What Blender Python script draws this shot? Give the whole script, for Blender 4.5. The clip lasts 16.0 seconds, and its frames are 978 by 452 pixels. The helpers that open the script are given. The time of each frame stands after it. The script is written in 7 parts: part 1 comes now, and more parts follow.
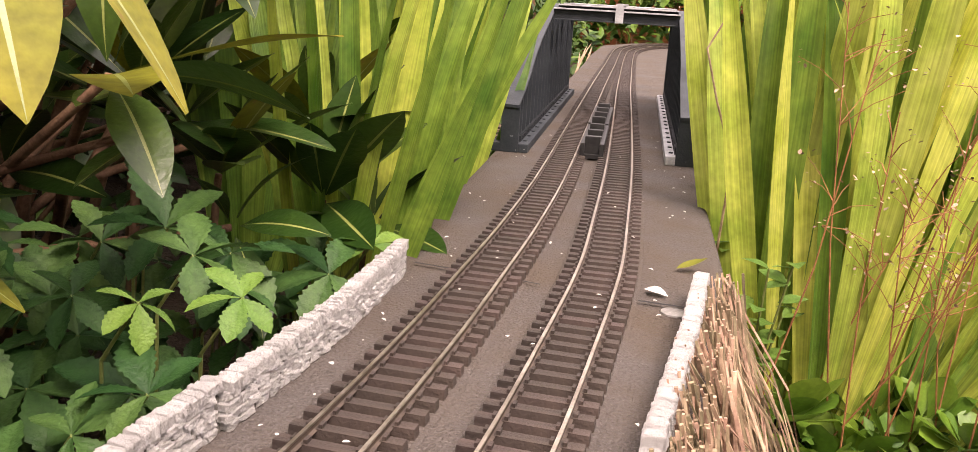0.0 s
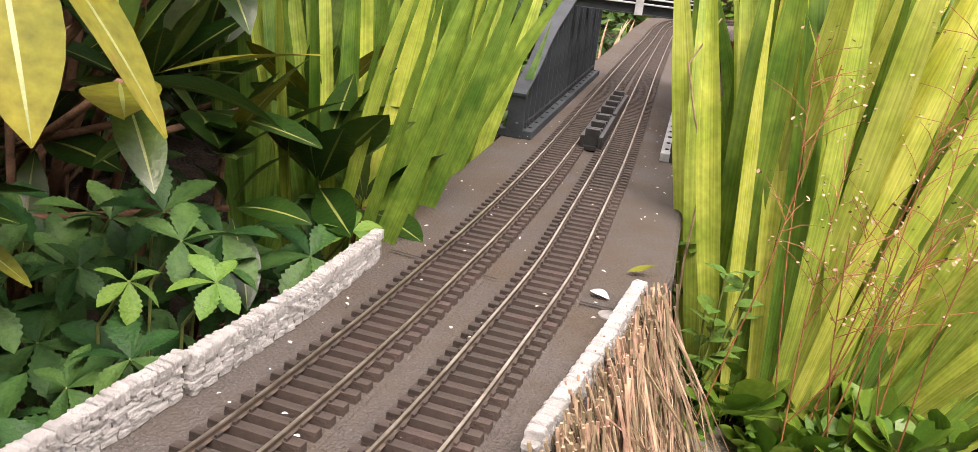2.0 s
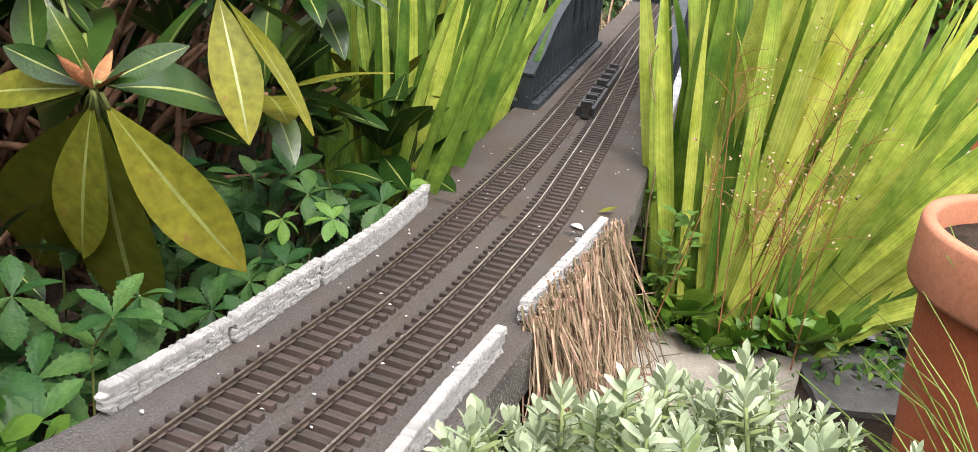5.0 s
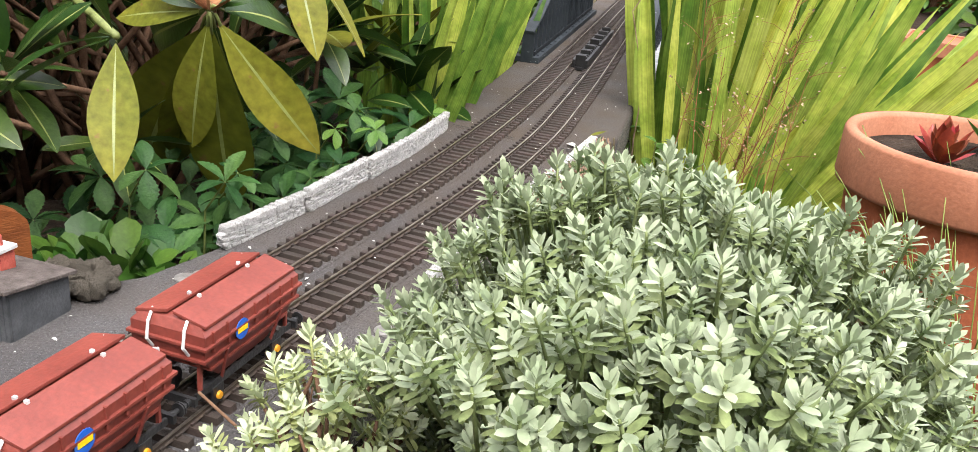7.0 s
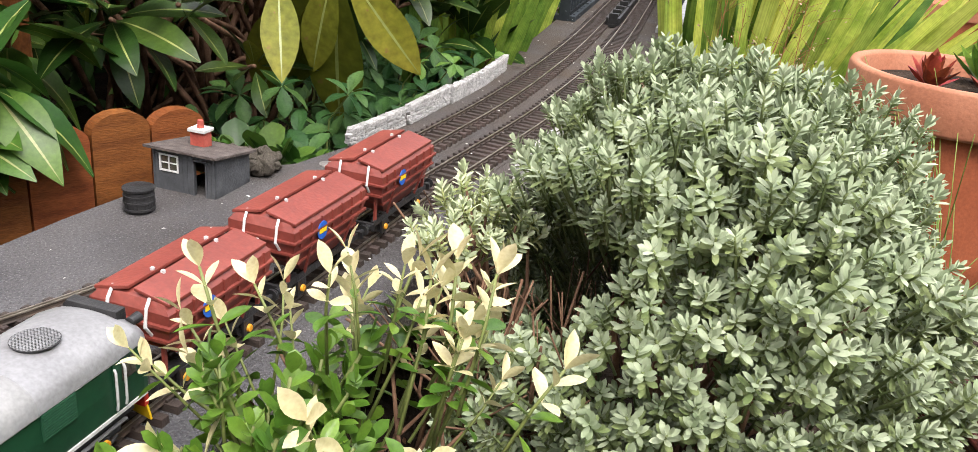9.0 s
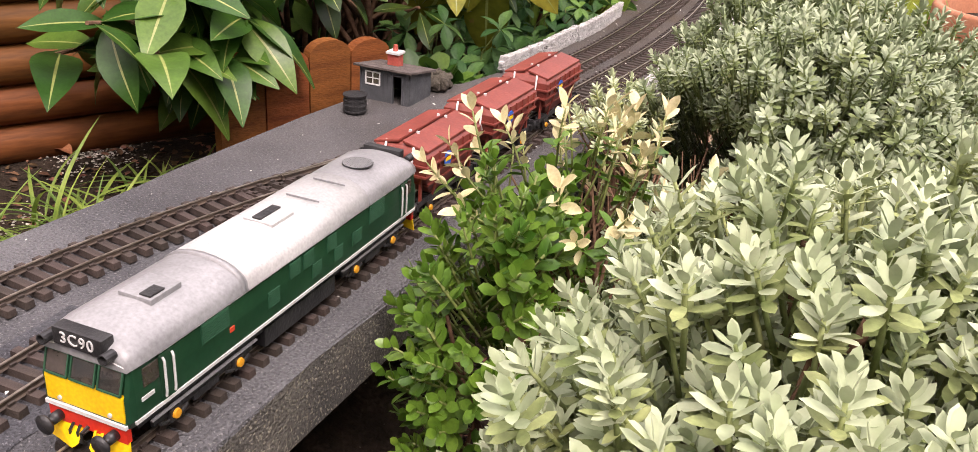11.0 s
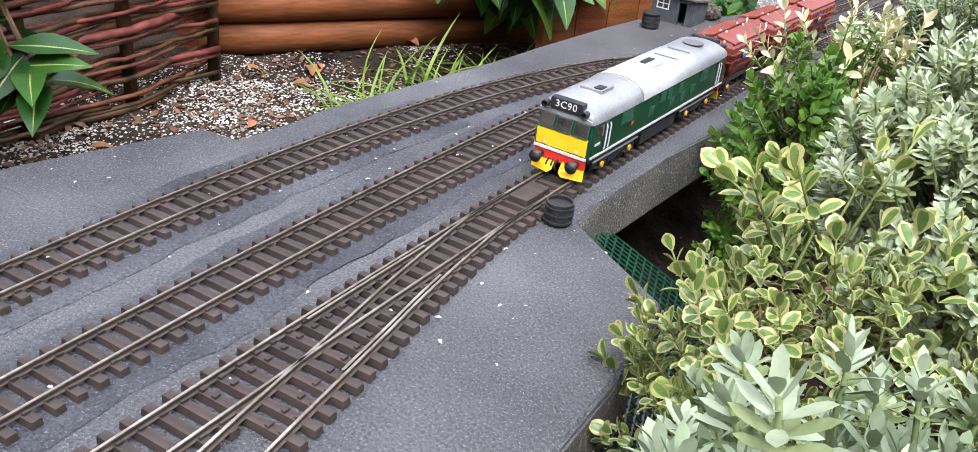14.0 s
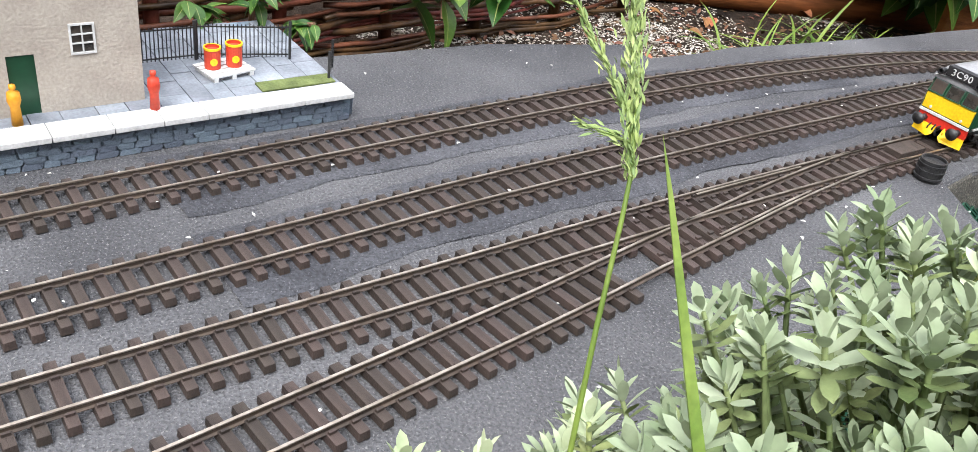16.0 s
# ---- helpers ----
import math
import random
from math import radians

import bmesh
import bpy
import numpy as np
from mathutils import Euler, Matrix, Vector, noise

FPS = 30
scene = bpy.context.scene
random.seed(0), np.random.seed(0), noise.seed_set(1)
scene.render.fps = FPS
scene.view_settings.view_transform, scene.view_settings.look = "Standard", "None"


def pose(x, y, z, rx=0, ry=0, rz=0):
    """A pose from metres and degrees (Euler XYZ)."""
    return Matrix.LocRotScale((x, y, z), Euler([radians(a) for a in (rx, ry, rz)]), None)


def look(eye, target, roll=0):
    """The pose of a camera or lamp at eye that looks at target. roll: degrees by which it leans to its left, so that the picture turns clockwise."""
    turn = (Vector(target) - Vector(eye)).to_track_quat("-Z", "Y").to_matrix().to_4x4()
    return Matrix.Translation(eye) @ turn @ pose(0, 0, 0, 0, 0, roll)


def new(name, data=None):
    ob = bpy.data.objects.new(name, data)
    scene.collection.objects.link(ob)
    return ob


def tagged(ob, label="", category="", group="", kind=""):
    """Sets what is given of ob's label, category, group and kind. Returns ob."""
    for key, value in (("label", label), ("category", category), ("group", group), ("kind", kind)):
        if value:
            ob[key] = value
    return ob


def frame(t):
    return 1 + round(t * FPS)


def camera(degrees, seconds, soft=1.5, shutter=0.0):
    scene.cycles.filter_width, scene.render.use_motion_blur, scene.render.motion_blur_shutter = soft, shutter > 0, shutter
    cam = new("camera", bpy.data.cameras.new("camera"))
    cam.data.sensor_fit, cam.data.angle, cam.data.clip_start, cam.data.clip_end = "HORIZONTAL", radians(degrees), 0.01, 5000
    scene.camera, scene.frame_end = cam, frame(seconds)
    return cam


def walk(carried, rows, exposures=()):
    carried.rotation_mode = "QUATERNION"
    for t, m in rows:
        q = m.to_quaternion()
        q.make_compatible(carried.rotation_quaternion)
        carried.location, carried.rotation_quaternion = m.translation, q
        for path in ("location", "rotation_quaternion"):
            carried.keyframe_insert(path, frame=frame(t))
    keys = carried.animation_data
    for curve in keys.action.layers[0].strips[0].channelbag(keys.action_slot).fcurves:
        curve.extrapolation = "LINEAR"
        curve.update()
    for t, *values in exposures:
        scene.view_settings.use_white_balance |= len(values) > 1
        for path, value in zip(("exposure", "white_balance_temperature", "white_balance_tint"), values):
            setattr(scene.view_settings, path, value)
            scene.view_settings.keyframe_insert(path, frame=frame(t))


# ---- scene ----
cam = camera(57.0, 16.0, soft=0.8)
PATH = [
    (0, (-0.00051, -0.62371, 0.20825), (-0.16697, 0.33068, -0.03961), 3.40),
    (0.5, (0.00374, -0.63275, 0.21263), (-0.17142, 0.31910, -0.03896), 3.43),
    (1, (0.01894, -0.64290, 0.21974), (-0.16942, 0.30494, -0.03739), 3.41),
    (1.5, (0.04567, -0.65013, 0.23508), (-0.15371, 0.29483, -0.02435), 3.71),
    (2, (0.07025, -0.67513, 0.26778), (-0.13670, 0.25632, -0.03150), 6.88),
    (2.5, (0.08941, -0.69231, 0.28693), (-0.11400, 0.22503, -0.05528), 7.97),
    (3, (0.11221, -0.73376, 0.31206), (-0.10215, 0.18253, -0.02626), 8.16),
    (3.5, (0.13148, -0.78651, 0.34279), (-0.09487, 0.12657, 0.00361), 7.68),
    (6, (0.16899, -1.12080, 0.38535), (-0.04537, -0.21401, 0.02235), 5.22),
    (6.5, (0.18515, -1.16938, 0.37871), (-0.02874, -0.26239, 0.01592), 5.52),
    (7, (0.20997, -1.24763, 0.36833), (-0.00913, -0.34354, 0.00143), 5.63),
    (7.5, (0.21957, -1.30653, 0.35563), (-0.00414, -0.40416, -0.01273), 5.98),
    (8, (0.21900, -1.37622, 0.34900), (-0.00553, -0.47580, -0.02359), 6.10),
    (8.5, (0.19716, -1.44340, 0.34607), (-0.02349, -0.54357, -0.03026), 5.66),
    (11, (0.20293, -1.77112, 0.36106), (-0.09503, -0.91548, -0.06215), 4.36),
    (11.5, (0.20322, -1.87187, 0.35491), (-0.13606, -1.03803, -0.08051), 4.03),
    (12, (0.20426, -1.95495, 0.33998), (-0.15239, -1.13587, -0.10936), 4.32),
    (12.5, (0.20084, -1.99655, 0.35444), (-0.16622, -1.18464, -0.09951), 4.54),
    (13, (0.19794, -2.03907, 0.35882), (-0.18233, -1.23652, -0.10086), 5.03),
    (13.5, (0.20962, -2.10761, 0.37288), (-0.18011, -1.31069, -0.08868), 5.60),
    (14, (0.21658, -2.19079, 0.37289), (-0.22514, -1.42394, -0.09275), 6.49),
    (14.5, (0.23460, -2.24144, 0.37363), (-0.31179, -1.55449, -0.10550), 6.47),
    (15, (0.25245, -2.27892, 0.37847), (-0.35323, -1.65112, -0.11043), 6.82),
    (15.5, (0.28720, -2.30770, 0.37631), (-0.35132, -1.71838, -0.11865), 7.53),
    (16, (0.29529, -2.35694, 0.37632), (-0.37711, -1.83999, -0.15343), 8.84),
]
walk(cam, [(t, look(eye, target, roll)) for t, eye, target, roll in PATH],
     exposures=((0, 2.12, 7800, 30), (3.5, 2.0, 6900, 16), (7, 1.88, 6550, 14), (8.5, 1.78, 6550, 14), (11, 1.62, 7150, 27), (12.3, 1.75, 5700, 20), (14.5, 1.85, 6050, 15), (16, 1.8, 6250, 12)))

# ---- world and light: bright overcast sky ----
world = bpy.data.worlds.new("overcast")
scene.world = world
world.use_nodes = True
wn = world.node_tree.nodes
sky = wn.new("ShaderNodeTexSky")
sky.sky_type = "NISHITA"
sky.sun_disc = False
sky.sun_elevation, sky.sun_rotation = radians(58), radians(215)
sky.air_density, sky.dust_density, sky.ozone_density = 1.0, 4.0, 0.4
mixw = wn.new("ShaderNodeMixRGB")
mixw.inputs[0].default_value = 0.8
mixw.inputs[2].default_value = (9.0, 9.2, 9.6, 1)
world.node_tree.links.new(sky.outputs[0], mixw.inputs[1])
# an overcast sky is about three times brighter overhead than at the horizon
wtc, wsep, wmap, wmul = wn.new("ShaderNodeTexCoord"), wn.new("ShaderNodeSeparateXYZ"), wn.new("ShaderNodeMapRange"), wn.new("ShaderNodeVectorMath")
wmul.operation = "SCALE"
wmap.inputs["To Min"].default_value, wmap.inputs["To Max"].default_value = 0.42, 1.26
wl = world.node_tree.links
wl.new(wtc.outputs["Generated"], wsep.inputs[0])
wl.new(wsep.outputs["Z"], wmap.inputs["Value"])
wl.new(mixw.outputs[0], wmul.inputs[0])
wl.new(wmap.outputs[0], wmul.inputs["Scale"])
wl.new(wmul.outputs[0], wn["Background"].inputs[0])
wn["Background"].inputs[1].default_value = 0.11
sun = new("sun", bpy.data.lights.new("sun", "SUN"))
sun.data.energy, sun.data.angle, sun.data.color = 1.5, radians(25), (1.0, 0.97, 0.92)
sun.matrix_world = look((2.5, -3.0, 6.0), (0, 0, 0))


# ---- materials ----
def material(name, c1, c2, rough=0.7, scale=60.0, bump=0.3, metal=0.0, fine=400.0, speck=None, speck_at=0.68,
             vary=0.0, island=0.0, trans=0.0, coat=0.0, stretch=(1, 1, 1), spec=0.5, dist=0.002, speck_scale=0.0, grainy=0.35):
    m = bpy.data.materials.new(name)
    m.use_nodes = True
    n, l = m.node_tree.nodes, m.node_tree.links
    b = n["Principled BSDF"]
    tc = n.new("ShaderNodeTexCoord")
    mp = n.new("ShaderNodeMapping")
    mp.inputs["Scale"].default_value = stretch
    l.new(tc.outputs["Object"], mp.inputs[0])
    big = n.new("ShaderNodeTexNoise")
    big.inputs["Scale"].default_value, big.inputs["Detail"].default_value = scale, 5
    small = n.new("ShaderNodeTexNoise")
    small.inputs["Scale"].default_value, small.inputs["Detail"].default_value = fine, 3
    l.new(mp.outputs[0], big.inputs["Vector"])
    l.new(mp.outputs[0], small.inputs["Vector"])
    ramp = n.new("ShaderNodeValToRGB")
    ramp.color_ramp.elements[0].position, ramp.color_ramp.elements[1].position = 0.3, 0.7
    ramp.color_ramp.elements[0].color, ramp.color_ramp.elements[1].color = (*c1, 1), (*c2, 1)
    l.new(big.outputs["Fac"], ramp.inputs[0])
    colour = ramp.outputs[0]
    grain = n.new("ShaderNodeMixRGB")
    grain.blend_type, grain.inputs[0].default_value = "OVERLAY", grainy
    l.new(colour, grain.inputs[1])
    l.new(small.outputs["Fac"], grain.inputs[2])
    colour = grain.outputs[0]
    if vary or island:
        info = n.new("ShaderNodeObjectInfo") if vary else n.new("ShaderNodeNewGeometry")
        value = info.outputs["Random"] if vary else info.outputs["Random Per Island"]
        hsv = n.new("ShaderNodeHueSaturation")
        rng = n.new("ShaderNodeMapRange")
        rng.inputs["To Min"].default_value, rng.inputs["To Max"].default_value = 1 - (vary or island), 1 + (vary or island)
        l.new(value, rng.inputs["Value"])
        l.new(rng.outputs[0], hsv.inputs["Value"])
        hue = n.new("ShaderNodeMapRange")
        hue.inputs["To Min"].default_value, hue.inputs["To Max"].default_value = 0.5 + 0.06 * (vary or island), 0.5 - 0.06 * (vary or island)
        l.new(value, hue.inputs["Value"])
        l.new(hue.outputs[0], hsv.inputs["Hue"])
        l.new(colour, hsv.inputs["Color"])
        colour = hsv.outputs[0]
    if speck:
        sp = n.new("ShaderNodeTexNoise")
        sp.inputs["Scale"].default_value, sp.inputs["Detail"].default_value = speck_scale or scale * 5, 4
        l.new(tc.outputs["Object"], sp.inputs["Vector"])
        cut = n.new("ShaderNodeMapRange")
        cut.inputs["From Min"].default_value, cut.inputs["From Max"].default_value = speck_at, speck_at + 0.05
        l.new(sp.outputs["Fac"], cut.inputs["Value"])
        mx = n.new("ShaderNodeMixRGB")
        l.new(cut.outputs[0], mx.inputs[0])
        l.new(colour, mx.inputs[1])
        mx.inputs[2].default_value = (*speck, 1)
        colour = mx.outputs[0]
    l.new(colour, b.inputs["Base Color"])
    b.inputs["Roughness"].default_value, b.inputs["Metallic"].default_value = rough, metal
    b.inputs["Specular IOR Level"].default_value = spec
    b.inputs["Coat Weight"].default_value = coat
    if bump:
        bp = n.new("ShaderNodeBump")
        bp.inputs["Strength"].default_value, bp.inputs["Distance"].default_value = bump, dist
        add = n.new("ShaderNodeMath")
        l.new(big.outputs["Fac"], add.inputs[0])
        l.new(small.outputs["Fac"], add.inputs[1])
        l.new(add.outputs[0], bp.inputs["Height"])
        l.new(bp.outputs[0], b.inputs["Normal"])
    if trans:
        t = n.new("ShaderNodeBsdfTranslucent")
        l.new(colour, t.inputs[0])
        mix = n.new("ShaderNodeMixShader")
        mix.inputs[0].default_value = trans
        l.new(b.outputs[0], mix.inputs[1])
        l.new(t.outputs[0], mix.inputs[2])
        l.new(mix.outputs[0], n["Material Output"].inputs[0])
    return m


def streaked(name, c1, c2, rough=0.42, bands=3.2, vary=0.24, trans=0.38):
    """Leaf blades with stripes along their length."""
    m = material(name, c1, c2, rough, 14, 0.0, vary=vary, trans=trans, fine=60)
    n, l = m.node_tree.nodes, m.node_tree.links
    uv = n.new("ShaderNodeUVMap")
    mp = n.new("ShaderNodeMapping")
    mp.inputs["Scale"].default_value = (bands * 1.8, 0.6, 1)
    l.new(uv.outputs[0], mp.inputs[0])
    ns = n.new("ShaderNodeTexNoise")
    ns.inputs["Scale"].default_value, ns.inputs["Detail"].default_value = 2.0, 4
    l.new(mp.outputs[0], ns.inputs["Vector"])
    b = n["Principled BSDF"]
    old = b.inputs["Base Color"].links[0].from_socket
    mx = n.new("ShaderNodeMixRGB")
    mx.blend_type, mx.inputs[0].default_value = "OVERLAY", 0.8
    l.new(old, mx.inputs[1])
    l.new(ns.outputs["Fac"], mx.inputs[2])
    l.new(mx.outputs[0], b.inputs["Base Color"])
    l.new(mx.outputs[0], n["Translucent BSDF"].inputs[0])
    bp = n.new("ShaderNodeBump")
    bp.inputs["Strength"].default_value, bp.inputs["Distance"].default_value = 0.6, 0.002
    l.new(ns.outputs["Fac"], bp.inputs["Height"])
    l.new(bp.outputs[0], b.inputs["Normal"])
    return m


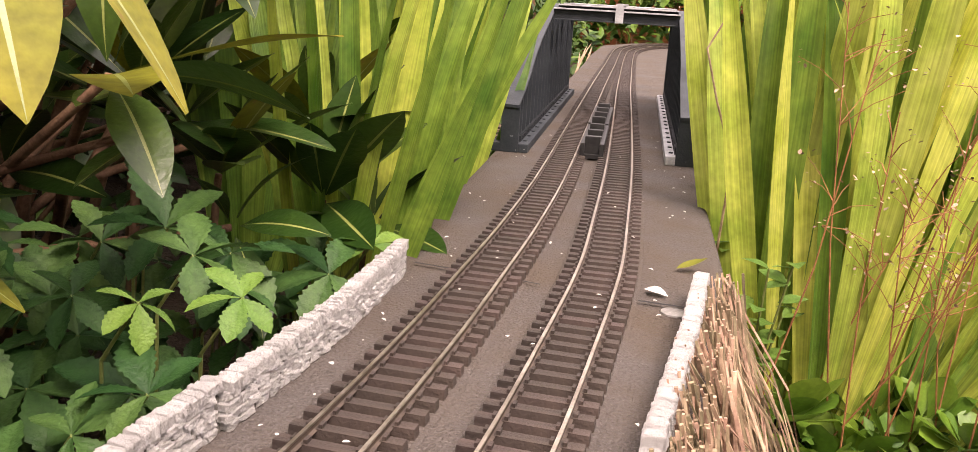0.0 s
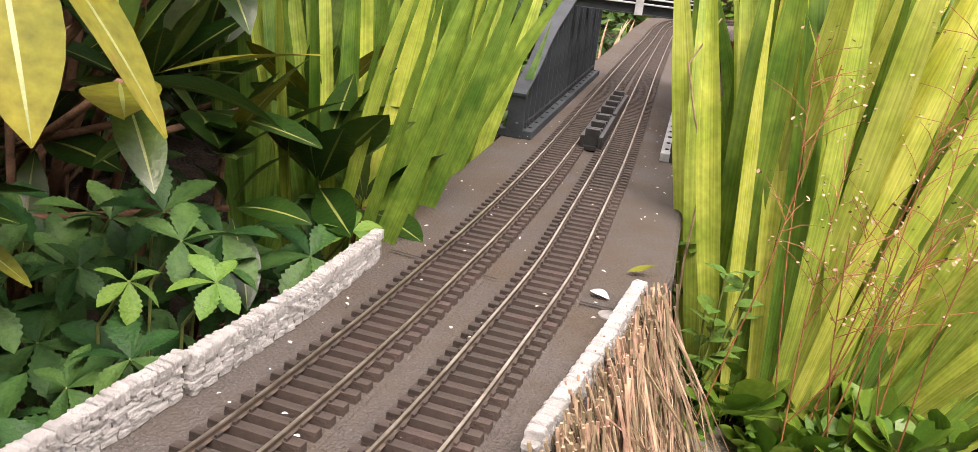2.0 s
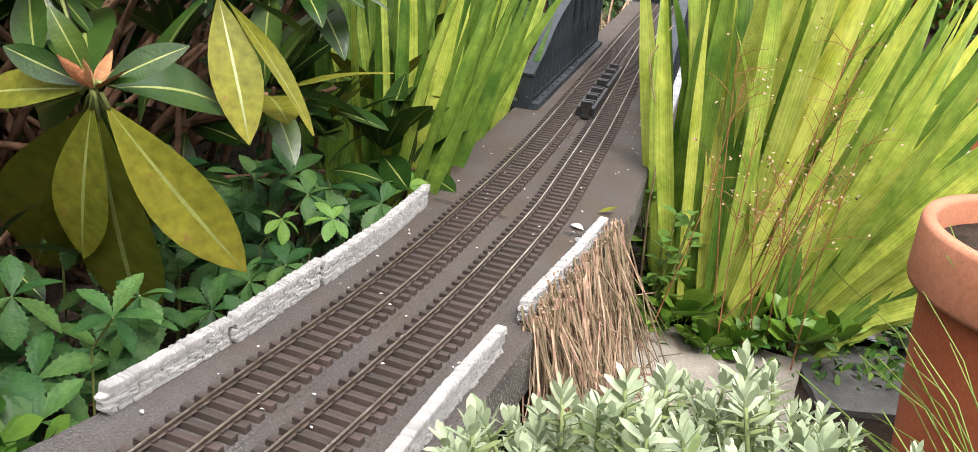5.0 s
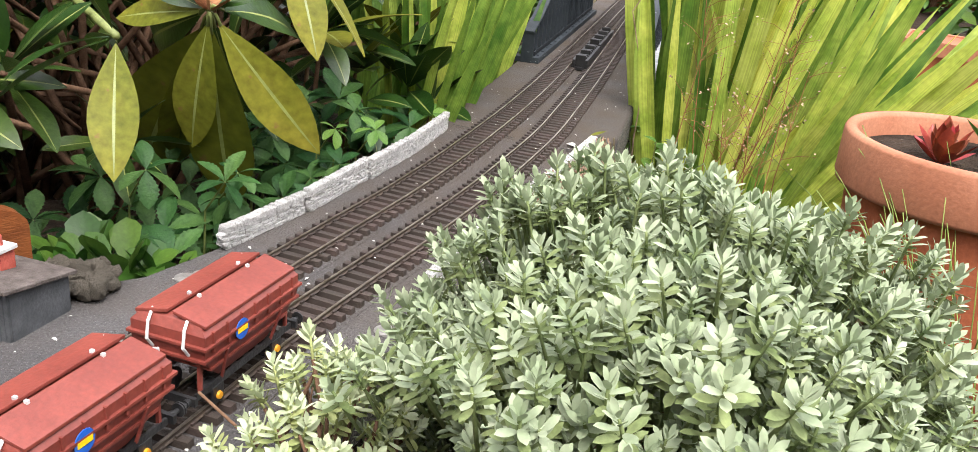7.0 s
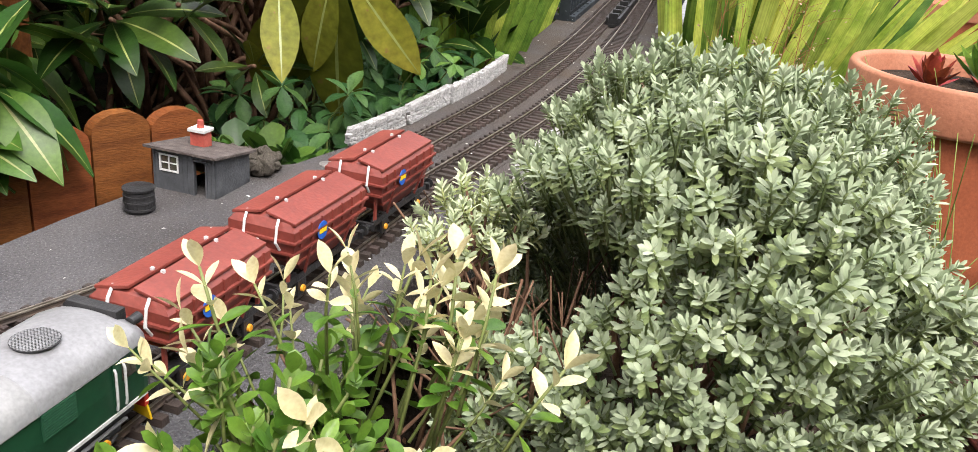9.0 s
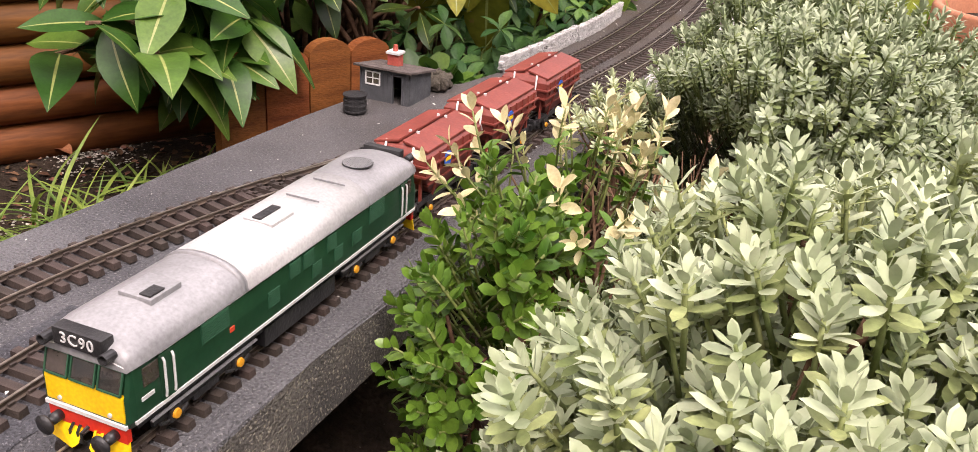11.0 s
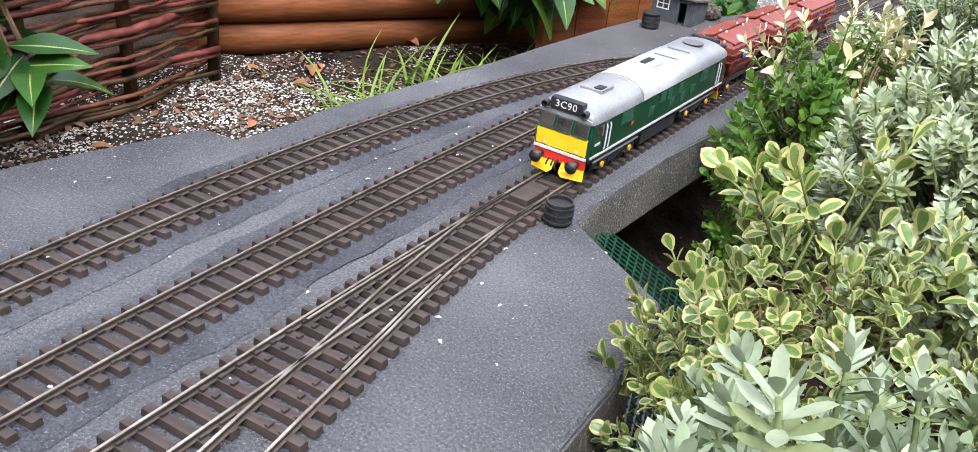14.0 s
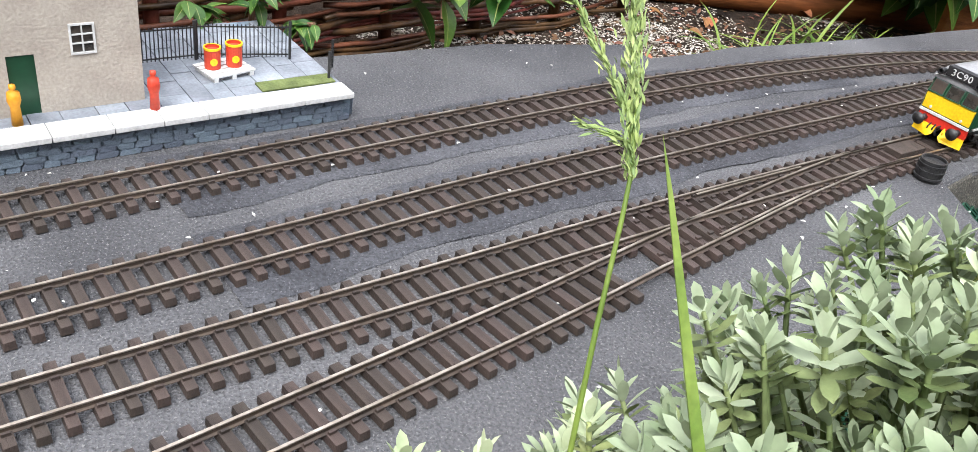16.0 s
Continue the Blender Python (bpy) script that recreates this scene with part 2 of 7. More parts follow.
M = dict(
    felt=material("mineral_felt", (0.044, 0.045, 0.049), (0.112, 0.112, 0.116), 0.88, 5, 1.0, fine=420, speck=(0.175, 0.172, 0.17), speck_at=0.60, speck_scale=520, dist=0.004, grainy=0.9, spec=0.3),
    felt_side=material("felt_edge", (0.055, 0.054, 0.054), (0.14, 0.13, 0.11), 0.9, 14, 0.9, fine=420, grainy=0.9, speck=(0.27, 0.25, 0.2), speck_at=0.58, speck_scale=380, dist=0.004, spec=0.3),
    felt_dark=material("torn_underfelt", (0.030, 0.031, 0.036), (0.080, 0.082, 0.090), 0.9, 9, 1.0, fine=420, speck=(0.13, 0.13, 0.14), speck_at=0.62, speck_scale=480, dist=0.004, grainy=0.9, spec=0.3),
    bark=material("bark_chips", (0.05, 0.026, 0.015), (0.19, 0.105, 0.06), 0.9, 40, 0.4, island=0.5, spec=0.15),
    margin=material("leaf_margin", (0.36, 0.36, 0.10), (0.54, 0.51, 0.24), 0.45, 40, 0.1, vary=0.18, trans=0.2),
    soil=material("soil", (0.012, 0.009, 0.007), (0.05, 0.036, 0.026), 0.95, 18, 0.9, fine=160, speck=(0.22, 0.19, 0.15), speck_at=0.7, dist=0.01, spec=0.1),
    chips=material("pale_grit", (0.17, 0.14, 0.105), (0.50, 0.47, 0.41), 0.9, 30, 0.4, island=0.5),
    sleeper=material("sleeper_plastic", (0.020, 0.013, 0.010), (0.052, 0.036, 0.028), 0.75, 45, 0.5, vary=0.2, fine=500, stretch=(1, 4, 1)),
    rail=material("rail_steel", (0.19, 0.155, 0.12), (0.44, 0.39, 0.33), 0.38, 40, 0.15, metal=0.85),
    rail_web=material("rail_rust", (0.03, 0.022, 0.017), (0.075, 0.052, 0.036), 0.7, 60, 0.3),
    stone=material("whitewashed_stone", (0.40, 0.39, 0.37), (0.86, 0.85, 0.83), 0.85, 55, 0.9, fine=350, vary=0.15, grainy=0.6),
    wall_core=material("whitewashed_mortar", (0.085, 0.08, 0.07), (0.2, 0.19, 0.17), 0.9, 40, 0.6),
    rock=material("mossy_rubble", (0.06, 0.053, 0.043), (0.24, 0.21, 0.165), 0.95, 60, 1.0, fine=300, spec=0.2),
    slab=material("paving_stone", (0.16, 0.145, 0.12), (0.34, 0.31, 0.26), 0.9, 14, 0.8, fine=260, speck=(0.08, 0.075, 0.06)),
    slate=material("dark_slate", (0.05, 0.05, 0.05), (0.13, 0.13, 0.125), 0.85, 20, 0.8, fine=200),
    hut=material("grey_boards", (0.035, 0.038, 0.042), (0.075, 0.08, 0.085), 0.7, 60, 0.4),
    hut_roof=material("hut_roof_felt", (0.045, 0.035, 0.03), (0.11, 0.09, 0.08), 0.9, 90, 0.8),
    white=material("white_paint", (0.46, 0.46, 0.45), (0.62, 0.62, 0.60), 0.5, 80, 0.1),
    brick=material("red_brick", (0.28, 0.045, 0.03), (0.42, 0.09, 0.06), 0.8, 90, 0.4),
    black=material("black_plastic", (0.008, 0.008, 0.009), (0.03, 0.03, 0.03), 0.45, 70, 0.3),
    dark=material("dark_interior", (0.004, 0.004, 0.004), (0.01, 0.01, 0.01), 0.9, 40, 0.0),
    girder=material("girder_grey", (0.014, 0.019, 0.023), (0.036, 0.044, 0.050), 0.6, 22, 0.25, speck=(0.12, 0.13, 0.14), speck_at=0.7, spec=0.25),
    # girder grey darkened: the shade between the ribs is put into the colour
    girder_dark=material("girder_grey_shaded", (0.010, 0.013, 0.016), (0.028, 0.032, 0.036), 0.6, 25, 0.25, spec=0.25),
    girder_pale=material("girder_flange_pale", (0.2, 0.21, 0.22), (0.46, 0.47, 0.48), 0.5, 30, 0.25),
    loco_green=material("loco_green", (0.006, 0.035, 0.016), (0.010, 0.052, 0.024), 0.32, 30, 0.03, fine=200),
    loco_grey=material("loco_roof_grey", (0.17, 0.172, 0.175), (0.24, 0.243, 0.247), 0.38, 25, 0.05),
    loco_panel=material("loco_panel_green", (0.014, 0.062, 0.032), (0.022, 0.085, 0.045), 0.4, 30, 0.05),
    loco_white=material("loco_roof_pale", (0.33, 0.33, 0.325), (0.41, 0.41, 0.40), 0.45, 30, 0.04),
    loco_yellow=material("loco_yellow", (0.75, 0.46, 0.006), (0.86, 0.56, 0.012), 0.38, 40, 0.03),
    loco_red=material("buffer_red", (0.5, 0.02, 0.01), (0.65, 0.04, 0.02), 0.4, 40, 0.05),
    orange=material("axle_box_orange", (0.6, 0.25, 0.01), (0.75, 0.35, 0.02), 0.5, 60, 0.1),
    glass=material("cab_glass", (0.02, 0.022, 0.020), (0.07, 0.055, 0.045), 0.06, 60, 0.0, coat=1.0),
    hopper=material("hopper_bauxite", (0.13, 0.024, 0.017), (0.215, 0.046, 0.032), 0.5, 25, 0.15, fine=300),
    wagon_grey=material("wagon_grey", (0.3, 0.3, 0.3), (0.45, 0.45, 0.44), 0.5, 25, 0.15),
    blue=material("badge_blue", (0.01, 0.08, 0.4), (0.02, 0.12, 0.5), 0.4, 60, 0.0),
    terracotta=material("terracotta", (0.27, 0.066, 0.024), (0.38, 0.105, 0.042), 0.75, 9, 0.3, fine=220),
    terracotta_rim=material("terracotta_rim", (0.28, 0.098, 0.046), (0.39, 0.165, 0.09), 0.75, 9, 0.3, fine=220),
    fence_wood=material("stained_fence_wood", (0.10, 0.030, 0.008), (0.22, 0.075, 0.019), 0.6, 10, 0.4, vary=0.2, stretch=(1, 1, 6), fine=120, grainy=0.6, spec=0.25),
    log_wood=material("stained_log_wood", (0.060, 0.020, 0.006), (0.165, 0.060, 0.016), 0.6, 10, 0.4, vary=0.2, stretch=(0.15, 1, 1), fine=160, grainy=0.7, spec=0.2),
    willow=material("willow_rod", (0.028, 0.011, 0.006), (0.155, 0.060, 0.027), 0.5, 30, 0.4, vary=0.55, fine=200, spec=0.3),
    straw=material("dry_straw", (0.15, 0.098, 0.058), (0.38, 0.285, 0.18), 0.8, 60, 0.2, island=0.5),
    twig=material("brown_twig", (0.075, 0.040, 0.024), (0.20, 0.115, 0.070), 0.85, 60, 0.5, spec=0.2),
    stem_green=material("green_stem", (0.10, 0.13, 0.03), (0.18, 0.21, 0.06), 0.6, 60, 0.2),
    mesh_green=material("green_plastic_mesh", (0.004, 0.035, 0.018), (0.008, 0.065, 0.035), 0.4, 60, 0.1),
    rhodo=material("rhododendron_leaf", (0.013, 0.036, 0.007), (0.040, 0.082, 0.013), 0.30, 25, 0.2, vary=0.4, trans=0.08, fine=180, spec=0.35),
    rhodo_yellow=material("yellowing_leaf", (0.074, 0.092, 0.008), (0.165, 0.155, 0.019), 0.55, 14, 0.2, spec=0.15, vary=0.2, trans=0.1, fine=120, speck=(0.17, 0.08, 0.04), speck_at=0.61, speck_scale=28, grainy=0.6),
    rib=material("leaf_rib", (0.14, 0.17, 0.04), (0.22, 0.25, 0.07), 0.45, 40, 0.1),
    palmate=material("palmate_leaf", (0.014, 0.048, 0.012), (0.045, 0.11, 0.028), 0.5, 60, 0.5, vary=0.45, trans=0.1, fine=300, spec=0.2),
    # palmate green made paler, with stronger light put into the colour
    palmate_lit=material("lit_palmate_leaf", (0.065, 0.145, 0.022), (0.12, 0.22, 0.045), 0.5, 60, 0.5, vary=0.2, trans=0.15, fine=300, spec=0.25),
    iris=streaked("iris_blade", (0.06, 0.145, 0.018), (0.18, 0.29, 0.045)),
    iris_yellow=streaked("iris_blade_yellow", (0.36, 0.43, 0.05), (0.62, 0.64, 0.14)),
    iris_mid=streaked("iris_blade_mid", (0.21, 0.32, 0.04), (0.44, 0.52, 0.095)),
    hebe=material("hebe_leaf", (0.235, 0.295, 0.16), (0.49, 0.545, 0.37), 0.6, 40, 0.1, vary=0.25, trans=0.12, fine=150, spec=0.2),
    hebe_under=material("hebe_old_leaf", (0.15, 0.20, 0.07), (0.31, 0.35, 0.15), 0.6, 40, 0.1, vary=0.3, trans=0.1, spec=0.2),
    box=material("box_leaf", (0.05, 0.125, 0.012), (0.135, 0.245, 0.032), 0.35, 40, 0.1, vary=0.3, trans=0.2, spec=0.35),
    cream=material("cream_leaf", (0.52, 0.46, 0.22), (0.74, 0.69, 0.47), 0.45, 40, 0.1, vary=0.18, trans=0.2),
    euonymus=material("variegated_leaf", (0.08, 0.16, 0.03), (0.20, 0.28, 0.07), 0.35, 50, 0.1, vary=0.25, trans=0.12),
    laurel=material("laurel_leaf", (0.02, 0.06, 0.009), (0.06, 0.135, 0.02), 0.35, 30, 0.1, vary=0.45, trans=0.15, spec=0.3),
    # darker copy of the hedge leaf, background shade put into its colour
    shade_leaf=material("shaded_shrub_leaf", (0.016, 0.045, 0.010), (0.055, 0.12, 0.02), 0.45, 6, 0.1, island=0.5, trans=0.12, spec=0.2),
    grass=material("grass_blade", (0.09, 0.17, 0.022), (0.21, 0.29, 0.055), 0.55, 40, 0.1, island=0.3, trans=0.25),
    grass_pale=material("grass_seed_head", (0.20, 0.30, 0.08), (0.36, 0.44, 0.18), 0.6, 60, 0.1, island=0.3, trans=0.3),
    dead=material("dead_leaf", (0.17, 0.06, 0.02), (0.36, 0.16, 0.06), 0.75, 50, 0.4, vary=0.3),
    petal=material("fallen_petal", (0.38, 0.37, 0.33), (0.56, 0.55, 0.51), 0.7, 90, 0.1),
    hedge=material("hedge_leaf", (0.03, 0.09, 0.012), (0.11, 0.21, 0.03), 0.5, 6, 0.1, island=0.45, trans=0.2, spec=0.25),
    platform_stone=material("platform_blue_stone", (0.06, 0.085, 0.115), (0.18, 0.22, 0.27), 0.75, 40, 0.6, vary=0.25, fine=200),
    platform_top=material("platform_flags", (0.12, 0.135, 0.155), (0.22, 0.24, 0.265), 0.75, 30, 0.3, vary=0.15),
    render_wall=material("cream_render", (0.32, 0.28, 0.235), (0.42, 0.38, 0.32), 0.8, 30, 0.3),
    moss=material("moss", (0.06, 0.08, 0.02), (0.13, 0.16, 0.05), 0.95, 60, 0.8),
    water=material("pond_water", (0.010, 0.014, 0.012), (0.02, 0.03, 0.024), 0.05, 8, 0.05, coat=0.5),
    coin=material("nail_head", (0.16, 0.15, 0.14), (0.3, 0.29, 0.27), 0.5, 60, 0.3, metal=0.4),
    red=material("painted_red", (0.45, 0.035, 0.015), (0.6, 0.07, 0.03), 0.5, 60, 0.1),
    succulent=material("red_succulent", (0.20, 0.022, 0.014), (0.34, 0.07, 0.03), 0.5, 60, 0.1, vary=0.3),
)


def browned(m, colour, y0, y1, most):
    """Brown tint mixed over a surface, stronger towards y1, in blotches."""
    n, l = m.node_tree.nodes, m.node_tree.links
    b = n["Principled BSDF"]
    old = b.inputs["Base Color"].links[0].from_socket
    tc, sep, mr, ns, mul, mx = (n.new("ShaderNode" + k) for k in ("TexCoord", "SeparateXYZ", "MapRange", "TexNoise", "Math", "MixRGB"))
    l.new(tc.outputs["Object"], sep.inputs[0])
    l.new(sep.outputs["Y"], mr.inputs["Value"])
    for k, v in (("From Min", y0), ("From Max", y1), ("To Min", 0.0), ("To Max", most)):
        mr.inputs[k].default_value = v
    ns.inputs["Scale"].default_value, ns.inputs["Detail"].default_value = 11.0, 5
    l.new(tc.outputs["Object"], ns.inputs["Vector"])
    mul.operation = "MULTIPLY"
    l.new(mr.outputs[0], mul.inputs[0])
    l.new(ns.outputs["Fac"], mul.inputs[1])
    l.new(mul.outputs[0], mx.inputs[0])
    l.new(old, mx.inputs[1])
    mx.inputs[2].default_value = (*colour, 1)
    l.new(mx.outputs[0], b.inputs["Base Color"])


browned(M["felt"], (0.072, 0.055, 0.040), -1.2, -0.1, 1.5)

# ---- building helpers ----
def mesh_data(name, verts, faces, mats, index=None, smooth=False, uv=None):
    me = bpy.data.meshes.new(name)
    me.from_pydata([tuple(v) for v in verts], [], [tuple(f) for f in faces])
    for m in mats:
        me.materials.append(m)
    if index is not None:
        me.polygons.foreach_set("material_index", np.asarray(index, dtype=np.int32))
    if smooth:
        me.polygons.foreach_set("use_smooth", np.ones(len(me.polygons), dtype=bool))
    if uv is not None:
        layer = me.uv_layers.new(name="UVMap")
        loops = np.empty(len(me.loops), dtype=np.int32)
        me.loops.foreach_get("vertex_index", loops)
        layer.data.foreach_set("uv", np.asarray(uv, dtype=np.float32)[loops].ravel())
    me.update()
    return me


def from_bm(name, bm, mats, smooth=False):
    me = bpy.data.meshes.new(name)
    bmesh.ops.recalc_face_normals(bm, faces=bm.faces)
    bm.to_mesh(me)
    bm.free()
    for m in mats if isinstance(mats, (list, tuple)) else [mats]:
        me.materials.append(m)
    if smooth:
        me.polygons.foreach_set("use_smooth", np.ones(len(me.polygons), dtype=bool))
    return me


def part(name, data, parent, label="", m=None, mat=None, smooth=False, kind=""):
    """One mesh object under a thing or a part. data: mesh or bmesh."""
    if isinstance(data, bmesh.types.BMesh):
        data = from_bm(name, data, mat, smooth)
    ob = new(name, data)
    if parent is not None:
        ob.parent = parent
    if m is not None:
        ob.matrix_basis = m
    if label:
        ob["label"] = label
    if kind:
        ob["kind"] = kind
    return ob


def thing(name, label, category, group="", m=None, kind=""):
    ob = new(name)
    ob.empty_display_size = 0.02
    if m is not None:
        ob.matrix_basis = m
    return tagged(ob, label, category, group, kind)


def box_bm(bm, x0, y0, z0, x1, y1, z1, bevel=0.0):
    r = bmesh.ops.create_cube(bm, size=1.0)
    vs = r["verts"]
    for v in vs:
        v.co = Vector((x0 + (v.co.x + 0.5) * (x1 - x0), y0 + (v.co.y + 0.5) * (y1 - y0), z0 + (v.co.z + 0.5) * (z1 - z0)))
    if bevel:
        es = {e for v in vs for e in v.link_edges}
        bmesh.ops.bevel(bm, geom=list(es), offset=bevel, segments=2, affect="EDGES", profile=0.7)
    return vs


def boxes(*specs, bevel=0.0):
    bm = bmesh.new()
    for s in specs:
        box_bm(bm, *s, bevel=bevel)
    return bm


def tube(points, radius, sides=6, taper=1.0):
    """A bent rod through the points: verts, faces."""
    pts = [Vector(p) for p in points]
    verts, faces = [], []
    for i, p in enumerate(pts):
        d = (pts[min(i + 1, len(pts) - 1)] - pts[max(i - 1, 0)]).normalized()
        a = d.orthogonal().normalized()
        b = d.cross(a)
        r = radius * (1 + (taper - 1) * i / max(1, len(pts) - 1))
        for k in range(sides):
            w = 2 * math.pi * k / sides
            verts.append(p + (a * math.cos(w) + b * math.sin(w)) * r)
        if i:
            o = (i - 1) * sides
            faces += [(o + k, o + (k + 1) % sides, o + sides + (k + 1) % sides, o + sides + k) for k in range(sides)]
    faces.append(tuple(range(sides))[::-1])
    faces.append(tuple(range(len(verts) - sides, len(verts))))
    return verts, faces


def joined(name, pieces, mats, smooth=False):
    verts, faces = [], []
    for v, f in pieces:
        o = len(verts)
        verts += list(v)
        faces += [tuple(i + o for i in q) for q in f]
    return mesh_data(name, verts, faces, mats, smooth=smooth)


def lathe(profile, sides=40):
    verts, faces = [], []
    for r, z in profile:
        verts += [(r * math.cos(2 * math.pi * k / sides), r * math.sin(2 * math.pi * k / sides), z) for k in range(sides)]
    for i in range(len(profile) - 1):
        faces += [(i * sides + k, i * sides + (k + 1) % sides, (i + 1) * sides + (k + 1) % sides, (i + 1) * sides + k) for k in range(sides)]
    return verts, faces


def leaf_shape(length, width, steps=7, fold=0.25, droop=0.2, widest=0.45, point=1.0, wave=0.0, rib=False, twist=0.0, serrate=0.0, cols=5):
    """A leaf along +y, face up: verts, faces, uv, material index (1: the rib)."""
    across = (-1, -0.06, 0.06, 1) if rib else (-1, -0.5, 0, 0.5, 1) if cols == 5 else (-1, 0, 1)
    verts, uv, faces, index = [], [], [], []
    for i in range(steps + 1):
        s = i / steps
        w = width / 2 * (math.sin(math.pi * s ** (math.log(0.5) / math.log(widest)))) ** point + width * 0.012
        if serrate and i % 2:
            w *= 1 - serrate
        y = length * s
        z = -droop * length * s * s
        for a in across:
            x = a * w
            h = fold * abs(x) + wave * width * math.sin(9 * s + a * 2) * abs(a)
            ang = twist * s
            verts.append((x * math.cos(ang) - h * math.sin(ang), y * (1 - 0.3 * droop * s), z + h * math.cos(ang) + x * math.sin(ang)))
            uv.append((0.5 + a / 2, s))
        n = len(across)
        if i:
            for k in range(n - 1):
                o = (i - 1) * n + k
                faces.append((o, o + 1, o + n + 1, o + n))
                index.append(1 if rib and k == 1 else 0)
    return verts, faces, uv, index


def leaf_mesh(name, mats, **shape):
    v, f, u, i = leaf_shape(**shape)
    return mesh_data(name, v, f, mats, i if len(mats) > 1 else None, True, u)


def aim(origin, direction, roll=0.0, size=1.0):
    """The pose of a leaf whose length runs along direction, its face as far up as it can be."""
    y = Vector(direction).normalized()
    up = Vector((0, 0, 1)) if abs(y.z) < 0.95 else Vector((0, -1, 0))
    x = y.cross(up).normalized()
    z = x.cross(y)
    m = Matrix((x, y, z)).transposed().to_4x4()
    return Matrix.Translation(origin) @ m @ Matrix.Rotation(roll, 4, "Y") @ Matrix.Scale(size, 4)


def hang(origin, direction, face, size=1.0):
    """The pose of a leaf along direction whose upper face is turned towards face."""
    y = Vector(direction).normalized()
    z = (Vector(face) - y * Vector(face).dot(y)).normalized()
    x = y.cross(z)
    return Matrix.Translation(origin) @ Matrix((x, y, z)).transposed().to_4x4() @ Matrix.Scale(size, 4)


def scatter(name, shape, poses, mats):
    """Many copies of one leaf in one mesh."""
    v, f, u, i = shape
    v = np.c_[np.array(v, dtype=float), np.ones(len(v))]
    f = np.array(f)
    allv = np.concatenate([v @ np.array(p).T for p in poses])[:, :3]
    allf = np.concatenate([f + k * len(v) for k in range(len(poses))])
    return mesh_data(name, allv, allf.tolist(), mats, smooth=True)


def joined_copies(name, meshes, placed, mats):
    """Copies of ready meshes at many poses, in one mesh. placed: (mesh number, pose)."""
    verts, faces, index, base = [], [], [], 0
    source = []
    for me in meshes:
        co = np.empty(len(me.vertices) * 3)
        me.vertices.foreach_get("co", co)
        source.append((np.c_[co.reshape(-1, 3), np.ones(len(me.vertices))], [tuple(p.vertices) for p in me.polygons], [p.material_index for p in me.polygons]))
    for k, m in placed:
        v, f, i = source[k]
        verts.append((v @ np.array(m).T)[:, :3])
        faces += [tuple(j + base for j in q) for q in f]
        index += i
        base += len(v)
    return mesh_data(name, np.concatenate(verts), faces, mats, index, True)


rnd = random.Random(7)


def jitter(a):
    return rnd.uniform(-a, a)


def curve_at(table, y):
    """x of a line given as (y, x) pairs with falling y, glided between them."""
    ys = [p[0] for p in table]
    if y >= ys[0]:
        i = 0
    elif y <= ys[-1]:
        i = len(ys) - 2
    else:
        i = next(k for k in range(len(ys) - 1) if ys[k] >= y >= ys[k + 1])
    slope = lambda k: (table[min(k + 1, len(table) - 1)][1] - table[max(k - 1, 0)][1]) / (ys[min(k + 1, len(ys) - 1)] - ys[max(k - 1, 0)])
    (a, p), (b, q) = table[i], table[i + 1]
    h = b - a
    s = (y - a) / h
    if s < 0:
        return p + slope(i) * (y - a)
    if s > 1:
        return q + slope(i + 1) * (y - b)
    return (2 * s ** 3 - 3 * s * s + 1) * p + (s ** 3 - 2 * s * s + s) * h * slope(i) + (-2 * s ** 3 + 3 * s * s) * q + (s ** 3 - s * s) * h * slope(i + 1)


# ---- plan: the lines of the tracks, (y, x) ----
TRACK_R = [(4.5, 0.33), (4.2, 0.10), (3.9, -0.045), (3.6, -0.100), (3.2, -0.118), (1.7, -0.080), (0.9, -0.050), (0.5, -0.036), (0.2, -0.030), (0.043, -0.029), (-0.141, -0.038), (-0.268, -0.047), (-0.4, -0.062), (-0.64, -0.093),
           (-0.79, -0.105), (-1.03, -0.122), (-1.27, -0.131), (-1.47, -0.135), (-1.64, -0.135), (-1.8, -0.133), (-1.94, -0.129), (-2.08, -0.124), (-2.25, -0.119), (-2.6, -0.105)]
TRACK_L = [(4.7, 0.30), (4.4, 0.05), (4.1, -0.095), (3.8, -0.155), (3.4, -0.178), (2.4, -0.157), (1.69, -0.142), (0.83, -0.120), (0.386, -0.109), (0.15, -0.109), (0.0, -0.113), (-0.137, -0.118), (-0.293, -0.129), (-0.432, -0.145), (-0.65, -0.169),
           (-0.73, -0.177), (-0.86, -0.199), (-1.0, -0.215), (-1.12, -0.224), (-1.25, -0.228), (-1.4, -0.231), (-1.6, -0.231), (-1.72, -0.229), (-1.85, -0.226), (-1.98, -0.221), (-2.1, -0.213),
           (-2.23, -0.205), (-2.6, -0.185)]
TRACK_T = [(-0.74, -0.178), (-0.86, -0.200), (-0.93, -0.215), (-0.995, -0.233), (-1.1, -0.272), (-1.2, -0.300), (-1.3, -0.320), (-1.4, -0.332), (-1.55, -0.343), (-1.7, -0.345), (-1.85, -0.341),
           (-2.05, -0.331), (-2.2, -0.323), (-2.6, -0.298)]
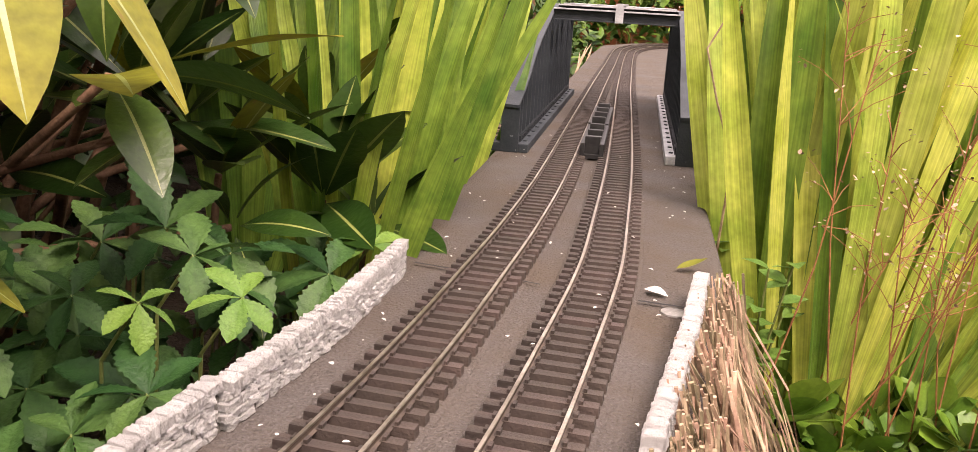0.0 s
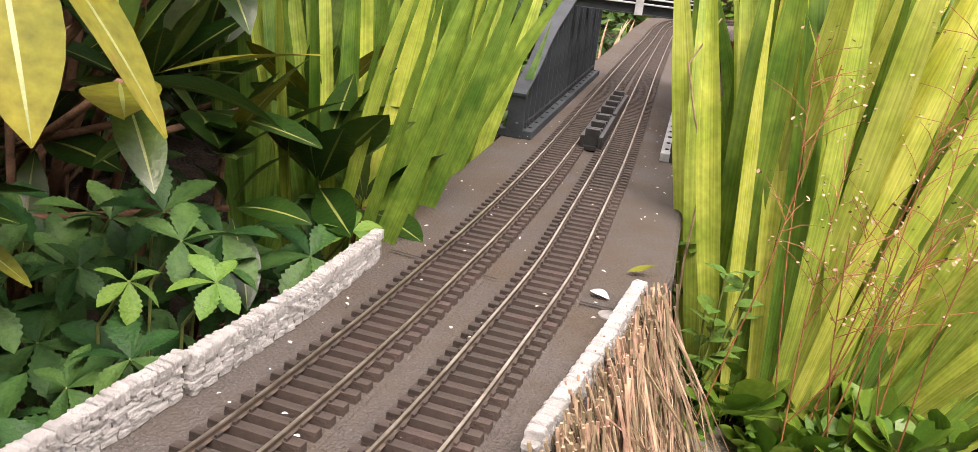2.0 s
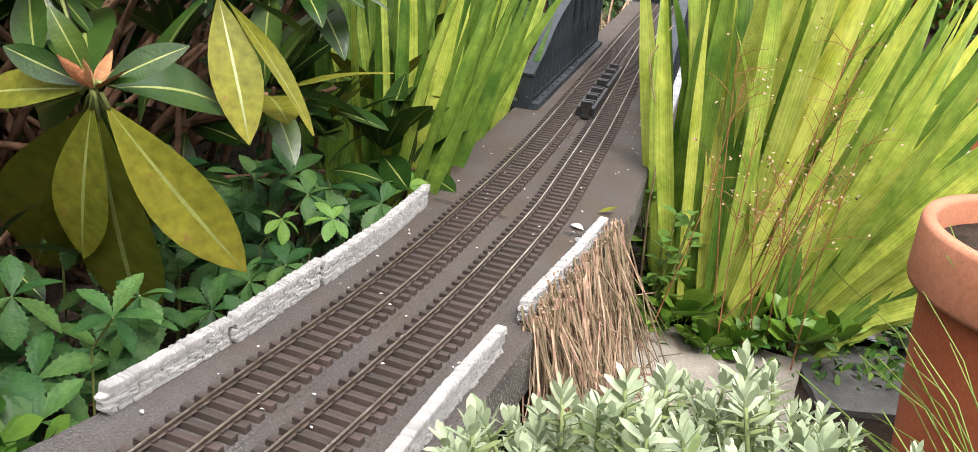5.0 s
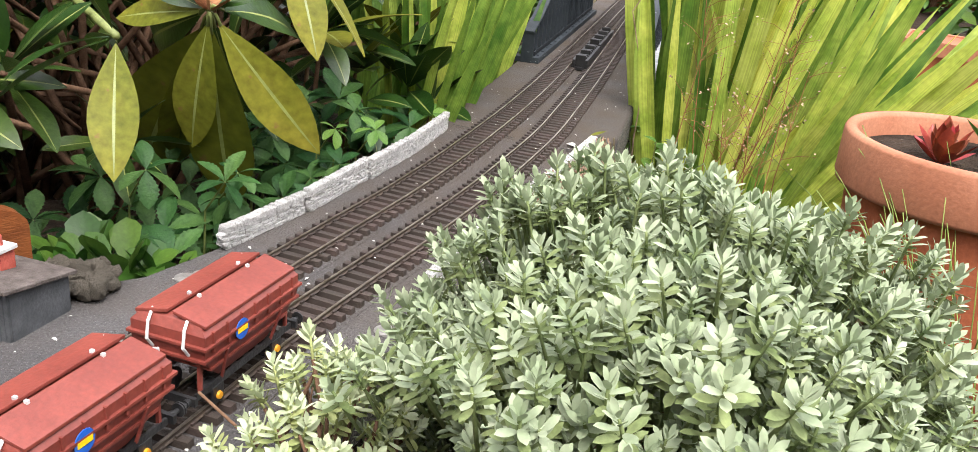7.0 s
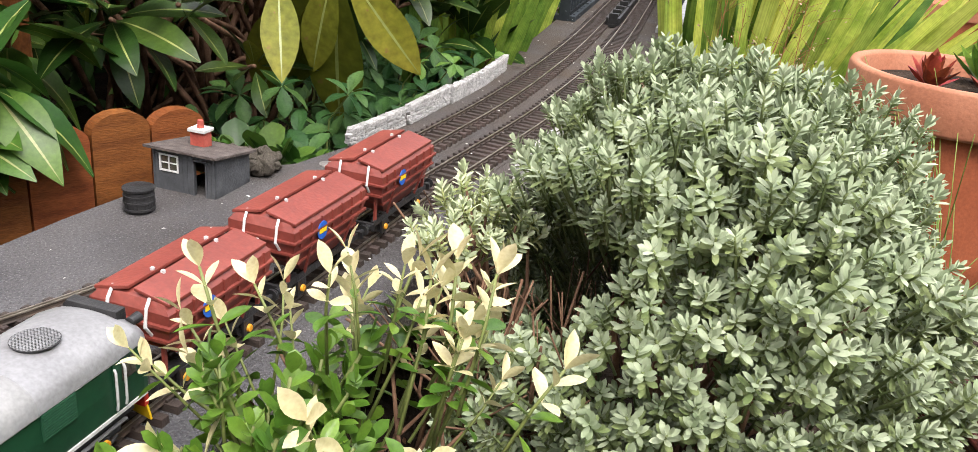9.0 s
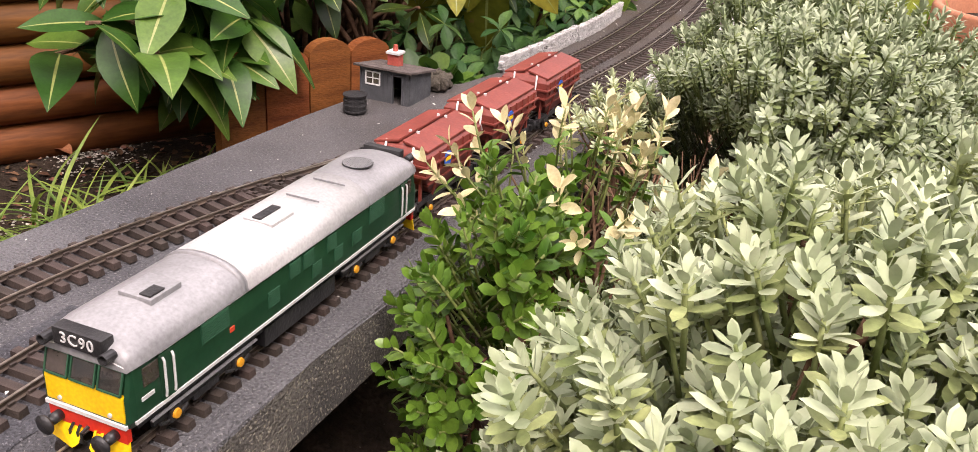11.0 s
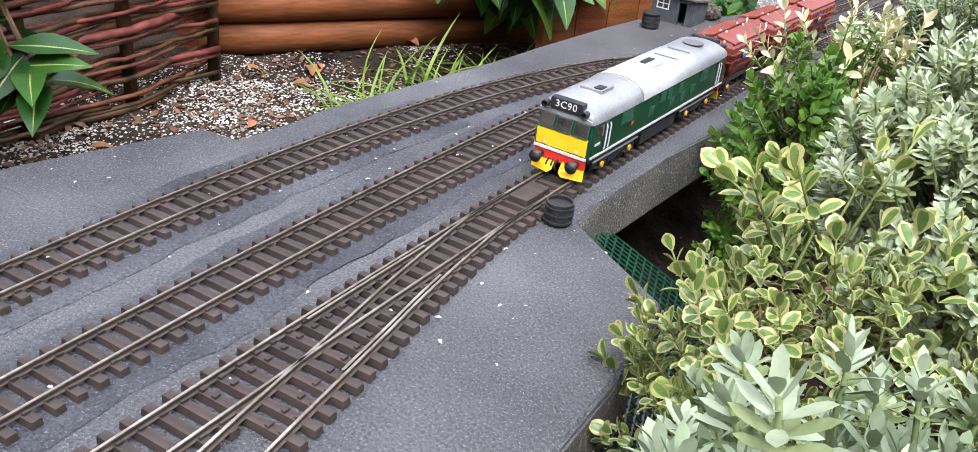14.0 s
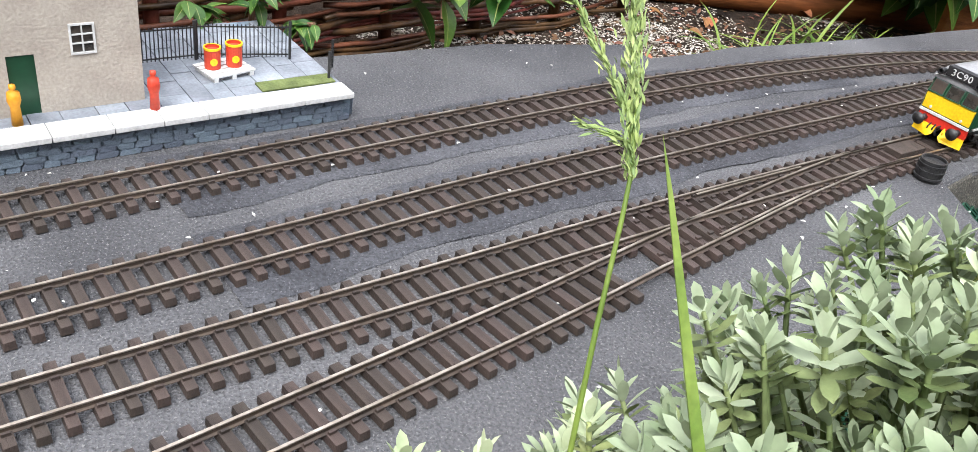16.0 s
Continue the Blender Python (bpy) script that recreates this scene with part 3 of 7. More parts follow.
TRACK_B = [(-1.5, -0.136), (-1.58, -0.135), (-1.65, -0.128), (-1.72, -0.119), (-1.78, -0.109), (-1.9, -0.090), (-2.0, -0.073), (-2.15, -0.052), (-2.6, 0.01)]

# ---- baseboard and ground ----
EDGE_L = [(5.0, 0.30), (4.7, 0.02), (4.4, -0.16), (3.95, -0.286), (3.15, -0.272), (2.4, -0.248), (1.75, -0.232), (0.57, -0.209), (0.267, -0.207), (0.08, -0.198), (0.0, -0.192), (-0.29, -0.204), (-0.53, -0.240), (-0.61, -0.262), (-0.68, -0.32), (-0.72, -0.355),
          (-0.86, -0.366), (-1.07, -0.385), (-1.26, -0.408), (-1.47, -0.424), (-1.595, -0.431), (-1.602, -0.476), (-1.777, -0.522), (-2.0, -0.53), (-2.7, -0.56)]
EDGE_R = [(5.0, 0.80), (4.5, 0.52), (4.2, 0.26), (3.9, 0.11), (3.3, 0.06), (1.75, 0.070), (0.62, 0.078), (0.35, 0.068), (0.127, 0.071), (0.018, 0.061), (-0.12, 0.046), (-0.3, 0.027), (-0.48, 0.011), (-0.61, -0.002), (-0.9, -0.04), (-1.13, -0.068),
          (-1.31, -0.080), (-1.45, -0.088), (-1.511, -0.079), (-1.585, 0.034), (-1.69, 0.050), (-1.84, 0.059), (-2.1, 0.08), (-2.7, 0.11)]


def build_board():
    outline = [(x, y) for y, x in EDGE_L] + [(x, y) for y, x in reversed(EDGE_R)]
    bm = bmesh.new()
    top = [bm.verts.new((x, y, 0)) for x, y in outline]
    face = bm.faces.new(top)
    ext = bmesh.ops.extrude_face_region(bm, geom=[face])
    for v in ext["geom"]:
        if isinstance(v, bmesh.types.BMVert):
            v.co.z = -0.058
    rim = [e for e in bm.edges if all(abs(v.co.z) < 1e-6 for v in e.verts)]
    bmesh.ops.bevel(bm, geom=rim, offset=0.009, segments=3, affect="EDGES", profile=0.5)
    bm.normal_update()
    for f in bm.faces:
        f.material_index = 1 if abs(f.normal.z) < 0.5 else 0
    me = from_bm("baseboard", bm, [M["felt"], M["felt_side"]])
    ob = new("baseboard", me)
    tagged(ob, "raised baseboard covered in dark grey mineral roofing felt", "baseboard", kind="structure")
    return ob


baseboard = build_board()

# seams and torn strips of felt, lying on the board
def felt_strip(points, width, label, ragged=0.16, mat="felt"):
    verts, faces = [], []
    for i, (x, y) in enumerate(points):
        a = Vector(points[max(i - 1, 0)])
        b = Vector(points[min(i + 1, len(points) - 1)])
        d = (b - a).normalized()
        n = Vector((-d.y, d.x))
        p = Vector((x, y))
        for s, z in ((-1, 0.0006), (-0.93, 0.0015), (0.93, 0.0015), (1, 0.0006)):
            q = p + n * s * width / 2 * (1 + ragged * (noise.noise((x * 9, y * 9, s * 4)) + 0.3 * noise.noise((x * 45, y * 45, s * 4))))
            verts.append((q.x, q.y, z))
        if i:
            o = (i - 1) * 4
            faces += [(o + k, o + k + 1, o + k + 5, o + k + 4) for k in range(3)]
    ob = new("felt_strip", mesh_data("felt_strip", verts, faces, [M[mat]]))
    tagged(ob, label, "felt strip", kind="structure")


def along(table, y0, y1, off, n=26):
    return [(curve_at(table, y0 + (y1 - y0) * i / n) + off, y0 + (y1 - y0) * i / n) for i in range(n + 1)]


felt_strip(along(TRACK_L, -1.33, -2.2, 0.0, 120), 0.094, "torn dark felt strip under the middle track", 0.22, "felt_dark")
felt_strip(along(TRACK_T, -1.38, -2.2, 0.0, 120), 0.094, "torn dark felt strip under the siding", 0.22, "felt_dark")
felt_strip(along(TRACK_L, 3.0, -0.7, 0.0, 60), 0.064, "felt strip under the track", 0.02)
felt_strip(along(TRACK_R, 3.0, -1.45, 0.0, 60), 0.064, "felt strip under the track", 0.02)


def crack(points, w=0.0016):
    verts, faces = [], []
    for i, (x, y) in enumerate(points):
        x += 0.001 * noise.noise((x * 90, y * 90, 3))
        y += 0.002 * noise.noise((x * 90, y * 90, 8))
        verts += [(x, y - w / 2, 0.0027), (x, y + w / 2, 0.0027)]
        if i:
            o = 2 * i - 2
            faces.append((o, o + 1, o + 3, o + 2))
    ob = new("felt_joint", mesh_data("felt_joint", verts, faces, [M["dark"]]))
    tagged(ob, "open dark joint between two felt sheets", "joint", kind="structure")


crack([(0.002 + 0.006 * i, 0.0 - 0.0006 * i) for i in range(9)], 0.003)
crack([(-0.172 + 0.005 * i, 0.032 - 0.001 * i) for i in range(7)], 0.0024)
crack([(-0.09 + 0.005 * i, 0.018 - 0.0015 * i) for i in range(5)], 0.002)


def ground_height(x, y):
    left = -0.145 + 0.018 * noise.noise((x * 3, y * 3, 0)) + 0.007 * noise.noise((x * 14, y * 14, 4))
    right = -0.235 + 0.012 * noise.noise((x * 3, y * 3, 7)) + 0.006 * noise.noise((x * 14, y * 14, 5))
    if y > -0.6 and x < -0.1:
        left -= 0.02 * min(1, (y + 0.6) / 0.4)
    k = min(1, max(0, (x + 0.3) / 0.3))
    k = k * k * (3 - 2 * k)
    return left * (1 - k) + right * k


def build_ground():
    def axis(lo, hi, step, far):
        inner = list(np.arange(lo, hi, step))
        return [-far, -far / 4, lo - 2.5, lo - 0.8] + inner + [hi + 0.8, hi + 2.5, far / 4, far]
    xs, ys = axis(-1.6, 1.6, 0.02, 300), axis(-3.2, 2.6, 0.025, 300)
    verts = [(x, y, ground_height(x, y)) for y in ys for x in xs]
    n = len(xs)
    faces = [(j * n + i, j * n + i + 1, (j + 1) * n + i + 1, (j + 1) * n + i) for j in range(len(ys) - 1) for i in range(n - 1)]
    ob = new("ground", mesh_data("ground", verts, faces, [M["soil"]], smooth=True))
    tagged(ob, "dark garden soil with litter", "ground", kind="structure")


build_ground()

# pale grit scattered on the soil by the fences
def build_grit():
    shape = ([(-1, -0.7, 0), (0.9, -0.8, 0), (1, 0.7, 0), (-0.8, 0.9, 0), (0.1, 0, 0.8)], [(0, 1, 4), (1, 2, 4), (2, 3, 4), (3, 0, 4)], None, None)
    v0, f0 = np.array(shape[0], float), shape[1]
    verts, faces = [], []
    for _ in range(26000):
        x, y = rnd.uniform(-0.98, -0.47), rnd.uniform(-1.75, -0.72)
        dens = 0.30 + 1.1 * noise.noise((x * 6, y * 6, 2)) + (0.45 if y < -1.1 else -0.15) + 0.5 * max(0.0, 1 - (curve_at(EDGE_L, y) - x) / 0.22)
        if rnd.random() > dens:
            continue
        s, a = rnd.uniform(0.0008, 0.0025), rnd.uniform(0, 6.3)
        z = ground_height(x, y)
        o = len(verts)
        c, d = math.cos(a) * s, math.sin(a) * s
        verts += [(x + p[0] * c - p[1] * d, y + p[0] * d + p[1] * c, z + p[2] * s + 0.0005) for p in v0]
        faces += [tuple(i + o for i in q) for q in f0]
    for _ in range(900):
        x, y = rnd.uniform(-0.1, 0.35), rnd.uniform(-1.75, -0.9)
        s, a = rnd.uniform(0.001, 0.0028), rnd.uniform(0, 6.3)
        z = ground_height(x, y)
        o = len(verts)
        c, d = math.cos(a) * s, math.sin(a) * s
        verts += [(x + p[0] * c - p[1] * d, y + p[0] * d + p[1] * c, z + p[2] * s + 0.0005) for p in v0]
        faces += [tuple(i + o for i in q) for q in f0]
    ob = new("grit", mesh_data("grit", verts, faces, [M["chips"]]))
    tagged(ob, "pale stone grit strewn over the dark soil", "gravel", kind="stuff")


build_grit()


def bark_litter():
    """Brown bark chips and leaf scraps over the beds."""
    r = random.Random(61)
    sh = leaf_shape(length=0.016, width=0.007, steps=3, fold=0.3, droop=0.1, cols=3)
    poses = []
    for _ in range(2600):
        k = r.random()
        if k < 0.6:
            x, y = r.uniform(-1.0, -0.44), r.uniform(-1.8, -0.65)
        elif k < 0.8:
            x, y = r.uniform(-0.08, 0.22), r.uniform(-1.75, -0.75)
        else:
            y = r.uniform(-0.6, 0.2)
            x = curve_at(EDGE_L, y) - r.uniform(0.0, 0.2)
        poses.append(aim((x, y, ground_height(x, y) + 0.003), (r.uniform(-1, 1), r.uniform(-1, 1), r.uniform(-0.1, 0.3)), r.uniform(-0.6, 0.6), r.uniform(0.4, 1.3)))
    tagged(new("bark_litter", scatter("bark_litter", sh, poses, [M["bark"]])), "brown bark chips and leaf scraps on the soil", "litter", kind="stuff")


bark_litter()


# ---- track ----
GAUGE, PITCH = 0.032, 0.01562
RAIL = [(-0.0022, 0.0), (0.0022, 0.0), (0.0022, 0.0005), (0.0005, 0.0010), (0.0005, 0.0034), (0.0010, 0.0038), (0.0010, 0.0048), (-0.0010, 0.0048), (-0.0010, 0.0038),
        (-0.0005, 0.0034), (-0.0005, 0.0010), (-0.0022, 0.0005)]
SLEEPER_TOP = 0.0062


def line(table, y0, y1, step=0.02):
    n = max(2, int(abs(y1 - y0) / step))
    return [Vector((curve_at(table, y0 + (y1 - y0) * i / n), y0 + (y1 - y0) * i / n)) for i in range(n + 1)]


def offset_line(pts, off):
    out = []
    for i, p in enumerate(pts):
        d = (pts[min(i + 1, len(pts) - 1)] - pts[max(i - 1, 0)]).normalized()
        out.append(p + Vector((-d.y, d.x)) * off)
    return out


def rail_mesh(pts):
    k = len(RAIL)
    verts, faces, index = [], [], []
    for i, p in enumerate(pts):
        d = (pts[min(i + 1, len(pts) - 1)] - pts[max(i - 1, 0)]).normalized()
        n = Vector((d.y, -d.x))
        for x, z in RAIL:
            verts.append((p.x + n.x * x, p.y + n.y * x, SLEEPER_TOP + z))
        if i:
            o = (i - 1) * k
            for j in range(k):
                faces.append((o + j, o + (j + 1) % k, o + k + (j + 1) % k, o + k + j))
                index.append(0 if j in (5, 6, 7) else 1)
    faces += [tuple(range(k))[::-1], tuple(range(len(verts) - k, len(verts)))]
    index += [1, 1]
    return mesh_data("rail", verts, faces, [M["rail"], M["rail_web"]], index)


def sleeper_mesh(half, seed):
    bm = bmesh.new()
    box_bm(bm, -half, -0.0038, 0.0, half, 0.0038, SLEEPER_TOP - 0.0004)
    for v in bm.verts:
        if v.co.z > 0.003:
            v.co.y *= 0.9
            v.co.x *= 0.99
            v.co.z += 0.0004 * noise.noise((v.co.x * 90 + seed * 7, v.co.y * 300, seed))
    for s in (-1, 1):
        for o in (-0.0041, 0.0023):
            box_bm(bm, s * GAUGE / 2 + o, -0.0024, SLEEPER_TOP - 0.0006, s * GAUGE / 2 + o + 0.0019, 0.0024, SLEEPER_TOP + 0.0017)
    return from_bm("sleeper", bm, M["sleeper"])


SLEEPERS = [sleeper_mesh(0.0288, s) for s in range(3)]


def lay_track(label, table, y0, y1, near, rails=((-1, None, None), (1, None, None)), sleepers=True, widen=None):
    """near: (y, y): stretch whose sleepers are parts of their own. widen(y): added half length to one side."""
    track = thing("railway_track", label, "railway track", "tracks on the baseboard")
    pts = line(table, y0, y1)
    for side, a, b in rails:
        p = pts if a is None else line(table, a, b)
        part("rail", rail_mesh(offset_line(p, side * GAUGE / 2)), track)
    if sleepers:
        rest_v, rest_f = [], []
        count = int((y0 - y1) / PITCH)
        for i in range(count):
            y = y0 - PITCH * (i + 0.5)
            x = curve_at(table, y)
            slope = (curve_at(table, y + 0.01) - curve_at(table, y - 0.01)) / 0.02
            extra = widen(y) if widen else 0.0
            m = Matrix.Translation((x + extra / 2, y, 0.0012)) @ Matrix.Rotation(-math.atan(slope) + jitter(0.012), 4, "Z") @ Matrix.Diagonal((1 + abs(extra) / 0.0576, 1, 1, 1))
            me = SLEEPERS[i % 3]
            if near[0] >= y >= near[1]:
                part("sleeper", me, track, m=m)
            else:
                o = len(rest_v)
                rest_v += [m @ v.co for v in me.vertices]
                rest_f += [tuple(j + o for j in q.vertices) for q in me.polygons]
        if rest_v:
            part("sleeper_run", mesh_data("sleeper_run", rest_v, rest_f, [M["sleeper"]]), track, "distant row of dark sleepers", kind="stuff")
    return track


branch_gap = lambda y: max(0.0, curve_at(TRACK_B, y) - curve_at(TRACK_R, y)) if -1.5 > y > -1.90 else 0.0
siding_gap = lambda y: min(0.0, curve_at(TRACK_T, y) - curve_at(TRACK_L, y)) if -0.74 > y > -1.10 else 0.0
lay_track("weathered model railway track on brown sleepers, ending in points", TRACK_R, 4.3, -2.5, (0.7, -2.4), widen=branch_gap)
lay_track("weathered model railway track with brown sleepers beside the stone wall", TRACK_L, 4.5, -2.5, (0.7, -2.4), widen=siding_gap)
lay_track("siding track curving away on dark brown sleepers", TRACK_T, -1.10, -2.5, (-1.0, -2.4), rails=((1, -0.76, -2.5), (-1, -0.75, -2.5)))
lay_track("branch track leaving the points on dark brown sleepers", TRACK_B, -1.94, -2.5, (-1.9, -2.4), rails=((1, -1.53, -2.5), (-1, -1.53, -2.5)))


def check_rails():
    t = thing("check_rails", "short steel check rails and crossing nose of the points", "track part", kind="structure")
    for table, y0, y1, off in ((TRACK_R, -1.66, -1.80, -0.0125), (TRACK_B, -1.69, -1.83, 0.0125), (TRACK_L, -0.93, -1.06, 0.0125), (TRACK_T, -0.93, -1.06, -0.0125)):
        part("check_rail", rail_mesh(offset_line(line(table, y0, y1, 0.01), off)), t)


check_rails()


def motor_cover(x, y, turn, size=(0.020, 0.042)):
    bm = boxes((-size[0] / 2, -size[1] / 2, 0, size[0] / 2, size[1] / 2, 0.009), bevel=0.001)
    ob = new("point_motor_cover", from_bm("point_motor_cover", bm, M["sleeper"]))
    ob.matrix_basis = pose(x, y, 0.004, 0, 0, turn)
    tagged(ob, "flat brown plastic cover lying between the rails", "cover", "covers between the rails")
    return ob


motor_cover(-0.176, -0.737, -6)
motor_cover(-0.135, -1.512, -1)

# ---- small buildings and railway things on the board ----
def stone_wall(label, pts, height):
    """A low model wall of separate whitewashed stones along the points (x, y)."""
    wall = thing("stone_wall", label, "wall", "white stone walls beside the track")
    total, run = 0.0, []
    for a, b in zip(pts, pts[1:]):
        run.append((total, Vector(a), Vector(b)))
        total += (Vector(b) - Vector(a)).length

    def place(s):
        s = min(max(s, 0), total - 1e-6)
        for t0, a, b in run:
            d = b - a
            if s <= t0 + d.length:
                return a + d * ((s - t0) / d.length), d.normalized()
        return b, d.normalized()

    pieces = []
    n = int(total / 0.02)
    verts, faces = [], []
    for i in range(n + 1):
        p, d = place(total * i / n)
        q = Vector((-d.y, d.x))
        for o, z in ((-0.0035, 0), (0.0035, 0), (0.0028, height * 0.9), (-0.0028, height * 0.9)):
            verts.append((p.x + q.x * o, p.y + q.y * o, z))
        if i:
            k = 4 * i - 4
            faces += [(k + j, k + (j + 1) % 4, k + 4 + (j + 1) % 4, k + 4 + j) for j in range(4)]
    faces += [(0, 1, 2, 3), tuple(range(len(verts) - 4, len(verts)))]
    part("core", mesh_data("core", verts, faces, [M["wall_core"]]), wall, "whitewashed mortar core")
    shapes = []
    for k in range(5):
        bm = bmesh.new()
        bmesh.ops.create_cube(bm, size=1.0)
        bmesh.ops.bevel(bm, geom=list(bm.edges), offset=0.14, segments=1, affect="EDGES")
        for v in bm.verts:
            v.co += Vector((jitter(0.09), jitter(0.09), jitter(0.09)))
        shapes.append(from_bm("stone", bm, M["stone"]))
    z, row = 0.0, 0
    while z < height * 0.86:
        h = rnd.uniform(0.0036, 0.0052)
        s = rnd.uniform(0, 0.006)
        while s < total:
            w = rnd.uniform(0.007, 0.016)
            p, d = place(s + w / 2)
            part("stone", shapes[rnd.randrange(5)], wall,
                 m=Matrix.Translation((p.x, p.y, z + h / 2)) @ Matrix.Rotation(math.atan2(d.y, d.x) + jitter(0.06), 4, "Z") @ Matrix.Diagonal((w * 0.96, 0.0098 + jitter(0.0012), h * 0.98, 1)))
            s += w
        z += h
        row += 1
    s = 0.0
    while s < total:
        w = rnd.uniform(0.0034, 0.0062)
        p, d = place(s + w / 2)
        part("stone", shapes[rnd.randrange(5)], wall,
             m=Matrix.Translation((p.x, p.y, z + 0.0022)) @ Matrix.Rotation(math.atan2(d.y, d.x) + jitter(0.1), 4, "Z") @ Matrix.Diagonal((w * 0.94, 0.0105, 0.0072 + jitter(0.0015), 1)))
        s += w


stone_wall("low whitewashed model stone wall beside the track", [(-0.177, 0.014), (-0.177, -0.128), (-0.187, -0.256)], 0.021)
stone_wall("low whitewashed model stone wall beside the track, leaning a little", [(-0.191, -0.26), (-0.203, -0.397)], 0.020)
stone_wall("low whitewashed model stone wall ending at the siding", [(-0.206, -0.40), (-0.228, -0.527)], 0.021)
stone_wall("low whitewashed model stone wall with dry straw behind it", [(0.046, 0.02), (0.035, -0.09), (0.014, -0.25)], 0.018)
stone_wall("short whitewashed model stone wall beside the hebe", [(0.007, -0.31), (-0.005, -0.42), (-0.013, -0.537)], 0.019)


def build_bridge():
    b = thing("girder_bridge", "grey bowstring girder bridge model with ribbed plate sides", "bridge", m=Matrix.Translation((0, 0.6, 0)) @ Matrix.Rotation(radians(1.2), 4, "Z") @ Matrix.Translation((0, -0.6, 0)))
    Y0, Y1 = 0.60, 1.46
    RISE = [(1.47, 0.199), (1.11, 0.199), (1.02, 0.190), (0.88, 0.159), (0.83, 0.147), (0.76, 0.124), (0.70, 0.097), (0.60, 0.066)]

    def arch(y):
        return curve_at(RISE, min(max(y, Y0), Y1))
    for side, x in ((-1, -0.192), (1, 0.047)):
        n = 44
        verts, faces = [], []
        for i in range(n + 1):
            y = Y0 + (Y1 - Y0) * i / n
            for dx in (-0.0025, 0.0025):
                verts += [(x + dx, y, 0.012), (x + dx, y, arch(y) - 0.004)]
            if i:
                o = 4 * i - 4
                faces += [(o, o + 1, o + 5, o + 4), (o + 2, o + 6, o + 7, o + 3), (o + 1, o + 3, o + 7, o + 5), (o, o + 4, o + 6, o + 2)]
        faces += [(0, 2, 3, 1), (4 * n, 4 * n + 1, 4 * n + 3, 4 * n + 2)]
        part("web_plate", mesh_data("web_plate", verts, faces, [M["girder_dark"]]), b, "grey web plate with shade put into its colour")
        verts, faces = [], []
        for i in range(n + 1):
            y = Y0 - 0.004 + (Y1 - Y0 + 0.008) * i / n
            z = arch(min(max(y, Y0), Y1))
            for dx, dz in ((-0.0115, 0), (0.0115, 0), (0.0115, 0.004), (-0.0115, 0.004)):
                verts.append((x + dx, y, z + dz - 0.004))
            if i:
                o = 4 * i - 4
                faces += [(o + j, o + (j + 1) % 4, o + 4 + (j + 1) % 4, o + 4 + j) for j in range(4)]
        faces += [(3, 2, 1, 0), tuple(range(4 * n, 4 * n + 4))]
        part("top_flange", mesh_data("top_flange", verts, faces, [M["girder"]]), b, "curved grey top flange")
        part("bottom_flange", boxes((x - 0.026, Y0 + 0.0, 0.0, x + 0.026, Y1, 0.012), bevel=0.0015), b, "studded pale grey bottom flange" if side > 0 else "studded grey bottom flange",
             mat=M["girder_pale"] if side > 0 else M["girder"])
        y = Y0 + 0.006
        while y < Y1:
            h = arch(y) - 0.005
            me = from_bm("stiffener", boxes((-0.0095, -0.0022, 0.012, 0.0095, 0.0022, h)), M["girder"])
            part("stiffener", me, b, m=Matrix.Translation((x, y, 0)))
            y += 0.0475
        for y, h in ((Y0 + 0.002, 0.066), (Y1 - 0.002, 0.197)):
            part("end_post", boxes((x - 0.0125, y - 0.004, 0.0, x + 0.0125, y + 0.004, h), bevel=0.0008), b, mat=M["girder"])
        stud = joined("stud", [([(0.003 * math.cos(a * 1.0472), 0.003 * math.sin(a * 1.0472), z) for z in (0, 0.0016) for a in range(6)],
                                [(a, (a + 1) % 6, 6 + (a + 1) % 6, 6 + a) for a in range(6)] + [tuple(range(6, 12))])], [M["girder_dark"]])
        for i in range(17):
            part("stud", stud, b, m=Matrix.Translation((x - side * 0.018, Y0 + 0.03 + i * 0.05, 0.012)))
        tooth = from_bm("rivet", boxes((-0.002, 0, 0.012, 0.002, 0.006, 0.021)), M["girder_dark"])
        for i in range(76):
            part("rivet", tooth, b, m=Matrix.Translation((x - side * 0.0115, Y0 + 0.02 + i * 0.011, 0)))
    for y, z in ((1.00, 0.176), (1.09, 0.182), (1.20, 0.184), (1.33, 0.184), (1.44, 0.184)):
        part("cross_beam", boxes((-0.182, y - 0.0015, z, 0.037, y + 0.0015, z + 0.016)), b, "grey cross beam with shade put into its colour", mat=M["girder_dark"])
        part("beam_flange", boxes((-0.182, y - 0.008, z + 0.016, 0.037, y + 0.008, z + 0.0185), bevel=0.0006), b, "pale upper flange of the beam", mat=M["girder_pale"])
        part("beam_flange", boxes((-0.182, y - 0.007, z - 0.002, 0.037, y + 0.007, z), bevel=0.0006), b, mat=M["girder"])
    part("tie_plate", boxes((-0.074, 0.992, 0.2035, -0.060, 1.45, 0.2065)), b, "pale riveted tie plate", mat=M["girder_pale"])
    part("tie_strap", boxes((-0.074, 0.988, 0.174, -0.060, 0.9915, 0.2065)), b, "pale strap on the beam", mat=M["girder_pale"])


build_bridge()


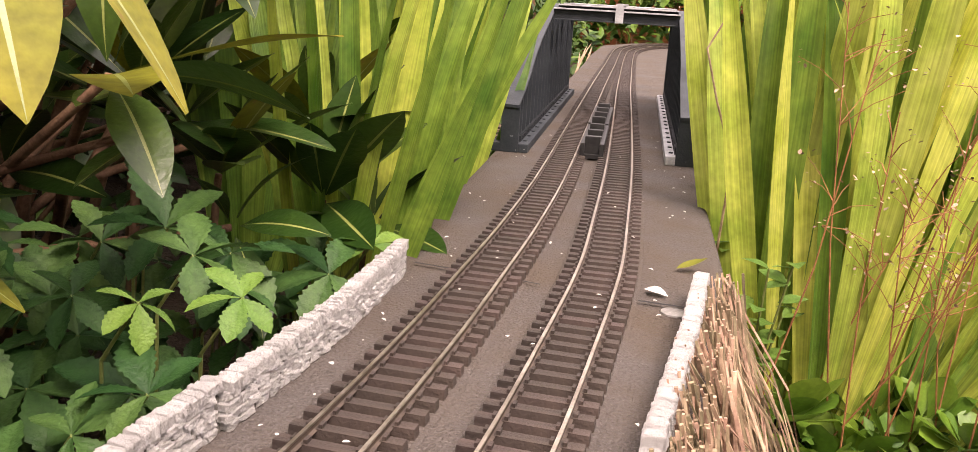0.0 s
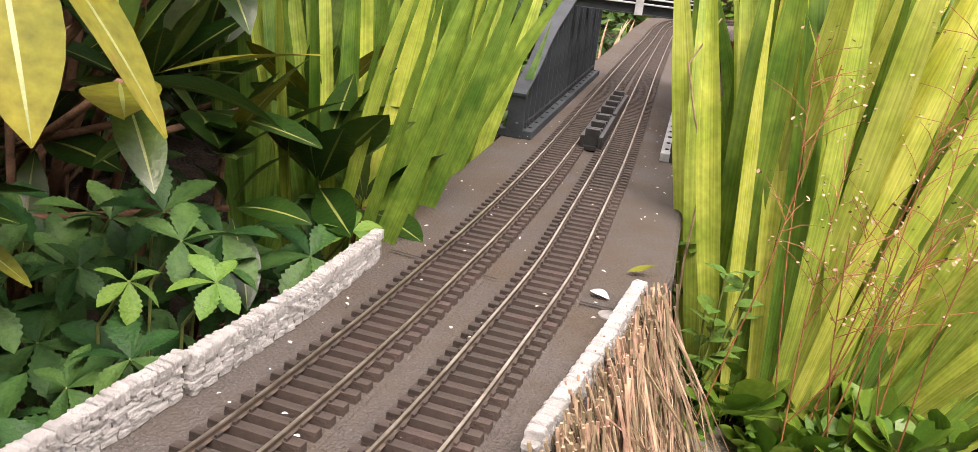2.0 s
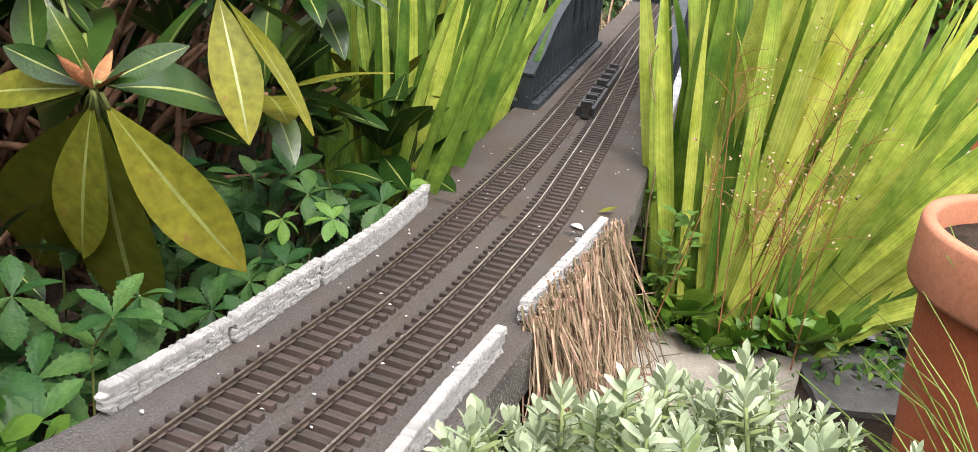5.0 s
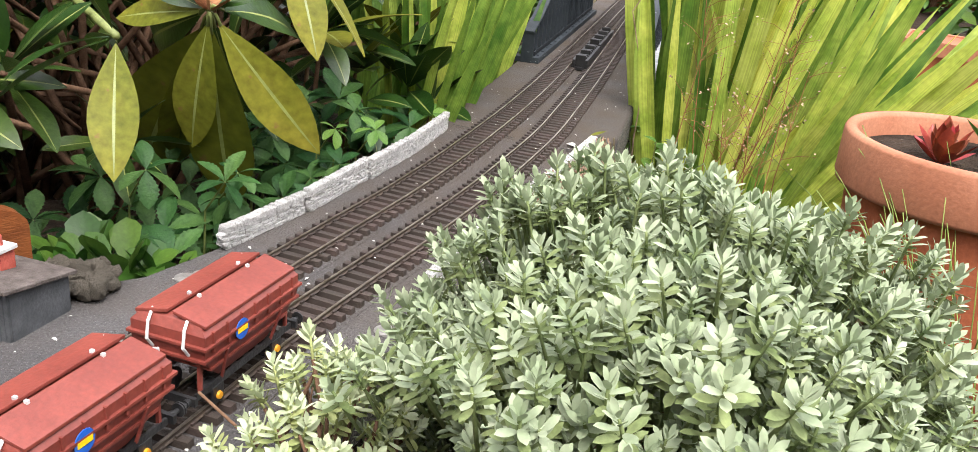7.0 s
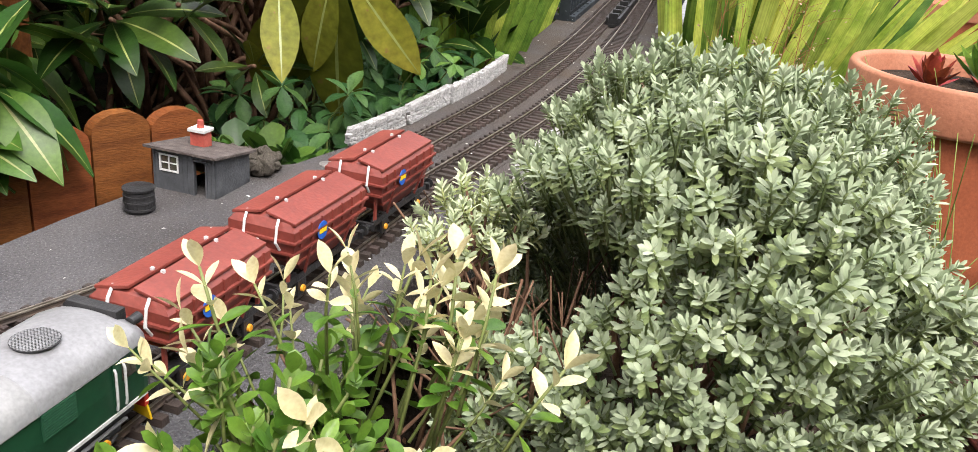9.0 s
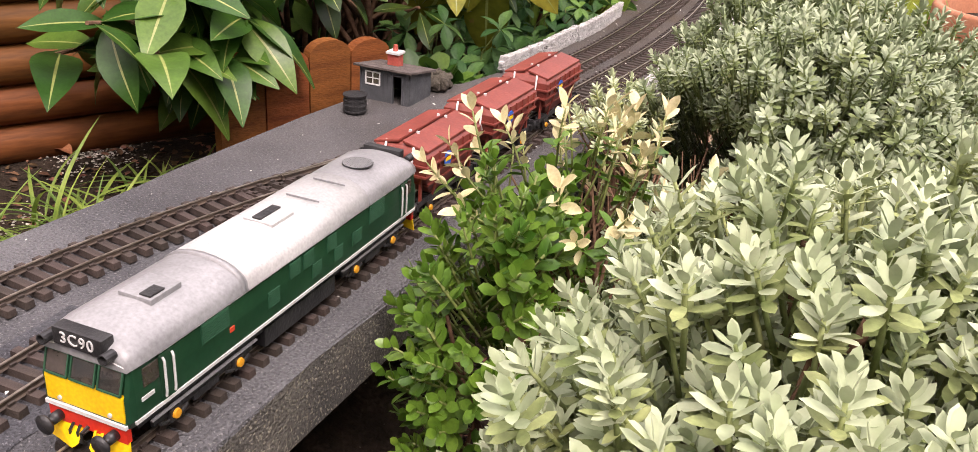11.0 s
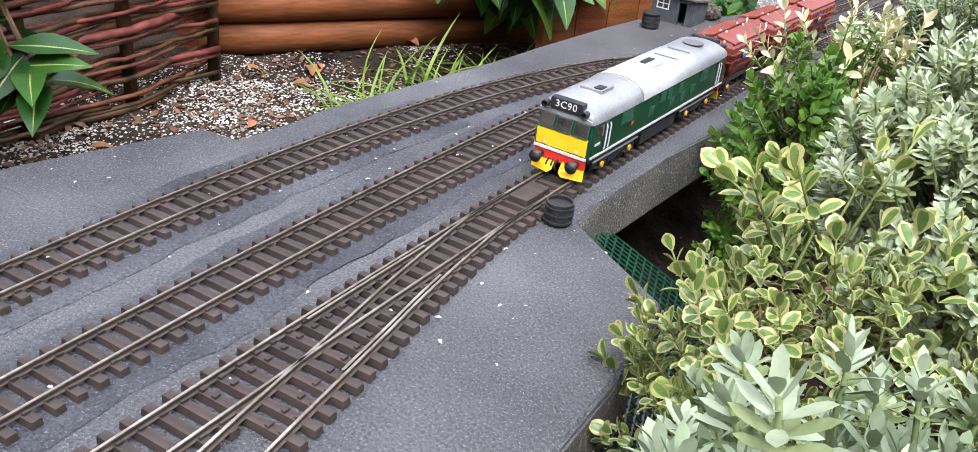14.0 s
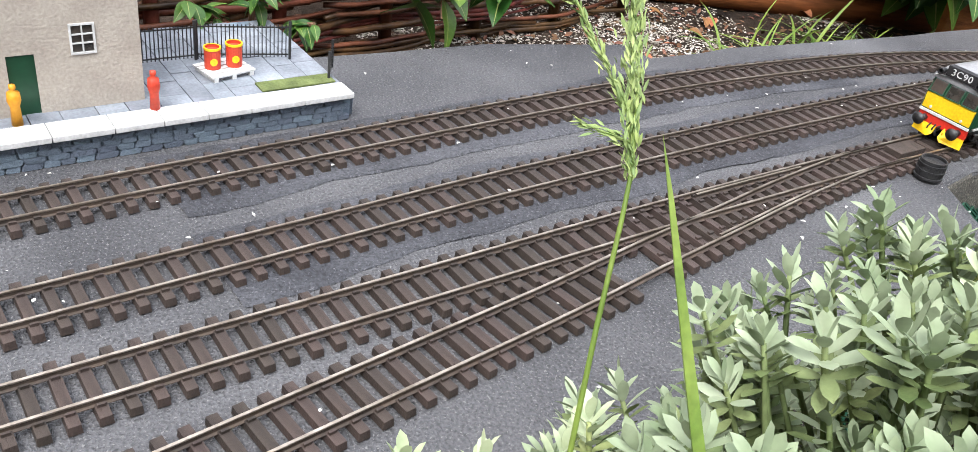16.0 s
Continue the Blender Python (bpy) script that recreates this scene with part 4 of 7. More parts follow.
def black_casting(x, y, length, turn):
    b = thing("black_bogie_frame", "black plastic bogie frame lying between the tracks", "model part", "black frames between the tracks", m=pose(x, y, 0.0023, 0, 0, turn))
    part("base", boxes((-0.013, 0, 0, 0.013, length, 0.006), bevel=0.001), b, mat=M["black"])
    for s in (-1, 1):
        part("side_frame", boxes((s * 0.013 - 0.003, 0, 0.004, s * 0.013 + 0.003, length, 0.021), bevel=0.001), b, mat=M["black"])
    n = int(length / 0.022)
    for i in range(n):
        part("rib", boxes((-0.0105, 0.006 + i * 0.022, 0.005, 0.0105, 0.015 + i * 0.022, 0.024 + 0.006 * (i % 3 == 0)), bevel=0.0012), b, mat=M["black"])


black_casting(-0.077, 0.582, 0.20, 1.5)
black_casting(-0.084, 0.80, 0.24, 1.2)


def wall_with_holes(name, x0, x1, z0, z1, y, depth, holes, mat, parent):
    """An upright wall in the xz plane with true rectangular openings."""
    xs = sorted({x0, x1, *[h[0] for h in holes], *[h[1] for h in holes]})
    zs = sorted({z0, z1, *[h[2] for h in holes], *[h[3] for h in holes]})
    bm = bmesh.new()
    for a, b in zip(xs, xs[1:]):
        for c, d in zip(zs, zs[1:]):
            if any(h[0] <= a and b <= h[1] and h[2] <= c and d <= h[3] for h in holes):
                continue
            box_bm(bm, a, y, c, b, y + depth, d)
    bmesh.ops.remove_doubles(bm, verts=bm.verts, dist=1e-5)
    return part(name, bm, parent, mat=mat)


def small_window(parent, x0, x1, z0, z1, y, bars=(1, 1)):
    w = part("window", boxes((x0, y + 0.0006, z0, x1, y + 0.0012, z1)), parent, "dark window pane", mat=M["glass"])
    t = 0.0016
    spec = [(x0 - t, y - 0.0012, z0 - t, x1 + t, y + 0.0004, z0), (x0 - t, y - 0.0012, z1, x1 + t, y + 0.0004, z1 + t), (x0 - t, y - 0.0012, z0, x0, y + 0.0004, z1), (x1, y - 0.0012, z0, x1 + t, y + 0.0004, z1)]
    for i in range(bars[0]):
        x = x0 + (x1 - x0) * (i + 1) / (bars[0] + 1)
        spec.append((x - 0.0005, y - 0.001, z0, x + 0.0005, y + 0.0004, z1))
    for i in range(bars[1]):
        z = z0 + (z1 - z0) * (i + 1) / (bars[1] + 1)
        spec.append((x0, y - 0.0008, z - 0.0005, x1, y + 0.0004, z + 0.0005))
    part("frame", boxes(*spec), w, "cream window frame", mat=M["white"])
    return w


def build_hut():
    hut = thing("lineside_hut", "small grey boarded lineside hut with open doorway and red chimney", "hut", m=pose(-0.310, -0.753, 0.0, 0, 0, -2))
    w, d, hf, hb = 0.036, 0.062, 0.047, 0.036
    wall_with_holes("front_wall", -w, w, 0, hf - 0.004, 0, 0.002, [(-0.026, -0.007, 0.022, 0.037), (0.013, 0.026, 0.0, 0.037)], M["hut"], hut)
    small_window(hut, -0.026, -0.007, 0.022, 0.037, 0.0)
    for i in range(13):
        x = -w + 0.0015 + i * 0.0055
        if 0.011 < x < 0.027 or -0.029 < x < -0.005:
            continue
        part("cover_strip", boxes((x, -0.0007, 0.0, x + 0.0009, 0.0, hf - 0.005)), hut, mat=M["hut"])
    part("door_post", boxes((0.0112, -0.0015, 0, 0.013, 0.003, 0.038), (0.026, -0.0015, 0, 0.0278, 0.003, 0.038), (0.0112, -0.0015, 0.037, 0.0278, 0.003, 0.0388)), hut, "worn door frame", mat=M["hut"])
    for s in (-1, 1):
        bm = bmesh.new()
        x0, x1 = s * w - 0.001, s * w + 0.001
        vs = [bm.verts.new((x, y, z)) for x in (x0, x1) for y, z in ((0.002, 0), (d, 0), (d, hb - 0.003), (0.002, hf - 0.004))]
        for q in ((0, 1, 2, 3), (7, 6, 5, 4), (0, 4, 5, 1), (1, 5, 6, 2), (2, 6, 7, 3), (3, 7, 4, 0)):
            bm.faces.new([vs[i] for i in q])
        part("side_wall", bm, hut, mat=M["hut"])
    part("back_wall", boxes((-w, d, 0, w, d + 0.002, hb - 0.003)), hut, mat=M["hut"])
    bm = boxes((-w - 0.006, -0.007, 0, w + 0.006, d + 0.006, 0.003), bevel=0.0006)
    for v in bm.verts:
        v.co.z += hf - (v.co.y + 0.007) * (hf - hb) / (d + 0.01) - 0.003
    part("roof", bm, hut, "rough brown felted roof", mat=M["hut_roof"])
    ch = part("chimney", boxes((-0.012, 0.030, 0.036, 0.004, 0.044, 0.056)), hut, "red brick chimney", mat=M["brick"])
    part("chimney_cap", boxes((-0.014, 0.028, 0.056, 0.006, 0.046, 0.0595), bevel=0.0008), ch, "white chimney cap", mat=M["white"])
    part("chimney_pot", joined("chimney_pot", [lathe([(0.0, 0), (0.0036, 0), (0.003, 0.008), (0.0, 0.008)], 10)], [M["brick"]]), ch, m=Matrix.Translation((-0.004, 0.037, 0.0595)))


build_hut()


def barrel(x, y, r=0.0135, h=0.022, lid=False):
    b = thing("barrel", "small black water barrel with hoops standing on the felt", "barrel", "black barrels", m=pose(x, y, 0))
    prof = [(0, 0.0), (r * 0.86, 0.0), (r * 0.97, h * 0.3), (r, h * 0.55), (r * 0.96, h * 0.85), (r * 0.94, h), (r * 0.84, h), (r * 0.82, h * 0.86), (0, h * 0.86)]
    part("body", joined("body", [lathe(prof, 24)], [M["black"]]), b)
    for z in (0.2, 0.52, 0.8):
        rr = r * (1.0 if z < 0.6 else 0.98)
        part("hoop", joined("hoop", [lathe([(rr * 0.97, z * h - 0.0012), (rr * 1.035, z * h - 0.0010), (rr * 1.035, z * h + 0.0010), (rr * 0.97, z * h + 0.0012)], 24)], [M["black"]]), b)
    if lid:
        part("lid", joined("lid", [lathe([(0, h + 0.001), (r * 1.02, h + 0.001), (r * 1.04, h + 0.003), (0, h + 0.0042)], 24)], [M["black"]]), b)


barrel(-0.095, -1.527)
barrel(-0.320, -0.812, 0.0145, 0.0215, True)


def rubble(label, x, y, z, sx, sy, sz, n):
    t = thing("rubble_bank", label, "rocks")
    shapes = []
    for k in range(4):
        bm = bmesh.new()
        bmesh.ops.create_icosphere(bm, subdivisions=2, radius=1.0)
        for v in bm.verts:
            v.co *= 0.75 + 0.4 * noise.noise(v.co * 1.7 + Vector((k * 9, 0, 0)))
        shapes.append(from_bm("rock", bm, M["rock"]))
    for i in range(n):
        s = rnd.uniform(0.006, 0.012)
        part("rock", shapes[i % 4], t, m=Matrix.Translation((x + jitter(sx), y + jitter(sy), z + s * 0.5 + rnd.uniform(0, sz))) @ Euler((jitter(3), jitter(3), jitter(3))).to_matrix().to_4x4() @ Matrix.Diagonal((s * 1.3, s, s * 0.8, 1)))


rubble("low bank of dark mossy rubble beside the hut", -0.295, -0.655, 0.0, 0.035, 0.026, 0.010, 60)


def nail_head(x, y):
    ob = new("nail_head", joined("nail_head", [lathe([(0, 0.0002), (0.0098, 0.0002), (0.0095, 0.0014), (0, 0.0022)], 18)], [M["coin"]]))
    ob.matrix_basis = pose(x, y, 0.0)
    tagged(ob, "round flat grey nail head in the felt", "nail", "nail heads")


for x, y in ((-0.224, -0.600), (-0.214, -0.588), (-0.032, -0.637), (-0.024, -0.615), (0.028, -0.012)):
    nail_head(x, y)


# ---- platform and station ----
def build_platform():
    p = thing("station_platform", "blue-grey stone station platform with a white edge", "platform", m=pose(-0.386, -2.012, 0, 0, 0, 1.5))
    H, L, D = 0.026, 0.75, 0.20
    part("core", boxes((-D, -L, 0, -0.004, 0, H - 0.003)), p, mat=M["platform_stone"])
    shapes = []
    for k in range(4):
        bm = bmesh.new()
        bmesh.ops.create_cube(bm, size=1.0)
        bmesh.ops.bevel(bm, geom=list(bm.edges), offset=0.12, segments=1, affect="EDGES")
        for v in bm.verts:
            v.co += Vector((jitter(0.08), jitter(0.05), jitter(0.08)))
        shapes.append(from_bm("stone", bm, M["platform_stone"]))
    for row in range(4):
        y = -0.002 - (row % 2) * 0.006
        while y > -0.62:
            w = rnd.uniform(0.010, 0.02)
            part("stone", shapes[rnd.randrange(4)], p, m=Matrix.Translation((-0.0035, y - w / 2, 0.0028 + row * 0.0053)) @ Matrix.Diagonal((0.006, w * 0.95, 0.0053, 1)))
            y -= w
    for i in range(12):
        w = D * 0.9 / 12
        part("stone", shapes[i % 4], p, m=Matrix.Translation((-0.012 - i * w, 0.0005, 0.011)) @ Matrix.Diagonal((w * 0.95, 0.006, 0.02, 1)))
    i = 0
    y = 0.0
    while y > -0.70:
        w = rnd.uniform(0.034, 0.05)
        part("coping", boxes((-0.022, y - w + 0.0006, H - 0.003, 0.004, y, H + 0.002), bevel=0.0009), p, "white-painted coping stone", mat=M["white"])
        y -= w
    y = 0.0
    while y > -0.70:
        x = -0.024
        w = rnd.uniform(0.018, 0.028)
        while x > -D + 0.02:
            l = rnd.uniform(0.02, 0.04)
            part("flagstone", boxes((x - l + 0.0006, y - w + 0.0006, H - 0.004, x, y, H + jitter(0.0004)), bevel=0.0005), p, mat=M["platform_top"])
            x -= l
        y -= w
    moss = boxes((-0.045, -0.075, H, -0.026, -0.004, H + 0.0018), bevel=0.0008)
    part("moss", moss, p, "strip of green moss", mat=M["moss"])
    return p


build_platform()


def railing(x, y, turn, length, h=0.034):
    r = thing("railing", "thin black model railing on the platform", "railing", "platform railings", m=pose(x, y, 0.026, 0, 0, turn))
    for z in (0.004, h - 0.003):
        part("rail_bar", boxes((0, -0.0006, z, length, 0.0006, z + 0.0012)), r, mat=M["black"])
    n = int(length / 0.0036)
    me = from_bm("baluster", boxes((-0.00045, -0.00045, 0.002, 0.00045, 0.00045, h)), M["black"])
    for i in range(n + 1):
        part("baluster", me, r, m=Matrix.Translation((i * length / n, 0, 0)))
    for s in (0, length):
        part("post", boxes((s - 0.0012, -0.0012, 0, s + 0.0012, 0.0012, h + 0.004)), r, mat=M["black"])


railing(-0.495, -2.175, 90, 0.055)
railing(-0.497, -2.118, 75, 0.085)
railing(-0.42, -2.02, 150, 0.03, 0.024)
railing(-0.495, -2.25, 88, 0.07)


def pallet_pots(x, y):
    p = thing("pallet", "cream wooden model pallet on the platform", "pallet", m=pose(x, y, 0.026, 0, 0, 12))
    for i in range(5):
        part("slat", boxes((-0.016 + i * 0.0072, -0.022, 0.004, -0.0105 + i * 0.0072, 0.022, 0.0056)), p, mat=M["white"])
    for yy in (-0.02, -0.002, 0.016):
        part("bearer", boxes((-0.016, yy, 0, 0.0185, yy + 0.004, 0.004)), p, mat=M["white"])
    for dy, h, label in ((0.010, 0.021, "red and yellow model oil drum"), (-0.010, 0.019, "red and yellow model oil drum, slightly shorter")):
        d = thing("oil_drum", label + " on the pallet", "drum", "drums on the pallet", m=pose(x, y + dy, 0.0316))
        part("body", joined("body", [lathe([(0, 0), (0.0072, 0), (0.0072, h), (0.0066, h), (0.0066, h * 0.9), (0, h * 0.9)], 20)], [M["red"]]), d)
        part("rim", joined("rim", [lathe([(0.0066, h - 0.001), (0.0078, h - 0.001), (0.0078, h + 0.001), (0.0066, h + 0.001)], 20)], [M["loco_yellow"]]), d, "yellow rim")
        part("badge", joined("badge", [lathe([(0, 0), (0.0035, 0), (0.0035, 0.0006), (0, 0.0006)], 12)], [M["loco_yellow"]]), d, "round yellow badge", m=pose(0.007, -0.001, h * 0.4, 0, 90, 0))


pallet_pots(-0.462, -2.105)


def figure(x, y, mat, h):
    prof = [(0, 0), (0.0042, 0), (0.0036, h * 0.45), (0.0052, h * 0.6), (0.0046, h * 0.8), (0.0016, h * 0.85), (0.0026, h * 0.9), (0.0024, h * 0.98), (0, h)]
    ob = new("figurine", joined("figurine", [lathe(prof, 12)], [mat], smooth=True))
    ob.matrix_basis = pose(x, y, 0.026)
    tagged(ob, "small painted model figurine standing on the platform", "figurine", "figurines on the platform")


figure(-0.402, -2.183, M["red"], 0.036)
figure(-0.408, -2.285, M["orange"], 0.034)


def build_station():
    s = thing("station_building", "cream rendered model station building with small paned window", "building", m=pose(-0.425, -2.185, 0.026, 0, 0, 92))
    # front wall looks towards the track: local -y is +x of the place
    W, H, D = 0.20, 0.16, 0.09
    wall_with_holes("front_wall", -W, 0.0, 0, H, 0, 0.003, [(-0.052, -0.036, 0.048, 0.070), (-0.14, -0.124, 0.048, 0.070), (-0.1, -0.08, 0, 0.05)], M["render_wall"], s)
    small_window(s, -0.052, -0.036, 0.048, 0.070, 0.0, (1, 2))
    small_window(s, -0.14, -0.124, 0.048, 0.070, 0.0, (1, 2))
    part("door", boxes((-0.1, 0.001, 0, -0.08, 0.002, 0.05)), s, "dark door", mat=M["loco_green"])
    for x in (-W, -0.003):
        part("side_wall", boxes((x, 0.003, 0, x + 0.003, D, H)), s, mat=M["render_wall"])
    part("back_wall", boxes((-W, D, 0, 0, D + 0.003, H)), s, mat=M["render_wall"])
    part("roof", boxes((-W - 0.006, -0.006, H, 0.006, D + 0.008, H + 0.006)), s, "dark slate roof", mat=M["slate"])


build_station()

# ---- train ----
def on_track(table, y, z=0.0):
    slope = (curve_at(table, y + 0.05) - curve_at(table, y - 0.05)) / 0.1
    return Matrix.Translation((curve_at(table, y), y, z)) @ Matrix.Rotation(-math.atan(slope), 4, "Z")


RAIL_TOP = 0.0012 + SLEEPER_TOP + 0.005


def wheel_set(parent, y, r, outside=0.0125):
    for s in (-1, 1):
        v, f = lathe([(0, -0.003), (r * 0.35, -0.003), (r * 0.4, -0.0015), (r * 0.8, -0.0015), (r * 0.84, -0.003), (r, -0.003), (r, 0.0018), (r * 1.08, 0.002), (r * 1.08, 0.003), (0, 0.003)], 20)
        part("wheel", joined("wheel", [(v, f)], [M["black"]]), parent, m=pose(s * GAUGE / 2, y, RAIL_TOP + r, 0, -90 * s, 0))


def text_mesh(text, size, depth=0.0003):
    c = bpy.data.curves.new("lettering", "FONT")
    c.body, c.size, c.extrude, c.align_x, c.align_y = text, size, depth, "CENTER", "CENTER"
    c.space_character = 1.15
    ob = bpy.data.objects.new("lettering", c)
    scene.collection.objects.link(ob)
    dg = bpy.context.evaluated_depsgraph_get()
    me = bpy.data.meshes.new_from_object(ob.evaluated_get(dg))
    bpy.data.objects.remove(ob)
    me.materials.clear()
    me.materials.append(M["white"])
    return me


def section_mesh(name, stations, mats, index=None, smooth=False, cap=True):
    """Rings of equally many points joined into a hull."""
    verts, faces, idx = [], [], []
    k = len(stations[0])
    for i, ring in enumerate(stations):
        verts += ring
        if i:
            o = (i - 1) * k
            for j in range(k - 1):
                faces.append((o + j, o + j + 1, o + k + j + 1, o + k + j))
                idx.append(index[j] if index else 0)
    if cap:
        faces += [tuple(range(k))[::-1], tuple(range(len(verts) - k, len(verts)))]
        idx += [0, 0]
    return mesh_data(name, verts, faces, mats, idx, smooth)


def build_loco(front_y):
    """A four-axle-bogie diesel; its nose lies at -y."""
    L, HW = 0.352, 0.031
    mid = front_y + L / 2
    lo = thing("diesel_locomotive", "green diesel locomotive model with grey roof and yellow nose panel", "locomotive", m=on_track(TRACK_R, mid, 0.0))
    z0, eave, top = 0.0345, 0.072, 0.0905
    y0, y1 = -L / 2 + 0.008, L / 2 - 0.008
    # body sides with slightly curved section
    def ring(y, inset=0.0):
        w = HW - inset
        return [(-w + 0.003, y, z0 - 0.002), (-w, y, z0 + 0.004), (-w, y, 0.055), (-w + 0.0012, y, eave), (w - 0.0012, y, eave), (w, y, 0.055), (w, y, z0 + 0.004), (w - 0.003, y, z0 - 0.002)]
    def nose(sign):
        yb = y1 if sign > 0 else y0
        out = []
        for t, ins in ((0.0, 0.0), (0.004, 0.0006), (0.0065, 0.0022)):
            out.append([(x * (1 - ins / HW), yb + sign * (t - (0.0052 if z > 0.06 else 0.0) * (1 if t else 0)) , z) for x, _, z in ring(0)])
        return out
    rings = nose(-1)[::-1] + [ring(y0 + 0.012), ring(y1 - 0.012)] + nose(1)
    part("body", section_mesh("body", rings, [M["loco_green"]]), lo, "dark green body side")
    # roof, curved, in panels
    def roof_ring(y, lift=0.0, drop=0.0):
        out = []
        for i in range(15):
            a = math.pi * i / 14
            out.append((-(HW + 0.0008 - drop * 0.2) * math.cos(a), y, eave - 0.001 + (top - eave + lift - drop) * math.sin(a) ** 0.72))
        return out
    part("roof", section_mesh("roof", [roof_ring(y0 - 0.004, 0, 0.007), roof_ring(y0 + 0.004, 0, 0.003), roof_ring(y0 + 0.016), roof_ring(y1 - 0.016), roof_ring(y1 - 0.004, 0, 0.003), roof_ring(y1 + 0.004, 0, 0.007)], [M["loco_grey"]], smooth=True), lo, "curved silver grey roof")
    part("roof_panel", section_mesh("roof_panel", [roof_ring(-0.066, 0.0012), roof_ring(0.088, 0.0012)], [M["loco_white"]], smooth=True), lo, "pale white roof panel")
    part("roof_rib", section_mesh("roof_rib", [roof_ring(-0.072, 0.0018), roof_ring(-0.068, 0.0018)], [M["loco_grey"]], smooth=True), lo)
    for y in (-0.118, -0.0):
        part("roof_hatch", boxes((-0.010, y - 0.014, top - 0.0035, 0.014, y + 0.012, top + 0.0012), bevel=0.0008), lo, "raised roof hatch", mat=M["loco_grey"] if y < -0.05 else M["loco_white"])
        part("roof_vent", boxes((0.004 if y < -0.05 else -0.004, y - 0.012, top + 0.0006, 0.012 if y < -0.05 else 0.003, y + 0.012 - (0.012 if y < -0.05 else 0), top + 0.0024)), lo, "black louvred vent", mat=M["black"])
    for i in range(2):
        part("roof_line", boxes((-0.008, 0.035 + i * 0.036, top + 0.0004, 0.020, 0.0355 + i * 0.036, top + 0.0018)), lo, mat=M["loco_grey"])
    fan = part("fan_grille", joined("fan_grille", [lathe([(0, 0), (0.0125, 0), (0.0128, 0.0008), (0.0120, 0.0009), (0, 0.0006)], 28)], [M["black"]]), lo, "round roof fan grille", m=Matrix.Translation((0.003, 0.120, top - 0.0005)))
    for i in range(-5, 6):
        w = math.sqrt(max(0.0, 0.0122 ** 2 - (i * 0.0022) ** 2))
        part("grille_bar", boxes((i * 0.0022 - 0.0005, -w, 0.0004, i * 0.0022 + 0.0005, w, 0.0012)), fan, mat=M["loco_grey"])
        part("grille_bar", boxes((-w, i * 0.0022 - 0.0005, 0.0004, w, i * 0.0022 + 0.0005, 0.0012)), fan, mat=M["loco_grey"])
    # white waist line, cant line
    for s in (-1, 1):
        x = s * (HW + 0.0001)
        part("waist_line", boxes((x - 0.0006, y0 - 0.002, z0 + 0.0015, x + 0.0006, y1 + 0.002, z0 + 0.0037)), lo, "white line along the sill", mat=M["white"])
        part("cant_rail", boxes((s * (HW - 0.0008) - 0.0008, y0 + 0.02, eave - 0.0022, s * (HW - 0.0008) + 0.0008, y1 - 0.02, eave - 0.0010)), lo, "thin white line under the roof edge", mat=M["white"])
        for sy in (-1, 1):
            yc = y0 + 0.0225 if sy < 0 else y1 - 0.0225
            part("cab_window", boxes((x - 0.0005, yc - 0.016, 0.056, x + 0.0004, yc - 0.004, 0.068)) if sy < 0 else boxes((x - 0.0005, yc + 0.004, 0.056, x + 0.0004, yc + 0.016, 0.068)), lo, "dark cab side window", mat=M["glass"])
            for dy in (0.0, 0.0075):
                yy = yc + sy * -0.001 + dy - 0.002
                v, f = tube([(x + s * 0.0016, yy, 0.041), (x + s * 0.0022, yy, 0.045), (x + s * 0.0022, yy, 0.065), (x + s * 0.0012, yy, 0.0675)], 0.0008, 6)
                part("handrail", joined("handrail", [(v, f)], [M["white"]]), lo, "white handrail")
            part("cab_door", boxes((x - 0.0004, yc - 0.003, 0.0385, x + 0.0003, yc + 0.008, 0.0695)), lo, mat=M["loco_green"])
        if s > 0 or s < 0:
            for yy, zz, w, h in ((-0.112, 0.0555, 0.026, 0.014), (-0.045, 0.046, 0.013, 0.012), (-0.020, 0.056, 0.013, 0.012), (-0.003, 0.056, 0.013, 0.012), (0.028, 0.056, 0.013, 0.012), (0.008, 0.044, 0.012, 0.011),
                                 (0.038, 0.044, 0.012, 0.011), (0.064, 0.046, 0.014, 0.011), (0.09, 0.054, 0.024, 0.016)):
                part("grille_panel", boxes((x - 0.0006, yy, zz, x + 0.0005, yy + w, zz + h), bevel=0.0002), lo, mat=M["loco_panel"])
                for k in range(int(h / 0.0016)):
                    part("louvre", boxes((x - 0.0002, yy + 0.0008, zz + 0.0006 + k * 0.0016, x + s * 0.0003 + 0.0005, yy + w - 0.0008, zz + 0.0013 + k * 0.0016)), lo, mat=M["loco_panel"])
            part("number_bar", boxes((x - 0.0003, y0 + 0.004, 0.048, x + s * 0.0002 + 0.0003, y0 + 0.014, 0.0505)), lo, "white number strip", mat=M["white"])
            part("emblem", boxes((x - 0.0003, -0.086, 0.050, x + s * 0.0002 + 0.0003, -0.0815, 0.0535), bevel=0.0002), lo, "small emblem in red and white", mat=M["red"])
    # cab fronts
    for sy in (-1, 1):
        yf = (y0 - 0.0068) if sy < 0 else (y1 + 0.0068)
        yw = (y0 - 0.0016) if sy < 0 else (y1 + 0.0016)
        yb = y0 if sy < 0 else y1
